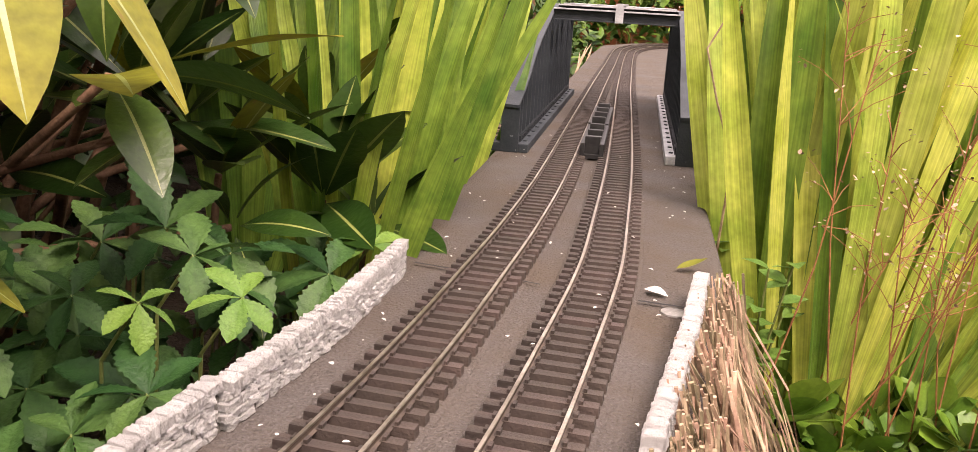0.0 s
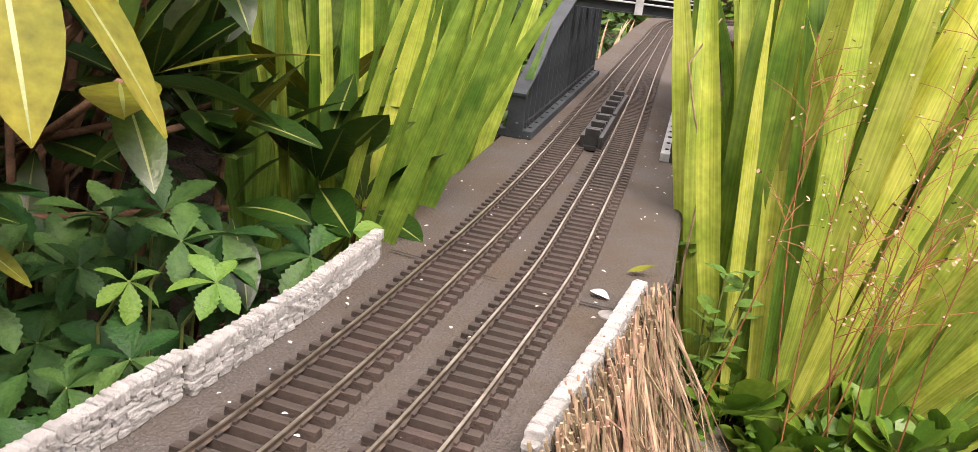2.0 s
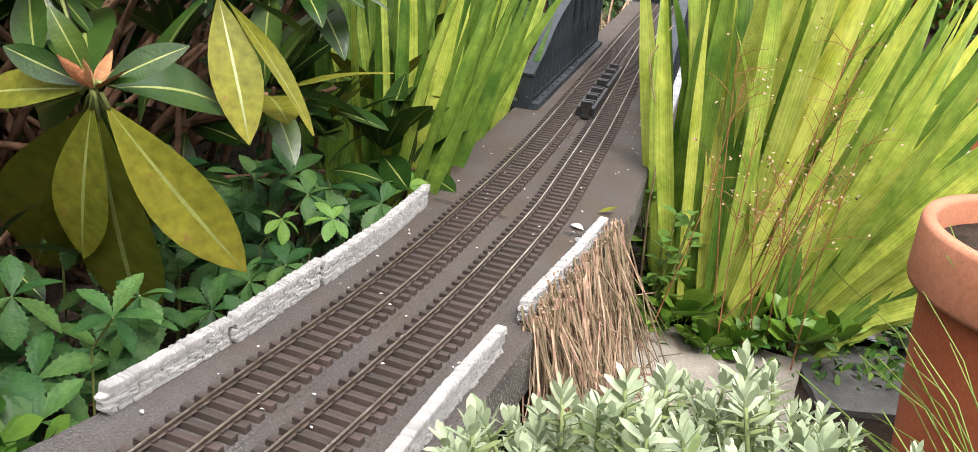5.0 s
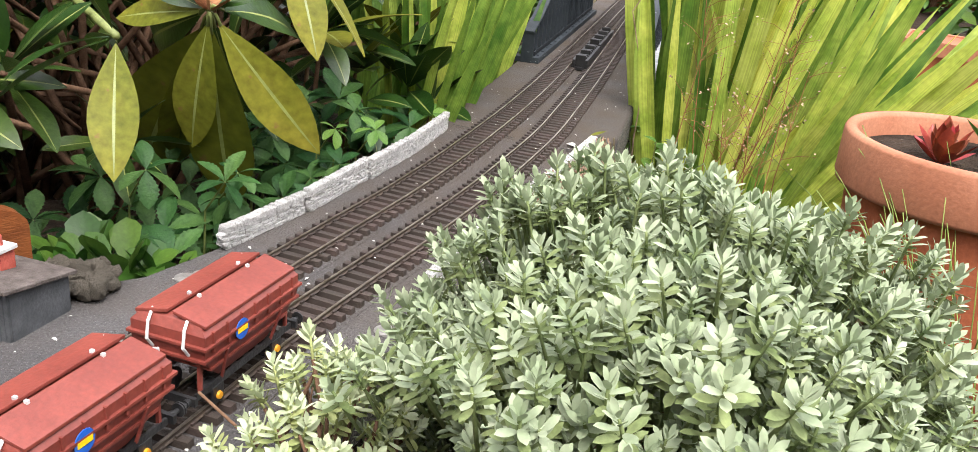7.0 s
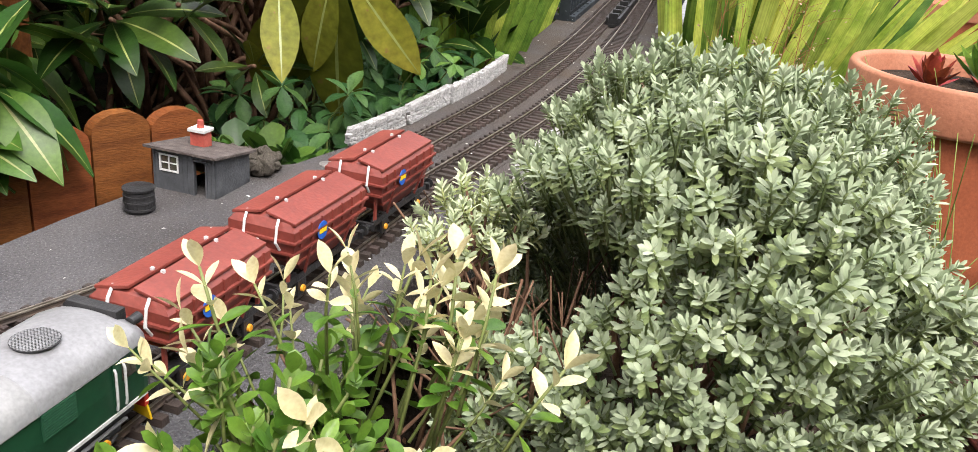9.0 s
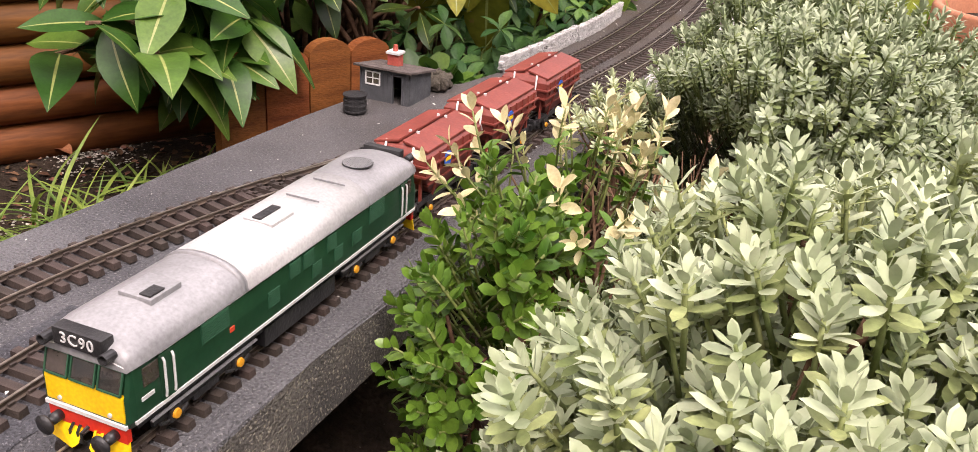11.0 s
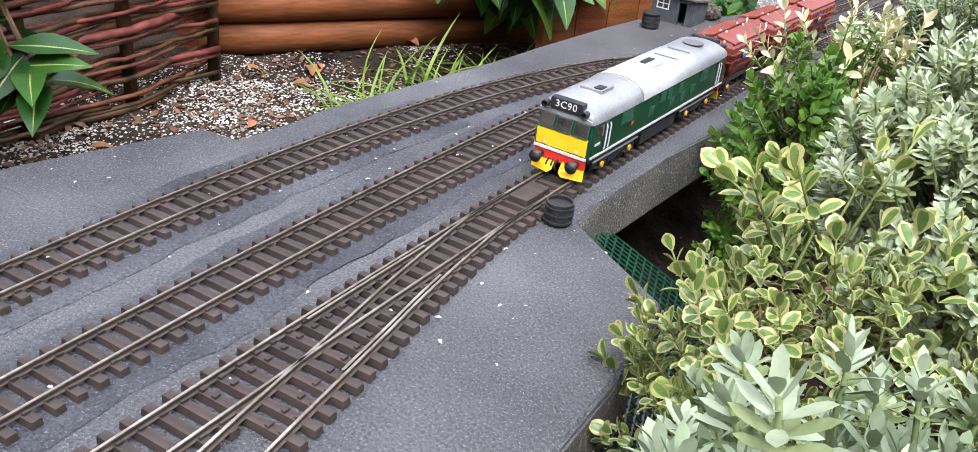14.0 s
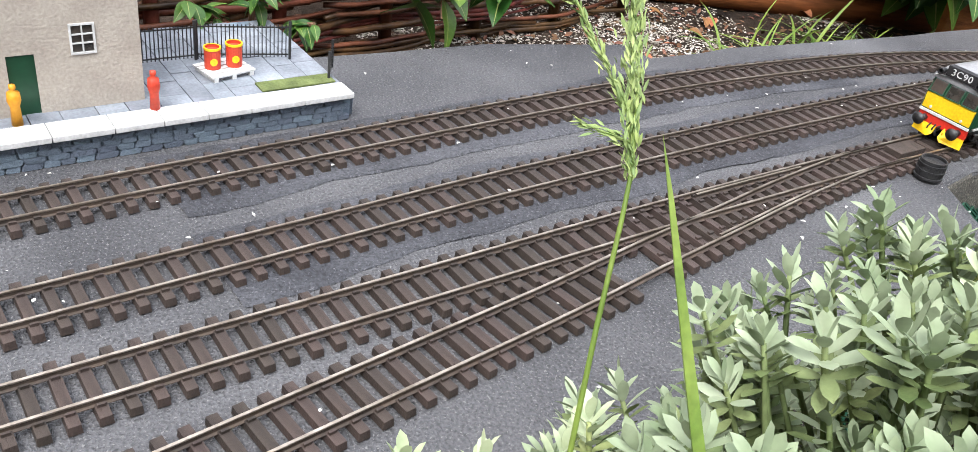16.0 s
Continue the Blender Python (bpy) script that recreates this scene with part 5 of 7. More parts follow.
        part("nose_panel", boxes((-HW + 0.003, min(yf, yf - sy * 0.006), z0 + 0.004, HW - 0.003, max(yf, yf - sy * 0.006), 0.0555), bevel=0.0008), lo, "yellow warning panel", mat=M["loco_yellow"])
        part("nose_line", boxes((-HW + 0.002, yf - 0.001, z0 + 0.0005, HW - 0.002, yf + 0.001, z0 + 0.003)), lo, "white line under the nose", mat=M["white"])
        for x0, x1 in ((-0.0265, -0.0115), (-0.008, 0.008), (0.0115, 0.0265)):
            bm = boxes((x0, -0.0008, 0.0575, x1, 0.0008, 0.070), bevel=0.0007)
            for v in bm.verts:
                v.co.y += yb + sy * (0.0070 - (v.co.z - 0.055) * 0.306)
            part("windscreen", bm, lo, "dark windscreen", mat=M["glass"])
            bm = boxes((x0 - 0.001, -0.0006, 0.0566, x1 + 0.001, 0.0006, 0.0574), (x0 - 0.001, -0.0006, 0.0701, x1 + 0.001, 0.0006, 0.0709), (x0 - 0.001, -0.0006, 0.0566, x0, 0.0006, 0.0709), (x1, -0.0006, 0.0566, x1 + 0.001, 0.0006, 0.0709))
            for v in bm.verts:
                v.co.y += yb + sy * (0.0076 - (v.co.z - 0.055) * 0.306)
            part("window_frame", bm, lo, "thin pale window frame", mat=M["loco_panel"])
        part("rain_strip", section_mesh("rain_strip", [[(x, yw + sy * 0.0028, 0.0735 + 0.004 * (1 - (x / HW) ** 2)) for x in (-0.029, -0.015, 0, 0.015, 0.029)],
                                                      [(x, yw + sy * 0.0012, 0.0755 + 0.004 * (1 - (x / HW) ** 2)) for x in (-0.029, -0.015, 0, 0.015, 0.029)]], [M["white"]], cap=False), lo, "white strip over the windows")
        hb = part("headcode_box", boxes((-0.0175, yw - 0.0045, 0.0775, 0.0175, yw + 0.0035 if sy > 0 else yw + 0.0045, 0.0885), bevel=0.0008), lo, "black headcode box", mat=M["black"])
        if sy < 0:
            part("headcode", text_mesh("3C90", 0.0098), hb, "white headcode letters", m=pose(0, yw - 0.0049, 0.083, 90, 0, 0))
        for s in (-1, 1):
            v, f = lathe([(0, 0), (0.003, 0), (0.0034, 0.008), (0.0026, 0.008), (0.002, 0.004), (0, 0.004)], 14)
            part("horn", joined("horn", [(v, f)], [M["black"]]), lo, m=pose(s * 0.0215, yw + sy * 0.001, 0.0805, 90 if sy < 0 else -90, 0, 0))
            part("lamp", joined("lamp", [lathe([(0, 0), (0.0014, 0), (0.0014, 0.001), (0, 0.0012)], 10)], [M["white"]]), lo, "small marker lamp", m=pose(s * 0.018, yf, 0.0415, 90 if sy < 0 else -90, 0, 0))
        part("buffer_beam", boxes((-0.028, min(yf, yf - sy * 0.004), 0.0245, 0.028, max(yf, yf - sy * 0.004), z0 + 0.0005), bevel=0.0006), lo, "red buffer beam", mat=M["loco_red"])
        for s in (-1, 1):
            rot = 90 if sy < 0 else -90
            v, f = lathe([(0, 0), (0.0034, 0), (0.0034, 0.006), (0.002, 0.006), (0.002, 0.010), (0.0062, 0.0105), (0.0064, 0.0118), (0, 0.0128)], 20)
            part("buffer", joined("buffer", [(v, f)], [M["black"]], True), lo, "black round buffer", m=pose(s * 0.020, yf, 0.029, rot, 0, 0))
            bm = bmesh.new()
            vs = [bm.verts.new(p) for p in ((s * 0.004, yf, 0.025), (s * 0.028, yf + sy * -0.001, 0.025), (s * 0.029, yf + sy * 0.001, 0.0135), (s * 0.008, yf + sy * 0.006, 0.0135), (s * 0.004, yf + sy * 0.005, 0.017))]
            f0 = bm.faces.new(vs)
            ex = bmesh.ops.extrude_face_region(bm, geom=[f0])
            for v in ex["geom"]:
                if isinstance(v, bmesh.types.BMVert):
                    v.co.y -= sy * 0.0016
            part("snow_plough", bm, lo, "yellow snow plough blade", mat=M["loco_yellow"])
        for x in (-0.010, -0.005, 0.006, 0.011):
            v, f = tube([(x, yf + sy * 0.0006, 0.027), (x * 1.1, yf + sy * 0.003, 0.023), (x * 1.2, yf + sy * 0.002, 0.0185)], 0.0009, 6)
            part("brake_pipe", joined("brake_pipe", [(v, f)], [M["loco_yellow"] if x > 0 else M["black"]]), lo)
        v, f = tube([(0, yf, 0.027), (0, yf + sy * 0.005, 0.026), (0, yf + sy * 0.006, 0.021), (0, yf + sy * 0.003, 0.0175)], 0.0013, 6)
        part("coupling_hook", joined("coupling_hook", [(v, f)], [M["black"]]), lo)
    # underframe and bogies
    part("underframe", boxes((-0.026, y0 + 0.004, 0.0275, 0.026, y1 - 0.004, z0 + 0.001)), lo, "black underframe", mat=M["black"])
    part("battery_box", boxes((-0.027, -0.045, 0.0145, 0.027, 0.045, 0.029), bevel=0.001), lo, mat=M["black"])
    for yc in (-0.105, 0.105):
        bg = part("bogie", boxes((-0.016, yc - 0.042, 0.018, 0.016, yc + 0.042, 0.028)), lo, "black bogie", mat=M["black"])
        for s in (-1, 1):
            bm = boxes((s * 0.0245 - 0.0014, yc - 0.047, 0.020, s * 0.0245 + 0.0014, yc + 0.047, 0.0265), (s * 0.0245 - 0.0018, yc - 0.012, 0.0165, s * 0.0245 + 0.0018, yc + 0.012, 0.022), bevel=0.0006)
            part("side_frame", bm, bg, mat=M["black"])
            part("footboard", boxes((s * 0.0275 - 0.001, yc - 0.05, 0.0265, s * 0.0275 + 0.001, yc + 0.05, 0.0275)), bg, "pale footboard edge", mat=M["loco_grey"])
            for yy in (yc - 0.0305, yc + 0.0305):
                part("axle_box", boxes((s * 0.0262 - 0.0018, yy - 0.0045, 0.0155, s * 0.0262 + 0.0018, yy + 0.0045, 0.0245), bevel=0.0006), bg, mat=M["black"])
                part("axle_cap", joined("axle_cap", [lathe([(0, 0), (0.0034, 0), (0.003, 0.0016), (0, 0.002)], 12)], [M["orange"]]), bg, "orange axle box cover", m=pose(s * 0.0282, yy, 0.0205, 0, 90 * s, 0))
                v, f = tube([(s * 0.0265, yy - 0.012, 0.0195), (s * 0.0265, yy - 0.007, 0.0175), (s * 0.0265, yy + 0.007, 0.0175), (s * 0.0265, yy + 0.012, 0.0195)], 0.0011, 6)
                part("spring", joined("spring", [(v, f)], [M["black"]]), bg)
        wheel_set(bg, yc - 0.0305, 0.0095)
        wheel_set(bg, yc + 0.0305, 0.0095)
    return lo


FRONT = -1.46
build_loco(FRONT)


def build_hopper(y_mid, body, label, badge=True):
    w = thing("hopper_wagon", label, "wagon", "wagons behind the locomotive", m=on_track(TRACK_R, y_mid, 0.0))
    L, HW = 0.124, 0.029
    zb, zt = 0.032, 0.074
    rings = [(0.028, 0.018, 0.030), (0.045, 0.024, 0.044), (0.0555, 0.0275, 0.056), (0.0565, HW, 0.063), (0.0565, HW, zt), (0.053, HW - 0.006, zt + 0.006), (0.05, 0.010, zt + 0.008)]
    st = [[(-x, -y, z), (x, -y, z), (x, y, z), (-x, y, z), (-x, -y, z)] for y, x, z in rings]
    part("hopper_body", section_mesh("hopper_body", st, [body]), w, "ribbed hopper body")
    for z, hy, hx in ((0.045, 0.046, 0.025), (0.056, 0.057, 0.0285), (0.066, 0.058, 0.0302)):
        part("waist_rib", boxes((-hx - 0.001, -hy - 0.001, z - 0.0011, hx + 0.001, hy + 0.001, z + 0.0011), bevel=0.0004), w, mat=body)
    for s in (-1, 1):
        for i in range(7):
            y = -0.048 + i * 0.016
            part("side_rib", boxes((s * HW - 0.0014, y - 0.0009, 0.060, s * HW + 0.0014, y + 0.0009, zt + 0.001)), w, mat=body)
        for y in (-0.03, 0.03):
            v, f = tube([(s * 0.022, y, 0.030), (s * 0.0295, y * 1.1, 0.056)], 0.0013, 4)
            part("stanchion", joined("stanchion", [(v, f)], [body]), w)
        if badge:
            bd = part("badge", joined("badge", [lathe([(0, 0), (0.0075, 0), (0.0075, 0.0006), (0, 0.0006)], 20)], [M["blue"]]), w, "round blue badge with a yellow bar", m=pose(s * (HW + 0.0014), -0.018, 0.064, 0, 90 * s, 0))
            part("badge_bar", boxes((-0.0018, -0.0055, 0.0006, 0.0018, 0.0055, 0.001)), bd, "yellow bar", mat=M["loco_yellow"])
        part("sole_bar", boxes((s * 0.0215 - 0.001, -L / 2 + 0.004, 0.026, s * 0.0215 + 0.001, L / 2 - 0.004, 0.031)), w, mat=M["black"])
        for y in (-0.036, 0.036):
            part("axle_guard", boxes((s * 0.0225 - 0.001, y - 0.006, 0.014, s * 0.0225 + 0.001, y + 0.006, 0.027)), w, mat=M["black"])
            part("axle_cap", joined("axle_cap", [lathe([(0, 0), (0.003, 0), (0.0026, 0.0018), (0, 0.002)], 12)], [M["orange"]]), w, "yellow axle box cover", m=pose(s * 0.0236, y, 0.0195, 0, 90 * s, 0))
    for sy in (-1, 1):
        part("headstock", boxes((-0.025, sy * L / 2 - 0.0015, 0.025, 0.025, sy * L / 2 + 0.0015, 0.031)), w, mat=M["black"])
        for s in (-1, 1):
            part("buffer", joined("buffer", [lathe([(0, 0), (0.0028, 0), (0.0028, 0.005), (0.0018, 0.005), (0.0018, 0.009), (0.005, 0.0093), (0.005, 0.0103), (0, 0.011)], 14)], [M["black"]]), w, m=pose(s * 0.020, sy * L / 2, 0.028, -90 * sy, 0, 0))
        for x in (-0.012, 0.016):
            v, f = tube([(x, sy * 0.0565, 0.058), (x, sy * 0.062, 0.066), (x, sy * 0.060, zt + 0.004), (x - 0.004, sy * 0.05, zt + 0.0085)], 0.0011, 6)
            part("pipe", joined("pipe", [(v, f)], [M["white"]]), w, "white bent pipe")
        for ex in (-0.022, 0.0195):
            part("end_post", boxes((ex, sy * 0.052 - 0.0012, 0.030, ex + 0.0025, sy * 0.052 + 0.0012, 0.058)), w, mat=body)
    for s in (-1, 1):
        bm = boxes((min(s * 0.002, s * 0.0275), -0.0535, zt + 0.004, max(s * 0.002, s * 0.0275), 0.0535, zt + 0.0065), bevel=0.0008)
        for v in bm.verts:
            v.co.z += 0.0060 * (1 - abs(v.co.x) / 0.0275)
        part("lid", bm, w, "sloping dull red lid", mat=body)
        for y in (-0.028, 0.028):
            part("lid_catch", boxes((s * 0.004 - 0.0012, y - 0.001, zt + 0.010, s * 0.004 + 0.0012, y + 0.001, zt + 0.0135)), w, mat=M["white"])
    wheel_set(w, -0.036, 0.0085)
    wheel_set(w, 0.036, 0.0085)


for i in range(3):
    build_hopper(FRONT + 0.352 + 0.076 + 0.145 * i, M["hopper"], "dark red hopper wagon with ribs and a round blue badge")

# ---- fences, pots, stones ----
def log_panel():
    f = thing("log_fence", "low fence of stained half-round logs", "fence")
    a, b = Vector((-1.0, -1.16)), Vector((-0.66, -0.60))
    d = (b - a)
    L = d.length
    ang = math.atan2(d.y, d.x)
    for i in range(9):
        r = 0.030
        v, q = tube([(s * L, jitter(0.002), 0) for s in (0, 0.25, 0.5, 0.75, 1)], r, 12)
        part("log", joined("log", [(v, q)], [M["log_wood"]], True), f, m=Matrix.Translation((a.x, a.y, -0.118 + i * 0.0565)) @ Matrix.Rotation(ang, 4, "Z"))
    for s in (0.0, 1.0):
        p = a + d * s
        part("post", boxes((-0.025, -0.025, -0.16, 0.025, 0.025, 0.40), bevel=0.004), f, m=Matrix.Translation((p.x - 0.03, p.y + 0.03, 0)), mat=M["log_wood"])


log_panel()


def picket(x, y, turn, w, top):
    bm = boxes((-w / 2, -0.009, -0.16, w / 2, 0.009, top - w * 0.30))
    cap = [(w / 2 * math.cos(math.pi * i / 10), w * 0.32 * math.sin(math.pi * i / 10) + top - w * 0.30) for i in range(11)]
    v0 = [bm.verts.new((c[0], -0.009, c[1])) for c in cap]
    v1 = [bm.verts.new((c[0], 0.009, c[1])) for c in cap]
    bm.faces.new(v0)
    bm.faces.new(v1[::-1])
    for i in range(10):
        bm.faces.new((v0[i], v0[i + 1], v1[i + 1], v1[i]))
    ob = new("fence_board", from_bm("fence_board", bm, M["fence_wood"]))
    ob.matrix_basis = pose(x, y, 0, 0, 0, turn)
    tagged(ob, "round-topped orange-stained wooden edging board", "fence board", "round-topped edging boards")


for i in range(4):
    picket(-0.392 - i * 0.030, -0.645 - i * 0.060, 62, 0.064, 0.050 + 0.006 * (i % 2))


def hurdle(a, b, z0, rows, label, r=0.0062, step=0.0098, posts=9):
    f = thing("willow_hurdle", label, "fence", "woven willow hurdles")
    a, b = Vector(a), Vector(b)
    d = b - a
    L, u = d.length, d.normalized()
    n = Vector((-u.y, u.x))
    for i in range(posts):
        p = a + d * (i / (posts - 1))
        v, q = tube([(p.x, p.y, z0 - 0.02), (p.x + jitter(0.004), p.y + jitter(0.004), z0 + rows * step * 0.5), (p.x, p.y, z0 + rows * step + 0.03)], 0.010, 7)
        part("stake", joined("stake", [(v, q)], [M["willow"]], True), f)
    for k in range(rows):
        for h in range(2):
            s0 = 0.0 if h == 0 else rnd.uniform(0.3, 0.6)
            s1 = rnd.uniform(0.5, 1.0) if h == 0 else 1.0
            pts = []
            m = 26
            sag = jitter(0.014)
            for i in range(m + 1):
                s = s0 + (s1 - s0) * i / m
                side = math.cos(math.pi * s * (posts - 1) + math.pi * (k % 2)) * 0.012
                p = a + d * s + n * (side + jitter(0.002))
                pts.append((p.x, p.y, z0 + k * step + sag * math.sin(3 * s + k) + 0.004 * h + jitter(0.0018)))
            v, q = tube(pts, r * rnd.uniform(0.55, 1.15), 6, rnd.uniform(0.6, 1.0))
            part("rod", joined("rod", [(v, q)], [M["willow"]], True), f)


hurdle((-0.74, -2.6), (-0.89, -1.22), -0.14, 40, "low woven brown willow hurdle behind the platform")
hurdle((0.44, -0.30), (0.56, -1.3), -0.23, 16, "low woven willow hurdle beside the path", 0.005)


def wooden_post(x, y, r, h):
    ob = new("timber_post", joined("timber_post", [tube([(0, 0, -0.16), (0, 0, h)], r, 16)], [M["fence_wood"]], True))
    ob.matrix_basis = pose(x, y, 0)
    tagged(ob, "round orange-stained timber post", "post")


wooden_post(-0.70, -2.19, 0.032, 0.4)


def flower_pot():
    p = thing("flower_pot", "large terracotta flower pot with a thick rim", "flower pot", m=pose(0.525, -0.075, -0.235))
    R, H = 0.158, 0.350
    prof = [(0, 0), (R * 0.72, 0), (R * 0.80, H * 0.3), (R * 0.90, H * 0.80), (R * 0.91, H * 0.82)]
    part("body", joined("body", [lathe(prof + [(R * 0.86, H * 0.82), (R * 0.84, H * 0.6)], 56)], [M["terracotta"]], True), p)
    rim = [(R * 0.905, H * 0.81), (R * 0.99, H * 0.815), (R, H * 0.83), (R, H * 0.985), (R * 0.985, H), (R * 0.92, H), (R * 0.90, H * 0.985), (R * 0.89, H * 0.80)]
    part("rim", joined("rim", [lathe(rim, 56)], [M["terracotta_rim"]], True), p, "pale weathered rim")
    v, f = lathe([(0, H * 0.93), (R * 0.4, H * 0.94), (R * 0.92, H * 0.915)], 40)
    part("soil", joined("soil", [(v, f)], [M["soil"]], True), p, "dark grey compost")


flower_pot()


def succulent(x, y, z, size, mat, label, n=26):
    t = thing("succulent", label, "succulent", "succulents in the pots", m=pose(x, y, z))
    me = leaf_mesh("leaf", [mat], length=0.034 * size, width=0.014 * size, steps=5, fold=0.4, droop=-0.35, widest=0.6)
    for i in range(n):
        a, e = i * 2.4, 0.2 + 1.1 * i / n
        part("leaf", me, t, m=aim((0, 0, 0.004 * i / n), (math.cos(a) * math.cos(e), math.sin(a) * math.cos(e), math.sin(e)), jitter(0.2), rnd.uniform(0.8, 1.1)))


succulent(0.475, -0.11, 0.092, 1.3, M["succulent"], "red-leaved succulent rosette in the flower pot")
succulent(0.56, -0.03, 0.094, 1.6, M["box"], "green succulent rosette in the flower pot")
succulent(0.555, -0.12, 0.092, 1.2, M["succulent"], "red-leaved succulent rosette in the flower pot")


def trough(x, y, turn, label, size=(0.46, 0.18, 0.14), z=-0.05):
    t = thing("plant_trough", label, "planter", "terracotta troughs", m=pose(x, y, z, 0, 0, turn))
    L, W, H = size
    bm = boxes((-L / 2, -W / 2, 0, L / 2, W / 2, H), bevel=0.006)
    for v in bm.verts:
        k = 0.86 + 0.14 * v.co.z / H
        v.co.x *= k
        v.co.y *= k
    part("body", bm, t, mat=M["terracotta"])
    o = 0.008
    part("rim", boxes((-L / 2 - o, -W / 2 - o, H - 0.03, L / 2 + o, -W / 2 + 0.008, H + 0.004), (-L / 2 - o, W / 2 - 0.008, H - 0.03, L / 2 + o, W / 2 + o, H + 0.004),
                      (-L / 2 - o, -W / 2, H - 0.03, -L / 2 + 0.008, W / 2, H + 0.004), (L / 2 - 0.008, -W / 2, H - 0.03, L / 2 + o, W / 2, H + 0.004), bevel=0.002), t, "pale trough rim", mat=M["terracotta_rim"])
    part("soil", boxes((-L / 2 + 0.01, -W / 2 + 0.01, H - 0.02, L / 2 - 0.01, W / 2 - 0.01, H - 0.006)), t, mat=M["soil"])


trough(0.84, 1.10, -14, "long terracotta plant trough on a stone ledge")


def slab_stone(x0, y0, x1, y1, z0, z1, label, mat, turn=0):
    bm = bmesh.new()
    box_bm(bm, -(x1 - x0) / 2, -(y1 - y0) / 2, z0, (x1 - x0) / 2, (y1 - y0) / 2, z1)
    bmesh.ops.subdivide_edges(bm, edges=list(bm.edges), cuts=5, use_grid_fill=True)
    for v in bm.verts:
        v.co += 0.006 * noise.noise_vector(v.co * 12 + Vector((x0, y0, 0)))
    ob = new("stone_slab", from_bm("stone_slab", bm, mat))
    ob.matrix_basis = pose((x0 + x1) / 2, (y0 + y1) / 2, 0, 0, 0, turn)
    tagged(ob, label, "stone slab", "stone slabs beside the pond")


slab_stone(0.07, 0.02, 0.32, 0.27, -0.28, -0.222, "flat weathered grey stone slab", M["slab"], -8)
slab_stone(0.33, 0.16, 0.62, 0.36, -0.28, -0.226, "dark grey weathered stone slab beside the flower pot", M["slate"], 12)
slab_stone(0.55, 0.95, 1.2, 1.35, -0.28, -0.05, "rough stone ledge carrying a trough", M["slab"], -14)
slab_stone(0.62, 0.62, 1.3, 0.92, -0.28, -0.13, "flat stone ledge behind the pond", M["slab"], -6)
slab_stone(0.95, 0.1, 1.5, 0.6, -0.28, -0.19, "broad grey stone slab", M["slab"], 4)


def pond():
    bm = bmesh.new()
    vs = [bm.verts.new((0.52 + 0.30 * math.cos(a) * (1 + 0.1 * math.sin(3 * a)), 0.62 + 0.28 * math.sin(a), -0.212)) for a in np.linspace(0, 2 * math.pi, 40, endpoint=False)]
    bm.faces.new(vs)
    ob = new("pond_water", from_bm("pond_water", bm, M["water"]))
    tagged(ob, "small dark garden pond with floating leaves", "water", kind="structure")
    sh = leaf_shape(length=0.011, width=0.009, steps=4, fold=0.1, droop=0.0)
    poses = [aim((0.52 + jitter(0.26), 0.62 + jitter(0.24), -0.209), (jitter(1), jitter(1), 0.05), 0, rnd.uniform(0.6, 1.3)) for _ in range(900)]
    tagged(new("pond_weed", scatter("pond_weed", sh, poses, [M["grass"]])), "floating pale green pond weed", "pond plant", kind="stuff")


pond()


# ---- plants ----
def iris_clump(label, fans, lengths, width, mats, seed, spread=0.085):
    """Fans of sword-shaped blades. fans: (x, y, z, lean, turn) of each fan's foot; blades lie flat in the fan's plane."""
    t = thing("iris_clump", label, "iris", "iris clumps")
    r = random.Random(seed)
    shapes = []
    for k in range(7):
        v, f, u, i = leaf_shape(length=1.0, width=0.05, steps=18, fold=r.uniform(0.10, 0.30), droop=0.0, widest=0.35, point=0.30, twist=r.uniform(-0.25, 0.25))
        bend, sway = r.uniform(-0.05, 0.16), r.uniform(-0.05, 0.05)
        v = [(x * min(1.0, (1.02 - y) * 2.6) ** 0.8 * (0.72 + 0.5 * min(1, y * 2.2)) + sway * y * y / 0.5, y, z - bend * y ** 3) for x, y, z in v]
        shapes.append([mesh_data("blade", v, f, [m], None, True, u) for m in mats])
    for x, y, z, lean, turn in fans:
        n = Vector((math.sin(turn), -math.cos(turn), 0.0))
        side = Vector((math.cos(turn), math.sin(turn), 0.0))
        count = r.randint(5, 7)
        for j in range(count):
            q = j - (count - 1) / 2
            a = lean + q * spread * r.uniform(0.7, 1.4)
            d = Vector((0, 0, math.cos(a))) + side * math.sin(a) + n * r.uniform(-0.10, 0.06)
            L = r.uniform(*lengths) * (1 - 0.06 * abs(q))
            face = n + side * r.uniform(-0.5, 0.5)
            m = hang(Vector((x, y, z)) + side * q * 0.007 + n * 0.002 * ((j * 5) % 7), d, face) @ Matrix.Diagonal((r.uniform(*width) / 0.05, L, L, 1))
            part("blade", r.choice(r.choice(shapes)), t, m=m)


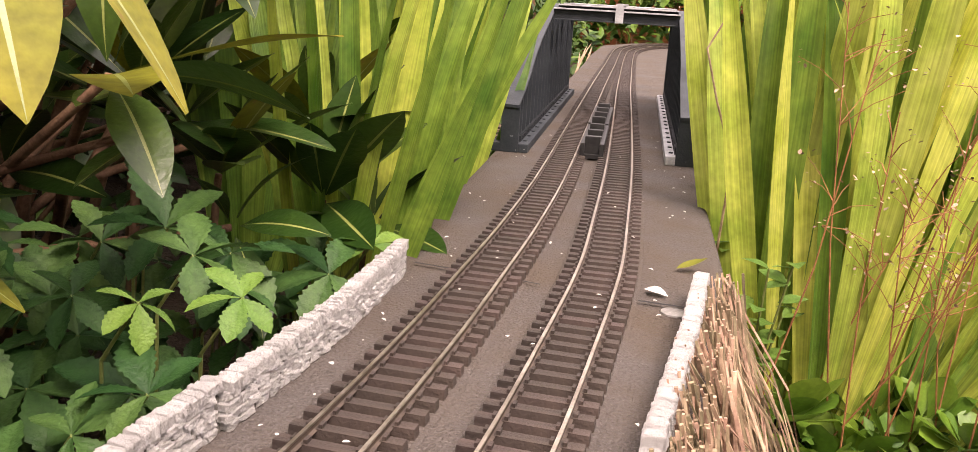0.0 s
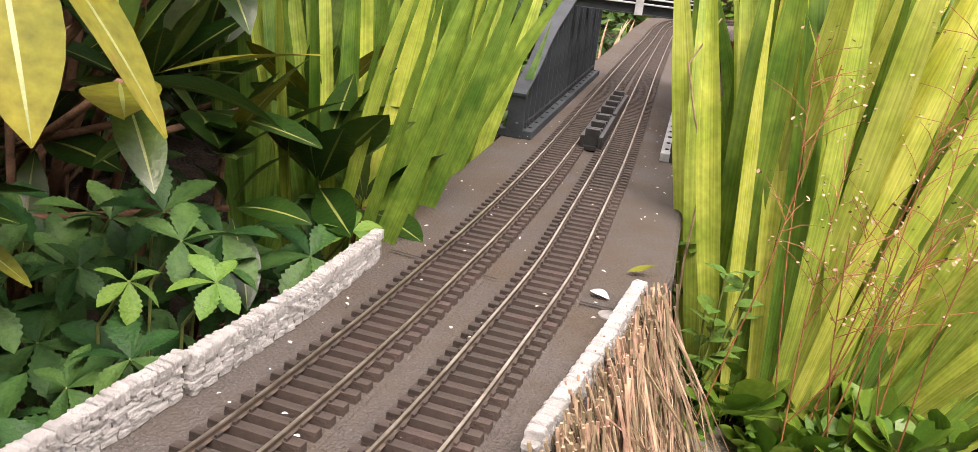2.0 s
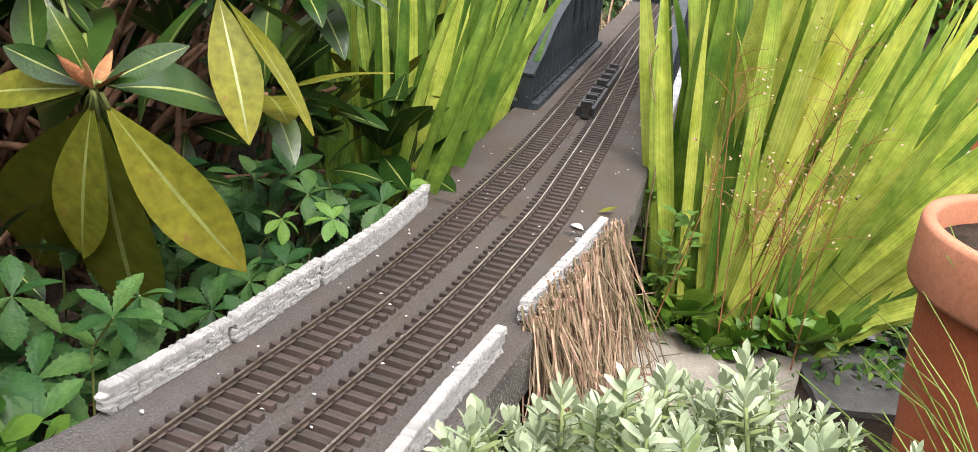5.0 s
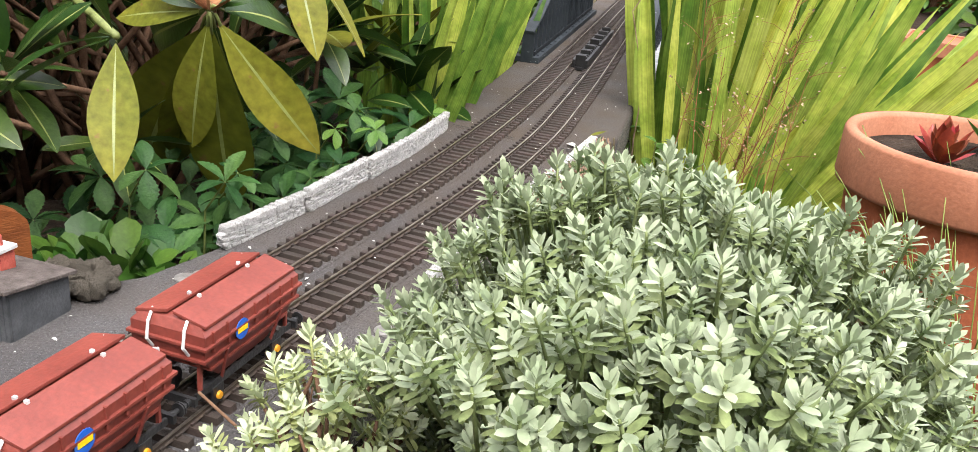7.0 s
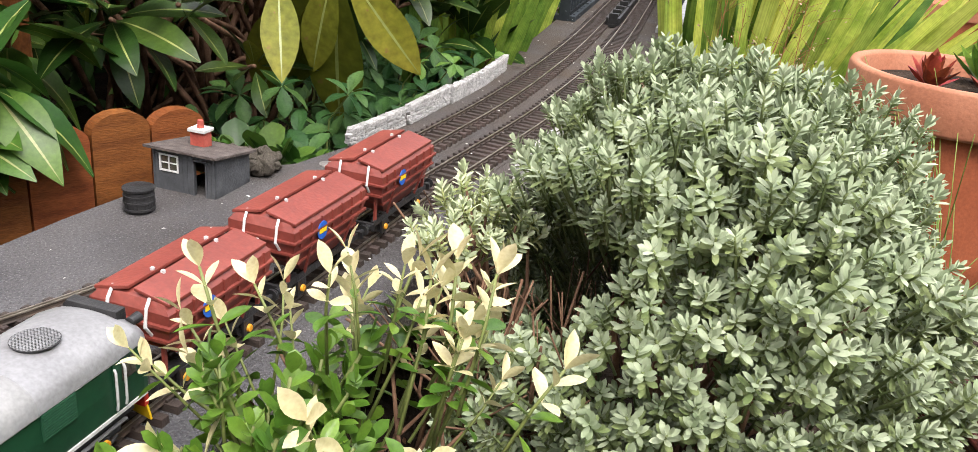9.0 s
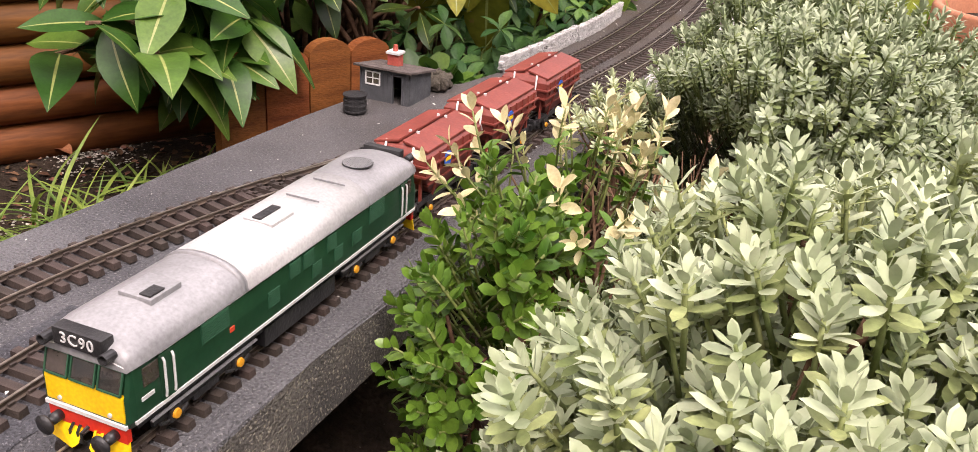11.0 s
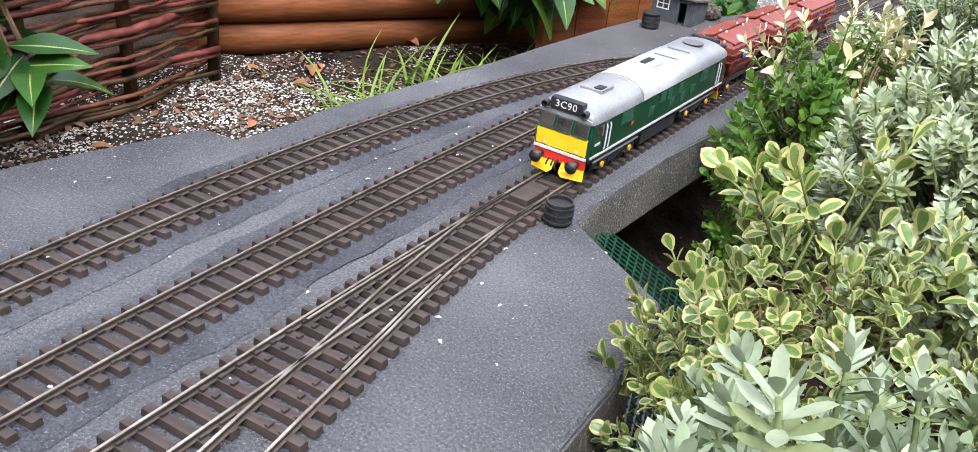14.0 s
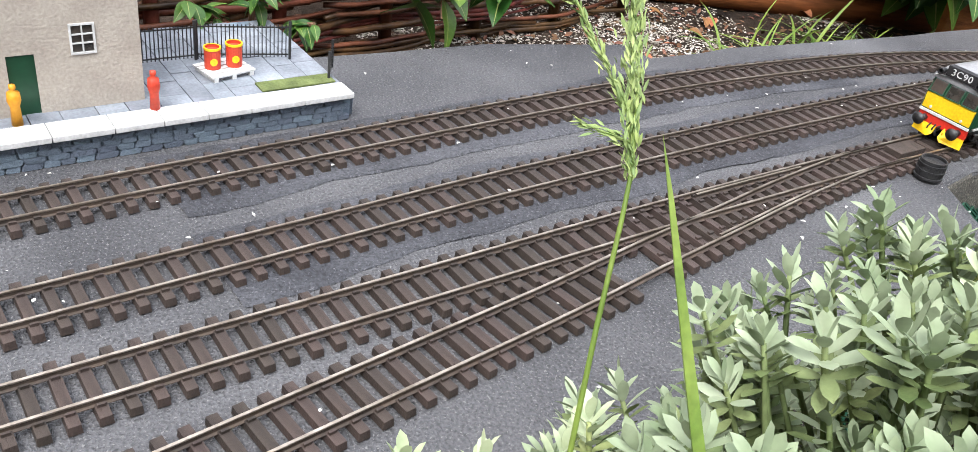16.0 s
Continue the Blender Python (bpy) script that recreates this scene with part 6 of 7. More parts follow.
def feet(cx, cy, rx, ry, z, n, lean, turn, seed):
    """Feet of n fans spread over an ellipse, leaning more to the side the further out they stand."""
    r = random.Random(seed)
    out = []
    for k in range(n):
        a, q = k * 2.4, math.sqrt((k + 0.5) / n)
        dx = q * math.cos(a)
        out.append((cx + dx * rx, cy + q * math.sin(a) * ry, z, lean[0] + (lean[1] - lean[0]) * (dx + 1) / 2 + r.uniform(-0.05, 0.05), turn + r.uniform(-0.6, 0.6)))
    return out


iris_clump("tall clump of yellow-green iris blades beside the bridge", feet(0.180, 0.40, 0.058, 0.13, -0.23, 13, (0.02, 0.18), 0.0, 1), (0.58, 0.85), (0.015, 0.031), [M["iris_yellow"], M["iris_yellow"], M["iris_mid"], M["iris_mid"], M["iris"]], 11)
iris_clump("clump of yellow-green iris blades leaning over the pond", feet(0.285, 0.37, 0.050, 0.07, -0.23, 9, (0.22, 0.50), 0.0, 2), (0.48, 0.78), (0.014, 0.030), [M["iris_yellow"], M["iris_mid"], M["iris_mid"], M["iris"]], 12)
iris_clump("clump of arching green iris blades at the water's edge", feet(0.33, 0.32, 0.04, 0.05, -0.23, 5, (0.65, 0.95), 0.0, 6), (0.36, 0.55), (0.012, 0.024), [M["iris_mid"], M["iris"]], 16)
iris_clump("clump of green iris blades against the board edge", feet(-0.258, 0.14, 0.010, 0.06, -0.16, 3, (-0.02, 0.10), 0.1, 3), (0.42, 0.62), (0.014, 0.025), [M["iris_mid"], M["iris"]], 13)
iris_clump("clump of green iris blades beside the bridge girder", feet(-0.290, 0.46, 0.026, 0.17, -0.16, 6, (-0.02, 0.09), 0.1, 4), (0.42, 0.66), (0.012, 0.023), [M["iris"], M["iris"], M["iris"], M["iris_mid"]], 14)
iris_clump("loose clump of dark green iris blades behind the shrub", feet(-0.46, 0.48, 0.13, 0.2, -0.16, 4, (-0.05, 0.12), 0.1, 5), (0.5, 0.85), (0.020, 0.036), [M["iris"]], 15)


def whorl(parent, centre, toward, n, mesh_a, mesh_b, yellow, seed, size=1.0, spread=1.0):
    r = random.Random(seed)
    ax = Vector(toward).normalized()
    u = ax.orthogonal().normalized()
    w = ax.cross(u)
    for i in range(n):
        a = i * 2.4 + r.uniform(-0.3, 0.3)
        e = r.uniform(0.15, 0.75) * spread
        d = ax * math.cos(e * 1.6) + (u * math.cos(a) + w * math.sin(a)) * math.sin(e * 1.6)
        d.z -= 0.15
        part("leaf", mesh_b if r.random() < yellow else mesh_a, parent, m=aim(Vector(centre) + d * 0.01, d, r.uniform(-0.6, 0.6), size * r.uniform(0.75, 1.15)))


RHODO = [leaf_mesh("leaf", [M["rhodo"], M["rib"]], length=0.135, width=0.044, steps=10, fold=0.18, droop=d, widest=0.55, point=0.85, rib=True, wave=0.02) for d in (0.12, 0.3)]
RHODO_Y = leaf_mesh("leaf", [M["rhodo_yellow"], M["rib"]], length=0.145, width=0.046, steps=10, fold=0.12, droop=0.12, widest=0.55, point=0.85, rib=True, wave=0.02)


def rhododendron():
    t = thing("rhododendron", "large glossy rhododendron with some yellowing leaves", "shrub")
    r = random.Random(21)
    # bare limbs from the ground to the whorls
    spots = []
    for i in range(84):
        x = r.uniform(-1.0, -0.33)
        y = r.uniform(-0.62, 0.55)
        z = r.uniform(0.02, 0.52)
        spots.append((x, y, z))
    spots += [(-0.33, -0.30, 0.10), (-0.31, -0.15, 0.15), (-0.36, 0.02, 0.10), (-0.30, -0.02, 0.03), (-0.42, -0.35, 0.28), (-0.30, -0.10, 0.26)]
    for k, (x, y, z) in enumerate(spots):
        bx, by = -0.72 + 0.12 * math.sin(k), 0.0 + 0.2 * math.cos(k * 1.7)
        part("limb", joined("limb", [tube([(bx, by, -0.17), (bx * 0.6 + x * 0.4, by * 0.6 + y * 0.4, z * 0.35 - 0.03), (x, y, z)], 0.007, 6, 0.45)], [M["twig"]], True), t)
        whorl(t, (x, y, z), (r.uniform(0.0, 0.9), r.uniform(-0.9, 0.1), r.uniform(0.0, 0.8)), r.randint(6, 9), RHODO[k % 2], RHODO_Y, 0.07, 100 + k, r.uniform(0.5, 0.95))
    # unseen crown and its limbs, added overhead to shade the lower leaves
    crown, stems = [], []
    for k in range(230):
        x, y, z = r.uniform(-1.15, -0.26), r.uniform(-0.16, 0.65), r.uniform(0.56, 0.95)
        ax = Vector((r.uniform(-0.2, 0.9), r.uniform(-0.9, 0.3), r.uniform(0.1, 0.9))).normalized()
        u = ax.orthogonal().normalized()
        w = ax.cross(u)
        for i in range(8):
            a, e = i * 2.4 + r.uniform(-0.3, 0.3), r.uniform(0.5, 1.3)
            d = ax * math.cos(e) + (u * math.cos(a) + w * math.sin(a)) * math.sin(e)
            crown.append((k % 2, aim((x, y, z), d, r.uniform(-0.5, 0.5), r.uniform(0.8, 1.2))))
        if k % 6 == 0:
            stems.append(tube([(-0.72, 0.0, 0.1), (x * 0.5 - 0.36, y * 0.5, z * 0.6), (x, y, z)], 0.008, 6, 0.4))
    part("upper_crown", joined_copies("upper_crown", RHODO, crown, [M["rhodo"], M["rib"]]), t, "unseen crown of glossy leaves added overhead for shade", kind="stuff")
    part("limb_mass", joined("limb_mass", stems, [M["twig"]], True), t, kind="stuff")
    # upright rosettes of shiny leaves close to the board
    for k, (x, y, z) in enumerate(((-0.33, 0.02, 0.06), (-0.27, 0.09, 0.03), (-0.36, -0.04, 0.13), (-0.24, 0.14, 0.0), (-0.42, 0.05, 0.10), (-0.30, 0.16, 0.08), (-0.46, -0.08, 0.17))):
        whorl(t, (x, y, z), (0.25, -0.35, 0.9), 9, RHODO[0], RHODO_Y, 0.08, 500 + k, r.uniform(0.65, 0.9), 0.8)
        part("limb", joined("limb", [tube([(x - 0.06, y + 0.05, -0.16), (x - 0.02, y + 0.02, z * 0.5 - 0.06), (x, y, z)], 0.005, 6, 0.6)], [M["twig"]], True), t)
    # the drooping branch end with yellow leaves near the track
    c = Vector((-0.292, -0.440, 0.212))
    for k, tip in enumerate([(-0.316, -0.386, -0.032), (-0.182, -0.425, 0.075), (-0.385, -0.350, 0.000), (-0.335, -0.430, 0.055), (-0.470, -0.345, -0.030), (-0.300, -0.34, 0.03),
                             (-0.225, -0.42, 0.255), (-0.30, -0.47, 0.275), (-0.40, -0.45, 0.20), (-0.44, -0.40, 0.150), (-0.42, -0.30, 0.26), (-0.24, -0.27, 0.20), (-0.36, -0.46, 0.24)]):
        d = Vector(tip) - c
        part("leaf", RHODO_Y if k in (0, 1, 2, 3, 4, 8) else RHODO[k % 2], t, m=hang(c + d * 0.08, d, (0.45 + jitter(0.4), -0.75 + jitter(0.3), 0.5 + jitter(0.3)), d.length / 0.150))
        part("petiole", joined("petiole", [tube([c, c + d * 0.05 + Vector((0, 0, 0.004)), c + d * 0.10], 0.0022, 6, 0.8)], [M["stem_green"]], True), t, "pale green leaf stalk")
    for k in range(7):
        d = Vector((math.cos(k * 0.9), math.sin(k * 0.9), 0.4 + 0.1 * k))
        part("bud_scale", leaf_mesh("bud_scale", [M["dead"]], length=0.035, width=0.010, steps=5, fold=0.4, droop=-0.2), t, "dry brown bud scale", m=aim(c, d, 0.2 * k))
    c2 = Vector((-0.285, -0.285, 0.275))
    for k, tip in enumerate([(-0.187, -0.268, 0.169), (-0.222, -0.336, 0.167), (-0.22, -0.22, 0.24), (-0.36, -0.36, 0.17), (-0.3, -0.22, 0.22), (-0.33, -0.25, 0.36), (-0.25, -0.33, 0.34)]):
        d = Vector(tip) - c2
        part("leaf", RHODO_Y if k < 2 else RHODO[k % 2], t, m=aim(c2 + d * 0.06, d, jitter(0.35), d.length / 0.142))
    c3 = Vector((-0.30, -0.575, 0.205))
    for k, tip in enumerate([(-0.255, -0.652, 0.115), (-0.36, -0.66, 0.20), (-0.42, -0.60, 0.15), (-0.37, -0.52, 0.2), (-0.31, -0.64, 0.31)]):
        d = Vector(tip) - c3
        part("leaf", RHODO_Y if k == 0 else RHODO[k % 2], t, m=aim(c3 + d * 0.06, d, jitter(0.35), d.length / 0.142))
    part("branch", joined("branch", [tube([(-0.7, 0.0, 0.2), (-0.45, -0.30, 0.30), c], 0.006, 6, 0.6), tube([(-0.6, 0.0, 0.2), (-0.4, -0.2, 0.33), c2], 0.006, 6, 0.6), tube([(-0.6, -0.3, 0.2), c3], 0.006, 6, 0.6)], [M["stem_green"]], True), t, "reddish green branch")


rhododendron()


def palmate(x, y, z, size, lit, seed):
    r = random.Random(seed)
    t = thing("cinquefoil_plant", "low plant with toothed five-fingered leaves" + (", painted paler green as if lit" if lit else ""), "plant", "plants under the shrub")
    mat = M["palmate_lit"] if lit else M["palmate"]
    me = leaf_mesh("leaflet", [mat], length=0.048, width=0.025, steps=18, fold=0.25, droop=0.25, widest=0.58, point=0.85, serrate=0.17)
    up = Vector((r.uniform(0.1, 0.9), r.uniform(-0.9, -0.2), 0.7)).normalized()
    u = up.orthogonal().normalized()
    w = up.cross(u)
    a0 = r.uniform(0, 6.3)
    for k in range(5):
        a = a0 + (k - 2) * 1.05
        d = u * math.cos(a) + w * math.sin(a) + up * 0.1
        m = aim((x, y, z), d, r.uniform(-0.3, 0.3), size * (1.1 - 0.12 * abs(k - 2)))
        part("leaflet", me, t, m=m)
    part("stalk", joined("stalk", [tube([(x - 0.05, y + 0.03, max(ground_height(x - 0.05, y), -0.2)), (x - 0.03, y + 0.01, z - 0.04), (x, y, z)], 0.0012, 5)], [M["stem_green"]]), t)


rp = random.Random(31)
for k in range(92):
    yy = rp.uniform(-0.54, 0.06)
    off = rp.uniform(0.015, 0.26)
    palmate(curve_at(EDGE_L, yy) - off, yy, rp.uniform(-0.07, 0.06), rp.uniform(0.6, 1.1), False, 200 + k)
# three plants in the paler green that stands for light on them
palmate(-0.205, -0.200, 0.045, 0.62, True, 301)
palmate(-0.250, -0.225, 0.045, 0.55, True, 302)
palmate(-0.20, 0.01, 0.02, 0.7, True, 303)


def rosette_plant(x, y, z, n, size, seed, label, mat):
    r = random.Random(seed)
    t = thing("saxifrage", label, "plant", "low rosette plants", m=pose(x, y, z))
    me = leaf_mesh("leaf", [mat], length=0.034, width=0.022, steps=8, fold=0.15, droop=-0.1, widest=0.68, point=0.7, serrate=0.08)
    for i in range(n):
        a, e = r.uniform(0, 6.3), r.uniform(0.2, 1.2)
        d = (math.cos(a) * math.cos(e), math.sin(a) * math.cos(e), math.sin(e))
        part("leaf", me, t, m=aim((d[0] * 0.012, d[1] * 0.012, 0), d, r.uniform(-0.4, 0.4), size * r.uniform(0.7, 1.2)))


for k, (x, y) in enumerate([(0.10, 0.26), (0.14, 0.34), (0.12, 0.43), (0.19, 0.30), (0.25, 0.31), (0.30, 0.29), (0.23, 0.26), (0.10, 0.52), (0.16, 0.25), (0.20, 0.235), (0.27, 0.25), (0.33, 0.24), (0.13, 0.29), (0.09, 0.22), (0.38, 0.27)]):
    rosette_plant(x, y, -0.225 + 0.02 * (k % 3), 16, rnd.uniform(1.1, 1.7), 400 + k, "low green rosette plant with rounded leaves", M["box"])
for k, (x, y) in enumerate([(-0.30, -0.585), (-0.335, -0.60), (-0.27, -0.565), (-0.36, -0.57), (-0.38, -0.62)]):
    rosette_plant(x, y, -0.03 if k else -0.015, 14, rnd.uniform(1.0, 1.4), 420 + k, "green rosette plant with rounded leaves in leaf litter", M["laurel"])


def leafy_stems(x, y, z, n, seed):
    r = random.Random(seed)
    t = thing("weed_stems", "leafy green weed climbing beside the irises", "plant", "weeds by the irises", m=pose(x, y, z))
    me = leaf_mesh("leaf", [M["palmate_lit"]], length=0.032, width=0.015, steps=6, fold=0.2, droop=0.2, widest=0.45)
    for i in range(n):
        top = Vector((r.uniform(-0.05, 0.05), r.uniform(-0.05, 0.03), r.uniform(0.12, 0.2)))
        part("stem", joined("stem", [tube([(0, 0, 0), top * 0.5 + Vector((0.006, 0, 0)), top], 0.0012, 5)], [M["stem_green"]]), t)
        for k in range(7):
            s = 0.35 + 0.65 * k / 6
            a = k * 2.2 + i
            part("leaf", me, t, m=aim(top * s, (math.cos(a), math.sin(a), 0.35), r.uniform(-0.3, 0.3), r.uniform(0.7, 1.2)))


leafy_stems(0.085, 0.36, -0.20, 6, 1)
leafy_stems(0.105, 0.27, -0.22, 5, 2)


def flower_sprays(seed):
    """Thin dry stems with tiny pale flowers in front of the irises."""
    r = random.Random(seed)
    t = thing("dry_flower_stems", "thin branching dry stems with tiny pale flowers", "plant")
    pieces, dots, shape = [], [], leaf_shape(length=0.005, width=0.004, steps=3, fold=0.2, droop=0.0)
    for i in range(13):
        x, y = 0.12 + r.uniform(-0.03, 0.2), 0.25 + r.uniform(-0.06, 0.06)
        top = Vector((x + r.uniform(-0.05, 0.1), y + r.uniform(-0.08, 0.02), r.uniform(0.02, 0.26)))
        base = Vector((x, y, -0.225))
        midp = base.lerp(top, 0.5) + Vector((r.uniform(-0.02, 0.02), 0, 0))
        pieces.append(tube([base, midp, top], 0.0011, 5, 0.5))
        for k in range(9):
            p = midp.lerp(top, r.uniform(0.1, 1.0))
            q = p + Vector((r.uniform(-0.05, 0.05), r.uniform(-0.02, 0.02), r.uniform(0.01, 0.05)))
            pieces.append(tube([p, p.lerp(q, 0.5) + Vector((0, 0, 0.004)), q], 0.0006, 4, 0.6))
            for _ in range(4):
                dots.append(aim(q + Vector((r.uniform(-0.008, 0.008), r.uniform(-0.008, 0.008), r.uniform(-0.006, 0.008))), (r.uniform(-1, 1), r.uniform(-1, 1), r.uniform(-1, 1)), 0, r.uniform(0.5, 1.1)))
    part("stem_spray", joined("stem_spray", pieces, [M["dead"]]), t, "thin reddish stems", kind="stuff")
    part("flower_spray", scatter("flower_spray", shape, dots, [M["straw"]]), t, "tiny dried flowers", kind="stuff")
    # one long pale stem arching up beside the track
    part("arching_stem", joined("arching_stem", [tube([(0.085, 0.33, -0.2), (0.078, 0.31, -0.05), (0.082, 0.30, 0.06), (0.06, 0.30, 0.12), (0.045, 0.30, 0.17), (0.07, 0.31, 0.22)], 0.0016, 6, 0.6)], [M["straw"]]), t, "arching straw-coloured stem")


flower_sprays(5)


def straw_tuft():
    r = random.Random(8)
    t = thing("straw_bundle", "bundle of dry brown straw spilling over the board edge", "straw")
    pieces = []
    for i in range(520):
        y = r.uniform(-0.27, 0.03)
        x = curve_at(EDGE_R, y) - 0.008 + r.uniform(-0.004, 0.02)
        spread = r.uniform(0.0, 0.09) * r.random()
        z1 = -0.20 + r.uniform(-0.02, 0.06)
        top = (x + r.uniform(-0.01, 0.006), y + r.uniform(-0.01, 0.01), r.uniform(0.0, 0.026))
        pieces.append(tube([top, (x + 0.010 + spread * 0.4, y + r.gauss(0, 0.02), -0.06 + r.uniform(-0.03, 0.03)), (x + 0.02 + spread, y + r.gauss(0, 0.085), z1)], r.uniform(0.0005, 0.0014), 4, 0.6))
    part("straw", joined("straw", pieces, [M["straw"]]), t, "loose dry stalks", kind="stuff")
    roots = []
    for i in range(46):
        p = Vector((0.09 + r.uniform(-0.03, 0.05), -0.02 + r.uniform(-0.08, 0.08), -0.20))
        pts = [p]
        for _ in range(5):
            p = p + Vector((r.uniform(-0.02, 0.035), r.uniform(-0.02, 0.02), r.uniform(-0.008, 0.01)))
            pts.append(p)
        roots.append(tube(pts, 0.0015, 5, 0.5))
    part("roots", joined("roots", roots, [M["straw"]]), t, "tangle of dry roots")


straw_tuft()


# sprigs of the hebe: short shoots with crossed pairs of leaves
def sprig_mesh(seed, mats, pairs=8, length=0.017, leaf=(0.0100, 0.0037)):
    r = random.Random(seed)
    verts, faces, index = [], [], []
    v, f = tube([(0, 0, -0.022), (0, 0, length * 0.4), (0, 0, length * 0.9)], 0.0012, 5, 0.7)
    verts += list(v)
    faces += f
    index += [2] * len(f)
    for k in range(pairs):
        s = k / (pairs - 1)
        z = length * (0.1 + 0.85 * s)
        e = 0.10 + 1.0 * s ** 1.4 + r.uniform(-0.12, 0.12)
        size = (0.75 + 0.5 * math.sin(math.pi * (0.25 + 0.6 * s)))
        for h in range(2):
            a = k * math.pi / 2 + h * math.pi + r.uniform(-0.2, 0.2)
            d = (math.cos(a) * math.cos(e), math.sin(a) * math.cos(e), math.sin(e))
            lv, lf, _, _ = leaf_shape(length=leaf[0] * size * r.uniform(0.85, 1.1), width=leaf[1] * size, steps=5, fold=0.22, droop=r.uniform(-0.25, 0.15), widest=0.60, point=0.5, cols=3)
            m = aim((0, 0, z), d)
            o = len(verts)
            verts += [m @ Vector(p) for p in lv]
            faces += [tuple(i + o for i in q) for q in lf]
            index += [1 if s < 0.30 else 0] * len(lf)
    return mesh_data("sprig", verts, faces, mats, index, True)


HEBE = [sprig_mesh(k, [M["hebe"], M["hebe_under"], M["hebe_under"]]) for k in range(6)]


def mound(name, label, category, group, centre, radii, n, meshes, seed, size=(0.8, 1.2), low=-0.15, gap=None, twigs=16, root=-0.23, inner=0.78, square=2.0, into=None, wood=0.005, stem="twig"):
    """Sprigs over a dome. meshes: sprig meshes, or (stem, leaves) pairs whose leaves become sub-parts."""
    r = random.Random(seed)
    t = into or thing(name, label, category, group)
    c = Vector(centre)
    made, own, rest, more = 0, 0, [], []
    limbs = []
    while made < n:
        i = made
        u = Vector((r.gauss(0, 1), r.gauss(0, 1), r.gauss(0, 1))).normalized()
        if u.z < low:
            continue
        made += 1
        k = r.uniform(inner, 1.02) / (abs(u.x) ** square + abs(u.y) ** square + abs(u.z) ** square) ** (1 / square) * (1 + 0.12 * noise.noise(u * 2.3 + Vector((seed, 0, 0))))
        p = c + Vector((u.x * radii[0], u.y * radii[1], u.z * radii[2])) * k
        if any((p - Vector(g[0])).length < g[1] for g in gap or ()):
            continue
        if p.z < ground_height(p.x, p.y) + 0.02:
            continue
        nrm = Vector((u.x / radii[0], u.y / radii[1], u.z / radii[2])).normalized()
        d = (nrm * 0.8 + Vector((0, 0, 0.75)) + Vector((r.uniform(-0.35, 0.35), r.uniform(-0.35, 0.35), 0))).normalized()
        q = d.to_track_quat("Z", "Y").to_matrix().to_4x4() @ Matrix.Rotation(r.uniform(0, 6.3), 4, "Z")
        at = Matrix.Translation(p) @ q @ Matrix.Scale(r.uniform(*size), 4)
        if isinstance(meshes[0], tuple):
            stalk, leaves = meshes[made % len(meshes)]
            own += 1
            if own <= 36:
                sprig = part("sprig", stalk, t, m=at)
                for me, lm in leaves:
                    part("leaf", me, sprig, m=lm)
            else:
                more += [(0, at @ lm) for me, lm in leaves]
        elif own < 110 and not into:
            part("sprig", meshes[made % len(meshes)], t, m=at)
            own += 1
        else:
            rest.append((made % len(meshes), at))
        if made % max(1, n // twigs) == 0:
            limbs.append(tube([(c.x + r.uniform(-0.04, 0.04), c.y + r.uniform(-0.06, 0.06), root), c.lerp(p, 0.5) + Vector((r.uniform(-0.03, 0.03), 0, -0.04)), p], wood, 6, 0.4))
    if more:
        blade = meshes[0][1][0][0]
        part("leaf_mass", joined_copies("leaf_mass", [blade], more, list(blade.materials)), t, "further leaves of the bush", kind="stuff")
    if rest:
        part("sprig_mass", joined_copies("sprig_mass", meshes, rest, list(meshes[0].materials)), t, "further leafy sprigs of the bush", kind="stuff")
    for limb in limbs:
        part("branch", joined("branch", [limb], [M[stem]], True), t, "brown woody branch" if stem == "twig" else "")
    return t


big_hebe = mound("hebe_bush", "rounded grey-green hebe bush beside the track", "shrub", "hebe bushes", (0.215, -0.775, -0.10), (0.185, 0.26, 0.285), 5000, HEBE, 3, (0.72, 1.1), low=-0.2,
                 gap=(((0.105, -0.985, 0.115), 0.070), ((0.085, -0.92, 0.075), 0.062), ((0.07, -0.85, 0.03), 0.060)), inner=0.72, square=3.0, twigs=26)
mound("", "", "", "", (0.020, -0.845, 0.045), (0.050, 0.090, 0.045), 62, HEBE, 9, (0.75, 1.0), low=-0.1, twigs=20, inner=0.5, into=big_hebe, wood=0.003)


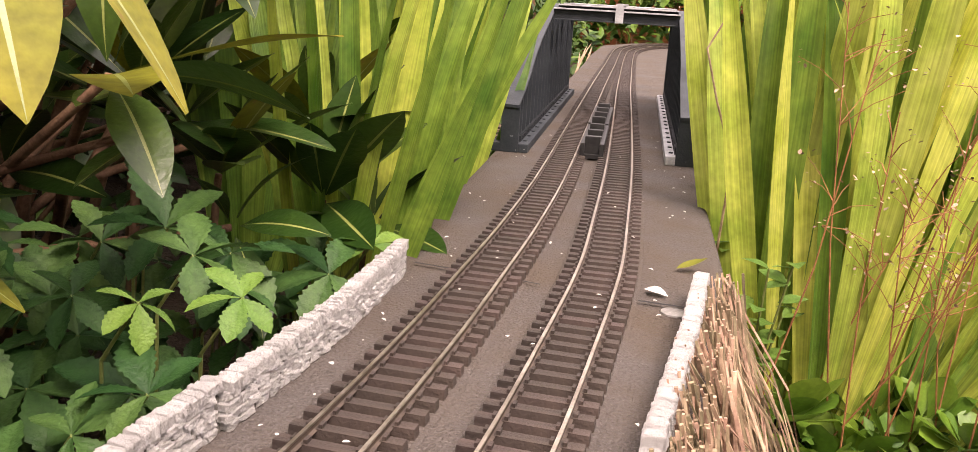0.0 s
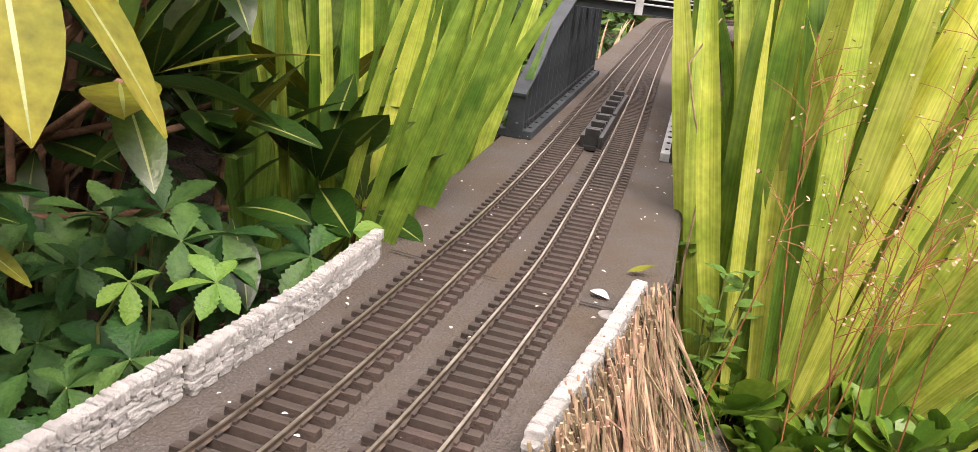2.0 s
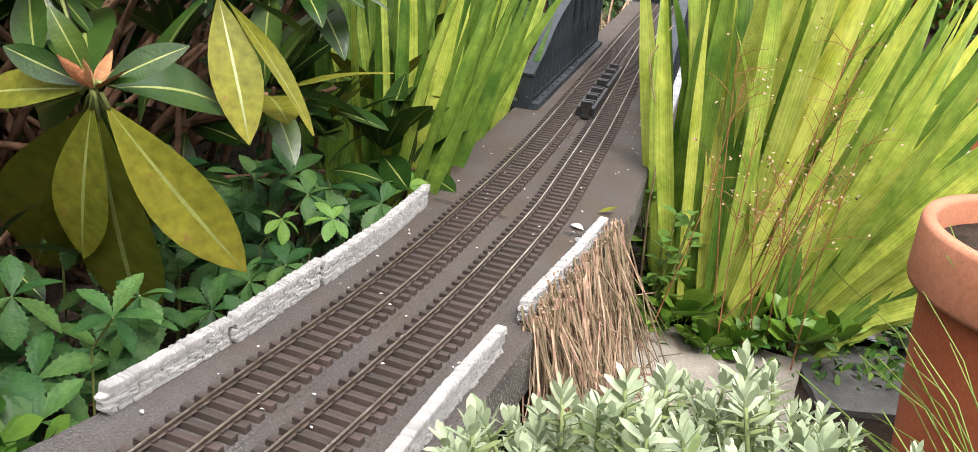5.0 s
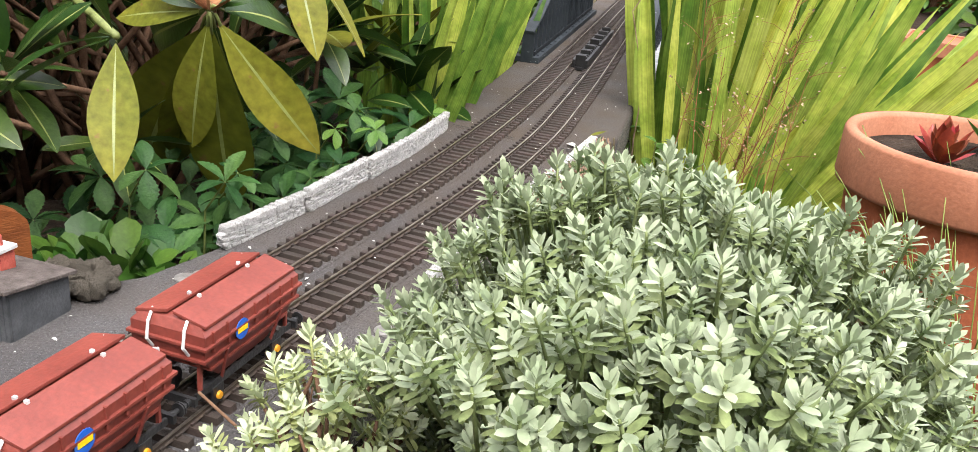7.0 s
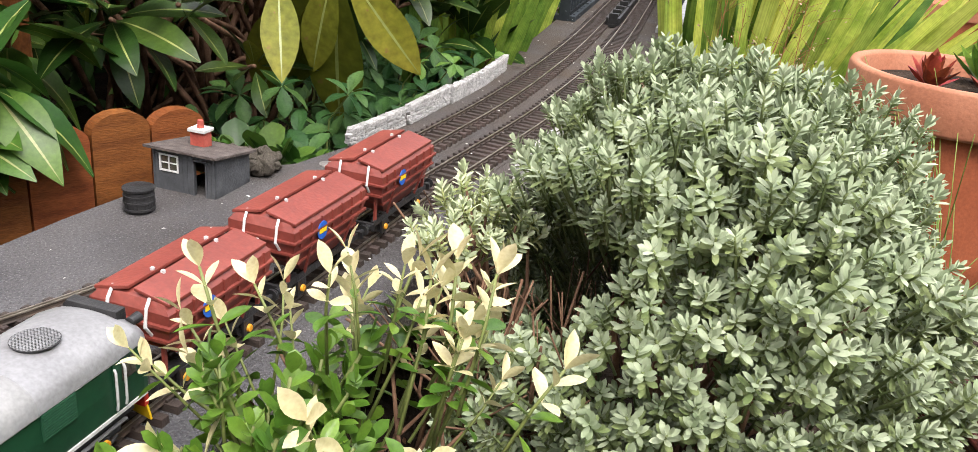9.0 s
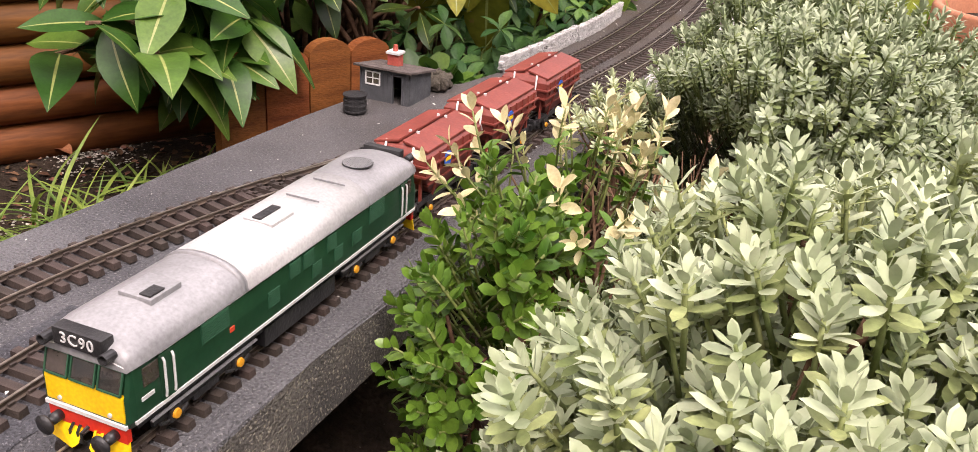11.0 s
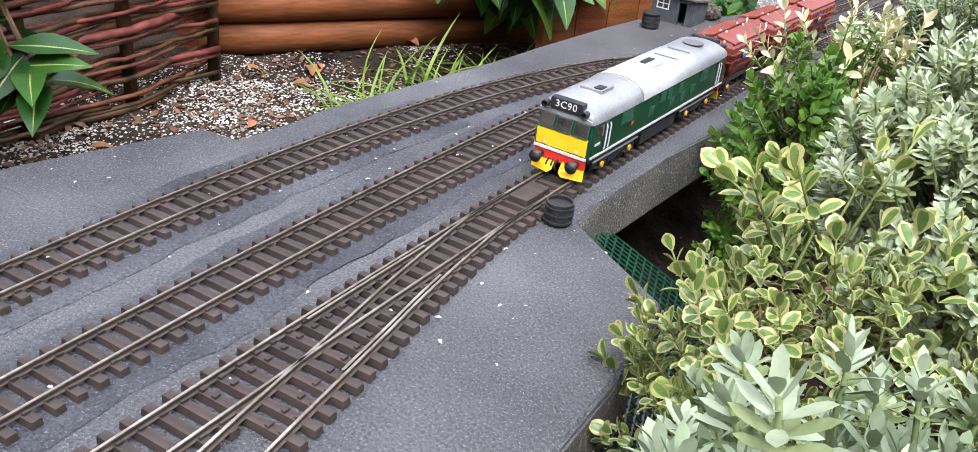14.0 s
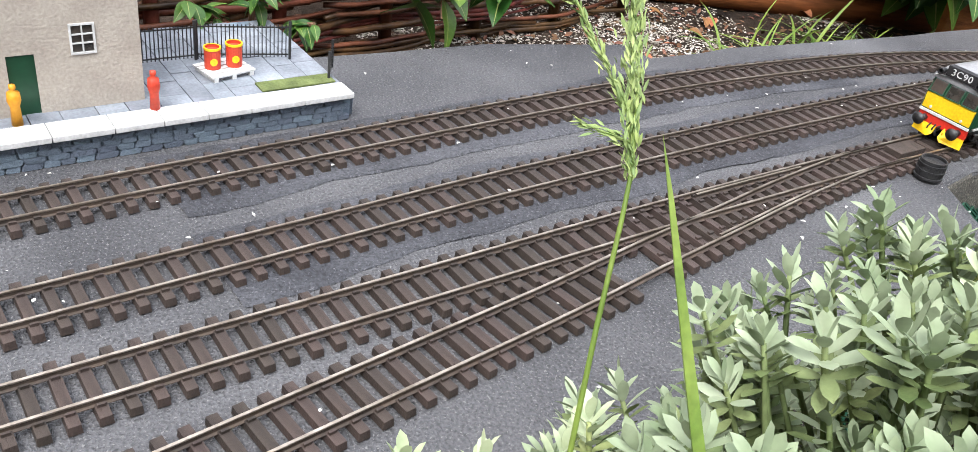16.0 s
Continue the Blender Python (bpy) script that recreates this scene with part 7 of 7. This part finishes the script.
def bare_twigs(parent, centre, reach, n, seed):
    """Bare forked twigs showing in the hollow of a bush."""
    r = random.Random(seed)
    for k in range(n):
        a = Vector(centre) + Vector((r.uniform(-1, 1) * reach[0], r.uniform(-1, 1) * reach[1], -reach[2]))
        b = a + Vector((r.uniform(-0.10, 0.06), r.uniform(-0.10, 0.08), reach[2] * r.uniform(0.5, 1.5)))
        mid = a.lerp(b, 0.5) + Vector((r.uniform(-0.02, 0.02), r.uniform(-0.02, 0.02), 0))
        fork = mid + Vector((r.uniform(-0.05, 0.05), r.uniform(-0.04, 0.04), reach[2] * 0.6))
        w = r.uniform(0.0010, 0.0022)
        part("twig", joined("twig", [tube([a, a.lerp(mid, 0.5) + Vector((r.uniform(-0.01, 0.01), 0, 0)), mid, b], w, 6, 0.5), tube([mid, mid.lerp(fork, 0.5) + Vector((0, r.uniform(-0.01, 0.01), 0)), fork], w * 0.7, 5, 0.5)], [M["twig"]], True), parent, "bare brown twig")


bare_twigs(big_hebe, (0.075, -0.88, 0.03), (0.06, 0.09, 0.10), 46, 71)
mound("hebe_bush", "grey-green hebe bush with bare brown twigs showing", "shrub", "hebe bushes", (0.245, -1.45, 0.065), (0.140, 0.20, 0.172), 2000, HEBE, 4, (0.8, 1.1), low=-0.3, gap=(((0.10, -1.56, 0.0), 0.09),), twigs=40, inner=0.6)
pale_hebe = mound("hebe_bush", "pale grey-green hebe bush overhanging the board", "shrub", "hebe bushes", (0.240, -2.09, 0.055), (0.108, 0.245, 0.188), 1300, HEBE, 5, (0.8, 1.08), low=-0.2, inner=0.72, square=2.4, twigs=30)
mound("", "", "", "", (0.175, -2.255, 0.125), (0.055, 0.060, 0.075), 80, HEBE, 19, (0.8, 1.05), low=-0.3, twigs=10, inner=0.5, into=pale_hebe, wood=0.003)

BOX = [sprig_mesh(20 + k, [M["box"], M["box"], M["stem_green"]], 6, 0.040, (0.0125, 0.007)) for k in range(3)]


def shoot_parts(seed, tip_mat, low_mat, pairs, length, leaf):
    """A shoot as a stem and single leaves with their poses."""
    r = random.Random(seed)
    stem = joined("sprig", [tube([(0, 0, -0.03), (0.002, 0, length * 0.4), (0, 0, length * 0.95)], 0.0012, 5, 0.6)], [M["stem_green"]], True)
    shapes = {m: leaf_mesh("leaf", [M[m]], length=leaf[0], width=leaf[1], steps=6, fold=0.3, droop=0.1, widest=0.55, point=0.8) for m in (tip_mat, low_mat)}
    leaves = []
    for k in range(pairs):
        u = k / (pairs - 1)
        e = 0.1 + 1.0 * u ** 1.3
        for h in range(2):
            a = k * math.pi / 2 + h * math.pi + r.uniform(-0.3, 0.3)
            d = (math.cos(a) * math.cos(e), math.sin(a) * math.cos(e), math.sin(e) + r.uniform(-0.2, 0.2))
            leaves.append((shapes[tip_mat if u > 0.45 else low_mat], aim((0, 0, length * (0.1 + 0.85 * u)), d, r.uniform(-0.5, 0.5), r.uniform(0.7, 1.15))))
    return stem, leaves


BOX_C = [shoot_parts(30 + k, "cream", "box", 5, 0.045, (0.019, 0.0075)) for k in range(4)]
mound("box_bush", "small-leaved box bush with cream bleached shoots", "shrub", "box bushes", (0.022, -1.205, -0.03), (0.042, 0.095, 0.132), 190, BOX, 6, low=-0.7, twigs=16, wood=0.003)
mound("box_shoots", "cream bleached box shoots standing above the bush", "shrub", "box bushes", (0.05, -1.15, 0.062), (0.090, 0.06, 0.075), 36, BOX_C, 7, low=0.0, twigs=12, inner=0.6, wood=0.0022)


def margined_leaf():
    """A broad leaf: a green middle and a cream margin in one blade."""
    v, f, u, _ = leaf_shape(length=0.0190, width=0.0115, steps=8, fold=0.28, droop=0.1, widest=0.6, point=0.75)
    index = [0 if (k % 4) in (0, 3) or k // 4 in (0, 7) else 1 for k in range(len(f))]
    return mesh_data("leaf", v, f, [M["margin"], M["euonymus"]], index, True, u)


def variegated(seed, leaf):
    """A shoot of broad cream-edged leaves: its stem, and the leaves with their poses."""
    r = random.Random(seed)
    stem = joined("sprig", [tube([(0, 0, -0.03), (0, 0, 0.02), (0.003, 0, 0.06)], 0.0013, 5, 0.7)], [M["stem_green"]], True)
    leaves = []
    for k in range(5):
        u = k / 4
        for h in range(2):
            a = k * math.pi / 2 + h * math.pi + r.uniform(-0.3, 0.3)
            e = 0.25 + 0.95 * u + r.uniform(-0.15, 0.15)
            d = (math.cos(a) * math.cos(e), math.sin(a) * math.cos(e), math.sin(e))
            leaves.append((leaf, aim((0, 0, 0.012 + 0.045 * u), d, r.uniform(-0.4, 0.4), r.uniform(0.75, 1.2))))
    return stem, leaves


CREAM_EDGED = margined_leaf()
EUON = [variegated(50 + k, CREAM_EDGED) for k in range(5)]
mound("euonymus_bush", "euonymus bush with green leaves edged in cream", "shrub", "euonymus bushes", (0.190, -1.70, 0.0), (0.120, 0.070, 0.145), 210, EUON, 8, (0.55, 0.85), low=-0.4, twigs=14, inner=0.55, wood=0.002)
mound("euonymus_bush", "low euonymus bush beside the green netting, leaves edged in cream", "shrub", "euonymus bushes", (0.122, -1.715, 0.01), (0.042, 0.045, 0.085), 40, EUON, 18, (0.5, 0.75), low=-0.4, twigs=8, inner=0.5, wood=0.0018)
mound("euonymus_shoot", "tall euonymus shoot with large cream-edged leaves", "shrub", "euonymus bushes", (0.150, -1.69, 0.140), (0.030, 0.022, 0.040), 6, EUON, 12, (0.75, 1.0), low=-0.3, twigs=3, root=-0.1, wood=0.0018, stem="stem_green")


def laurel_branch(label, base, tips, seed, size, mat):
    r = random.Random(seed)
    t = thing("laurel", label, "shrub", "leafy shrubs by the fences")
    me = [leaf_mesh("leaf", [mat, M["rib"]], length=0.075, width=0.03, steps=8, fold=0.2, droop=d, widest=0.45, rib=True, wave=0.03) for d in (0.15, 0.35)]
    for tip in tips:
        b, e = Vector(base), Vector(tip)
        mid = b.lerp(e, 0.5) + Vector((0, 0, 0.06))
        part("branch", joined("branch", [tube([b, mid, e], 0.005, 6, 0.5)], [M["twig"]]), t)
        for k in range(22):
            s = r.uniform(0.25, 1.0)
            p = b.lerp(mid, s * 2) if s < 0.5 else mid.lerp(e, s * 2 - 1)
            a = r.uniform(0, 6.3)
            part("leaf", me[k % 2], t, m=aim(p, (math.cos(a), math.sin(a), r.uniform(-0.8, 0.3)), r.uniform(-0.5, 0.5), size * r.uniform(0.7, 1.25)))


laurel_branch("leafy green laurel shrub hanging over the edging boards", (-0.70, -0.60, -0.1), [(-0.48, -0.86, 0.06), (-0.49, -0.97, 0.08), (-0.47, -0.82, 0.10), (-0.58, -0.80, 0.2), (-0.45, -0.76, 0.20), (-0.60, -0.94, 0.2), (-0.48, -0.86, 0.14), (-0.50, -0.92, 0.16), (-0.53, -1.02, 0.12), (-0.66, -0.95, 0.05)], 3, 1.5, M["laurel"])
laurel_branch("green climber with toothed leaves hanging over the willow hurdle", (-0.82, -1.70, 0.25), [(-0.66, -1.74, 0.06), (-0.66, -1.68, 0.02), (-0.69, -1.80, 0.12), (-0.65, -1.66, 0.0), (-0.70, -1.72, 0.16), (-0.57, -1.87, 0.05), (-0.55, -1.82, 0.02), (-0.60, -1.90, 0.10), (-0.58, -1.84, 0.10), (-0.62, -1.80, 0.14)], 4, 1.05, M["laurel"])
laurel_branch("small leafy shoots in front of the willow hurdle", (-0.62, -2.03, -0.12), [(-0.56, -2.03, 0.07), (-0.545, -1.98, 0.03), (-0.59, -2.10, 0.05)], 5, 0.38, M["laurel"])


def grass_tuft(x, y, r0, n, length, seed, label, mat=None):
    r = random.Random(seed)
    t = thing("grass_tuft", label, "grass", "grass tufts", m=pose(x, y, 0))
    shape = leaf_shape(length=1.0, width=0.035, steps=7, fold=0.3, droop=0.55, widest=0.3, point=0.5)
    poses = []
    for i in range(n):
        a, q = r.uniform(0, 6.3), r.uniform(0, r0)
        px, py = math.cos(a) * q, math.sin(a) * q
        poses.append(aim((px, py, ground_height(x + px, y + py)), (r.uniform(-1, 1), r.uniform(-1, 1), r.uniform(0.25, 1.1)), r.uniform(-0.3, 0.3), length * r.uniform(0.5, 1.2)))
    part("foliage", scatter("foliage", shape, poses, [mat or M["grass"]]), t, kind="stuff")


grass_tuft(-0.56, -1.02, 0.09, 150, 0.14, 1, "tuft of long pale grass by the fence")
for k, (x, y) in enumerate(((-0.30, 1.75), (-0.31, 2.1), (-0.32, 2.6), (-0.33, 3.1))):
    grass_tuft(x, y, 0.05, 70, 0.24, 30 + k, "tuft of dry straw-coloured grass beside the line", M["straw"])
grass_tuft(-0.60, -1.16, 0.07, 90, 0.12, 2, "tuft of long pale grass by the fence")
grass_tuft(-0.52, -0.90, 0.06, 90, 0.12, 3, "tuft of long pale grass by the fence")


def flowering_grass():
    t = thing("flowering_grass", "tall pale green grass stalk with a feathery seed head", "grass")
    foot = (0.215, -2.262, 0.10)
    stalk = [foot, (0.1942, -2.2462, 0.2203), (0.1842, -2.2372, 0.2544), (0.1759, -2.2287, 0.2753), (0.1725, -2.2256, 0.2833), (0.1654, -2.2214, 0.2975)]
    part("stalk", joined("stalk", [tube(stalk, 0.0008, 7, 0.6)], [M["grass"]], True), t)
    sh = leaf_shape(length=0.0032, width=0.0008, steps=3, fold=0.4, droop=0.1)
    r = random.Random(4)

    def spike(a, b, n, wide):
        a, b = Vector(a), Vector(b)
        poses, axis = [], (b - a).normalized()
        for k in range(n):
            s = k / n
            d = (axis * 1.3 + Vector((r.uniform(-1, 1), r.uniform(-1, 1), r.uniform(-1, 1))) * 0.55).normalized()
            off = Vector((r.gauss(0, 1), r.gauss(0, 1), r.gauss(0, 1))) * wide * (0.25 + math.sin(math.pi * min(1, 0.12 + s * 0.9)))
            poses.append(aim(a.lerp(b, s) + off, d, r.uniform(-1, 1), r.uniform(0.6, 1.2)))
        part("branch", joined("branch", [tube([a, a.lerp(b, 0.5), b], 0.0004, 5, 0.5)], [M["grass_pale"]], True), t)
        part("seed_head", scatter("seed_head", sh, poses, [M["grass_pale"]]), t, "feathery pale seed head", kind="stuff")

    spike(stalk[4], (0.1448, -2.2139, 0.3331), 620, 0.0011)
    spike((0.1662, -2.2231, 0.2943), (0.1467, -2.2275, 0.3143), 150, 0.0005)
    spike((0.1467, -2.2275, 0.3143), (0.1403, -2.2325, 0.3167), 60, 0.0004)
    spike((0.1689, -2.2241, 0.2904), (0.1598, -2.2320, 0.2921), 60, 0.0006)
    me = leaf_mesh("blade", [M["grass"]], length=0.17, width=0.0075, steps=12, fold=0.5, droop=-0.04, widest=0.4, point=0.6)
    tip, low = Vector((0.1730, -2.2239, 0.2854)), Vector((0.1934, -2.2259, 0.2561))
    d = (tip - low).normalized()
    part("blade", me, t, "upright grass blade", m=aim(tip - d * 0.165, d, 0.5))


def green_mesh():
    t = thing("mesh_netting", "green plastic mesh netting under the board edge", "netting", m=pose(0, 0, 0))
    pieces = []
    def pt(u, v):
        # u along the board, v outwards and down
        return Vector((-0.095 + 0.15 * u + 0.10 * v, -1.42 - 0.42 * u + 0.12 * v * (1 - u), -0.045 - 0.12 * v + 0.006 * math.sin(9 * u)))
    nu, nv = 46, 16
    for i in range(nu + 1):
        pieces.append(tube([pt(i / nu, v / 6) for v in range(7)], 0.0013, 4))
    for j in range(nv + 1):
        pieces.append(tube([pt(u / 14, j / nv) for u in range(15)], 0.0013, 4))
    part("mesh_strand", joined("mesh_strand", pieces, [M["mesh_green"]]), t, kind="stuff")


green_mesh()
flowering_grass()


# ---- litter ----
def litter():
    r = random.Random(17)
    sh = leaf_shape(length=0.009, width=0.005, steps=4, fold=0.3, droop=0.2)
    poses = []
    for _ in range(330):
        y = r.uniform(-2.4, 0.9)
        x = r.uniform(curve_at(EDGE_L, y) + 0.02, curve_at(EDGE_R, y) - 0.02)
        poses.append(aim((x, y, 0.0035 if r.random() < 0.6 else 0.007), (r.uniform(-1, 1), r.uniform(-1, 1), 0.08), 0, r.uniform(0.18, 0.62)))
    tagged(new("petals", scatter("petals", sh, poses, [M["petal"]])), "small fallen pale petals strewn over board and track", "petals", kind="stuff")
    me = leaf_mesh("dead_leaf", [M["dead"]], length=0.045, width=0.02, steps=6, fold=0.4, droop=0.3, widest=0.5, wave=0.08)
    for k in range(46):
        if k < 22:
            x, y = r.uniform(-0.95, -0.5), r.uniform(-1.7, -0.8)
        else:
            y = r.uniform(-0.62, 0.1)
            x = curve_at(EDGE_L, y) - r.uniform(0.01, 0.16)
        ob = new("dead_leaf", me)
        ob.matrix_basis = aim((x, y, ground_height(x, y) + 0.006), (r.uniform(-1, 1), r.uniform(-1, 1), 0.2), r.uniform(-0.4, 0.4), r.uniform(0.5, 1.1))
        tagged(ob, "curled brown fallen leaf on the soil", "dead leaf", "fallen leaves")
    ye = leaf_mesh("yellow_leaf", [M["rhodo_yellow"]], length=0.024, width=0.009, steps=6, fold=0.5, droop=-0.3)
    ob = new("yellow_leaf", ye)
    ob.matrix_basis = aim((0.030, 0.092, 0.003), (1, 0.35, 0.1), 0.2)
    tagged(ob, "small curled yellow leaf on the felt", "dead leaf", "fallen leaves")
    we = leaf_mesh("white_leaf", [M["petal"]], length=0.02, width=0.011, steps=6, fold=0.4, droop=0.1)
    ob = new("white_leaf", we)
    ob.matrix_basis = aim((0.006, 0.028, 0.003), (1, -0.5, 0.05), 0.1)
    tagged(ob, "bleached white leaf beside the felt joint", "dead leaf", "fallen leaves")


litter()


# ---- distance: hedges and planting behind ----
def leaf_bank(label, x0, x1, y0, y1, z0, z1, n, size, seed, mat):
    r = random.Random(seed)
    t = thing("hedge", label, "hedge", "planting in the background")
    shape = leaf_shape(length=1.0, width=0.42, steps=4, fold=0.25, droop=0.2)
    poses = []
    for _ in range(n):
        x, y = r.uniform(x0, x1), r.uniform(y0, y1)
        z = z0 + (z1 - z0) * r.random() ** 0.8 * (0.75 + 0.35 * noise.noise((x * 3, y * 3, seed)))
        poses.append(aim((x, y, z), (r.uniform(-1, 1), r.uniform(-1.2, 0.4), r.uniform(-0.7, 0.7)), r.uniform(-1, 1), size * r.uniform(0.6, 1.3)))
    part("foliage", scatter("foliage", shape, poses, [mat]), t, kind="stuff")
    limbs = [tube([(x0 + (x1 - x0) * (k + 0.5) / 7, (y0 + y1) / 2, -0.25), (x0 + (x1 - x0) * (k + 0.5) / 7 + r.uniform(-0.1, 0.1), (y0 + y1) / 2, z1 * 0.8)], 0.02, 6, 0.5) for k in range(7)]
    for limb in limbs:
        part("stem", joined("stem", [limb], [M["twig"]]), t)


leaf_bank("clipped green hedge far behind the bridge", -2.2, 2.4, 4.95, 5.5, -0.2, 1.0, 9000, 0.085, 1, M["hedge"])
# heightened beyond view so that less sky light comes in from the west
leaf_bank("dense dark planting behind the rhododendron, its unseen top raised to block sky", -1.9, -0.78, -0.8, 1.6, -0.2, 1.45, 11000, 0.085, 2, M["shade_leaf"])
leaf_bank("green planting beside the far end of the line", -1.1, -0.36, 0.9, 4.4, -0.18, 0.62, 7000, 0.06, 3, M["shade_leaf"])
leaf_bank("green planting behind the pond", 0.9, 2.6, 1.5, 2.4, -0.2, 0.9, 4200, 0.085, 4, M["hedge"])
leaf_bank("low ground cover round the irises", 0.08, 0.50, 0.20, 0.75, -0.235, -0.16, 1500, 0.020, 5, M["hedge"])


def tall_fence(label, a, b, h):
    f = thing("garden_fence", label, "fence", "tall garden fences")
    a, b = Vector(a), Vector(b)
    d = b - a
    n = int(d.length / 0.1)
    ang = math.atan2(d.y, d.x)
    me = from_bm("board", boxes((0.001, -0.008, -0.3, 0.099, 0.008, h), bevel=0.002), M["log_wood"])
    for i in range(n):
        p = a + d * (i / n)
        part("board", me, f, m=Matrix.Translation((p.x, p.y, jitter(0.01))) @ Matrix.Rotation(ang, 4, "Z"))


tall_fence("weathered brown garden fence behind the planting", (-2.0, 5.8), (-2.0, -3.4), 1.5)
tall_fence("weathered brown garden fence at the far end", (-2.0, 5.8), (2.8, 5.8), 1.5)

# two fences added out of view to hold off low light from the sides
tall_fence("unseen brown fence added beside the garden to lower sidelight", (2.8, -3.4), (2.8, 5.8), 1.5)
tall_fence("unseen brown fence added behind the station to lower sidelight", (-2.0, -3.4), (2.8, -3.4), 1.2)


def rush(x, y, n, seed):
    r = random.Random(seed)
    t = thing("rush_tuft", "loose tuft of thin arching green rushes by the pot", "grass", "rush tufts", m=pose(x, y, 0))
    for i in range(n):
        a = r.gauss(2.6, 0.9)
        reach, top = r.uniform(0.05, 0.26), r.uniform(0.12, 0.36)
        base = Vector((r.uniform(-0.03, 0.03), r.uniform(-0.03, 0.03), ground_height(x, y)))
        tip = base + Vector((math.cos(a) * reach, math.sin(a) * reach, top))
        mid = base.lerp(tip, 0.5) + Vector((0, 0, 0.25 * reach))
        q1, q3 = base.lerp(mid, 0.5) + Vector((0, 0, 0.1 * reach)), mid.lerp(tip, 0.5) + Vector((0, 0, 0.08 * reach))
        part("stalk", joined("stalk", [tube([base, q1, mid, q3, tip], 0.0010, 5, 0.5)], [M["grass"]], True), t)


rush(0.50, -0.34, 46, 3)
rush(0.47, -0.48, 40, 4)
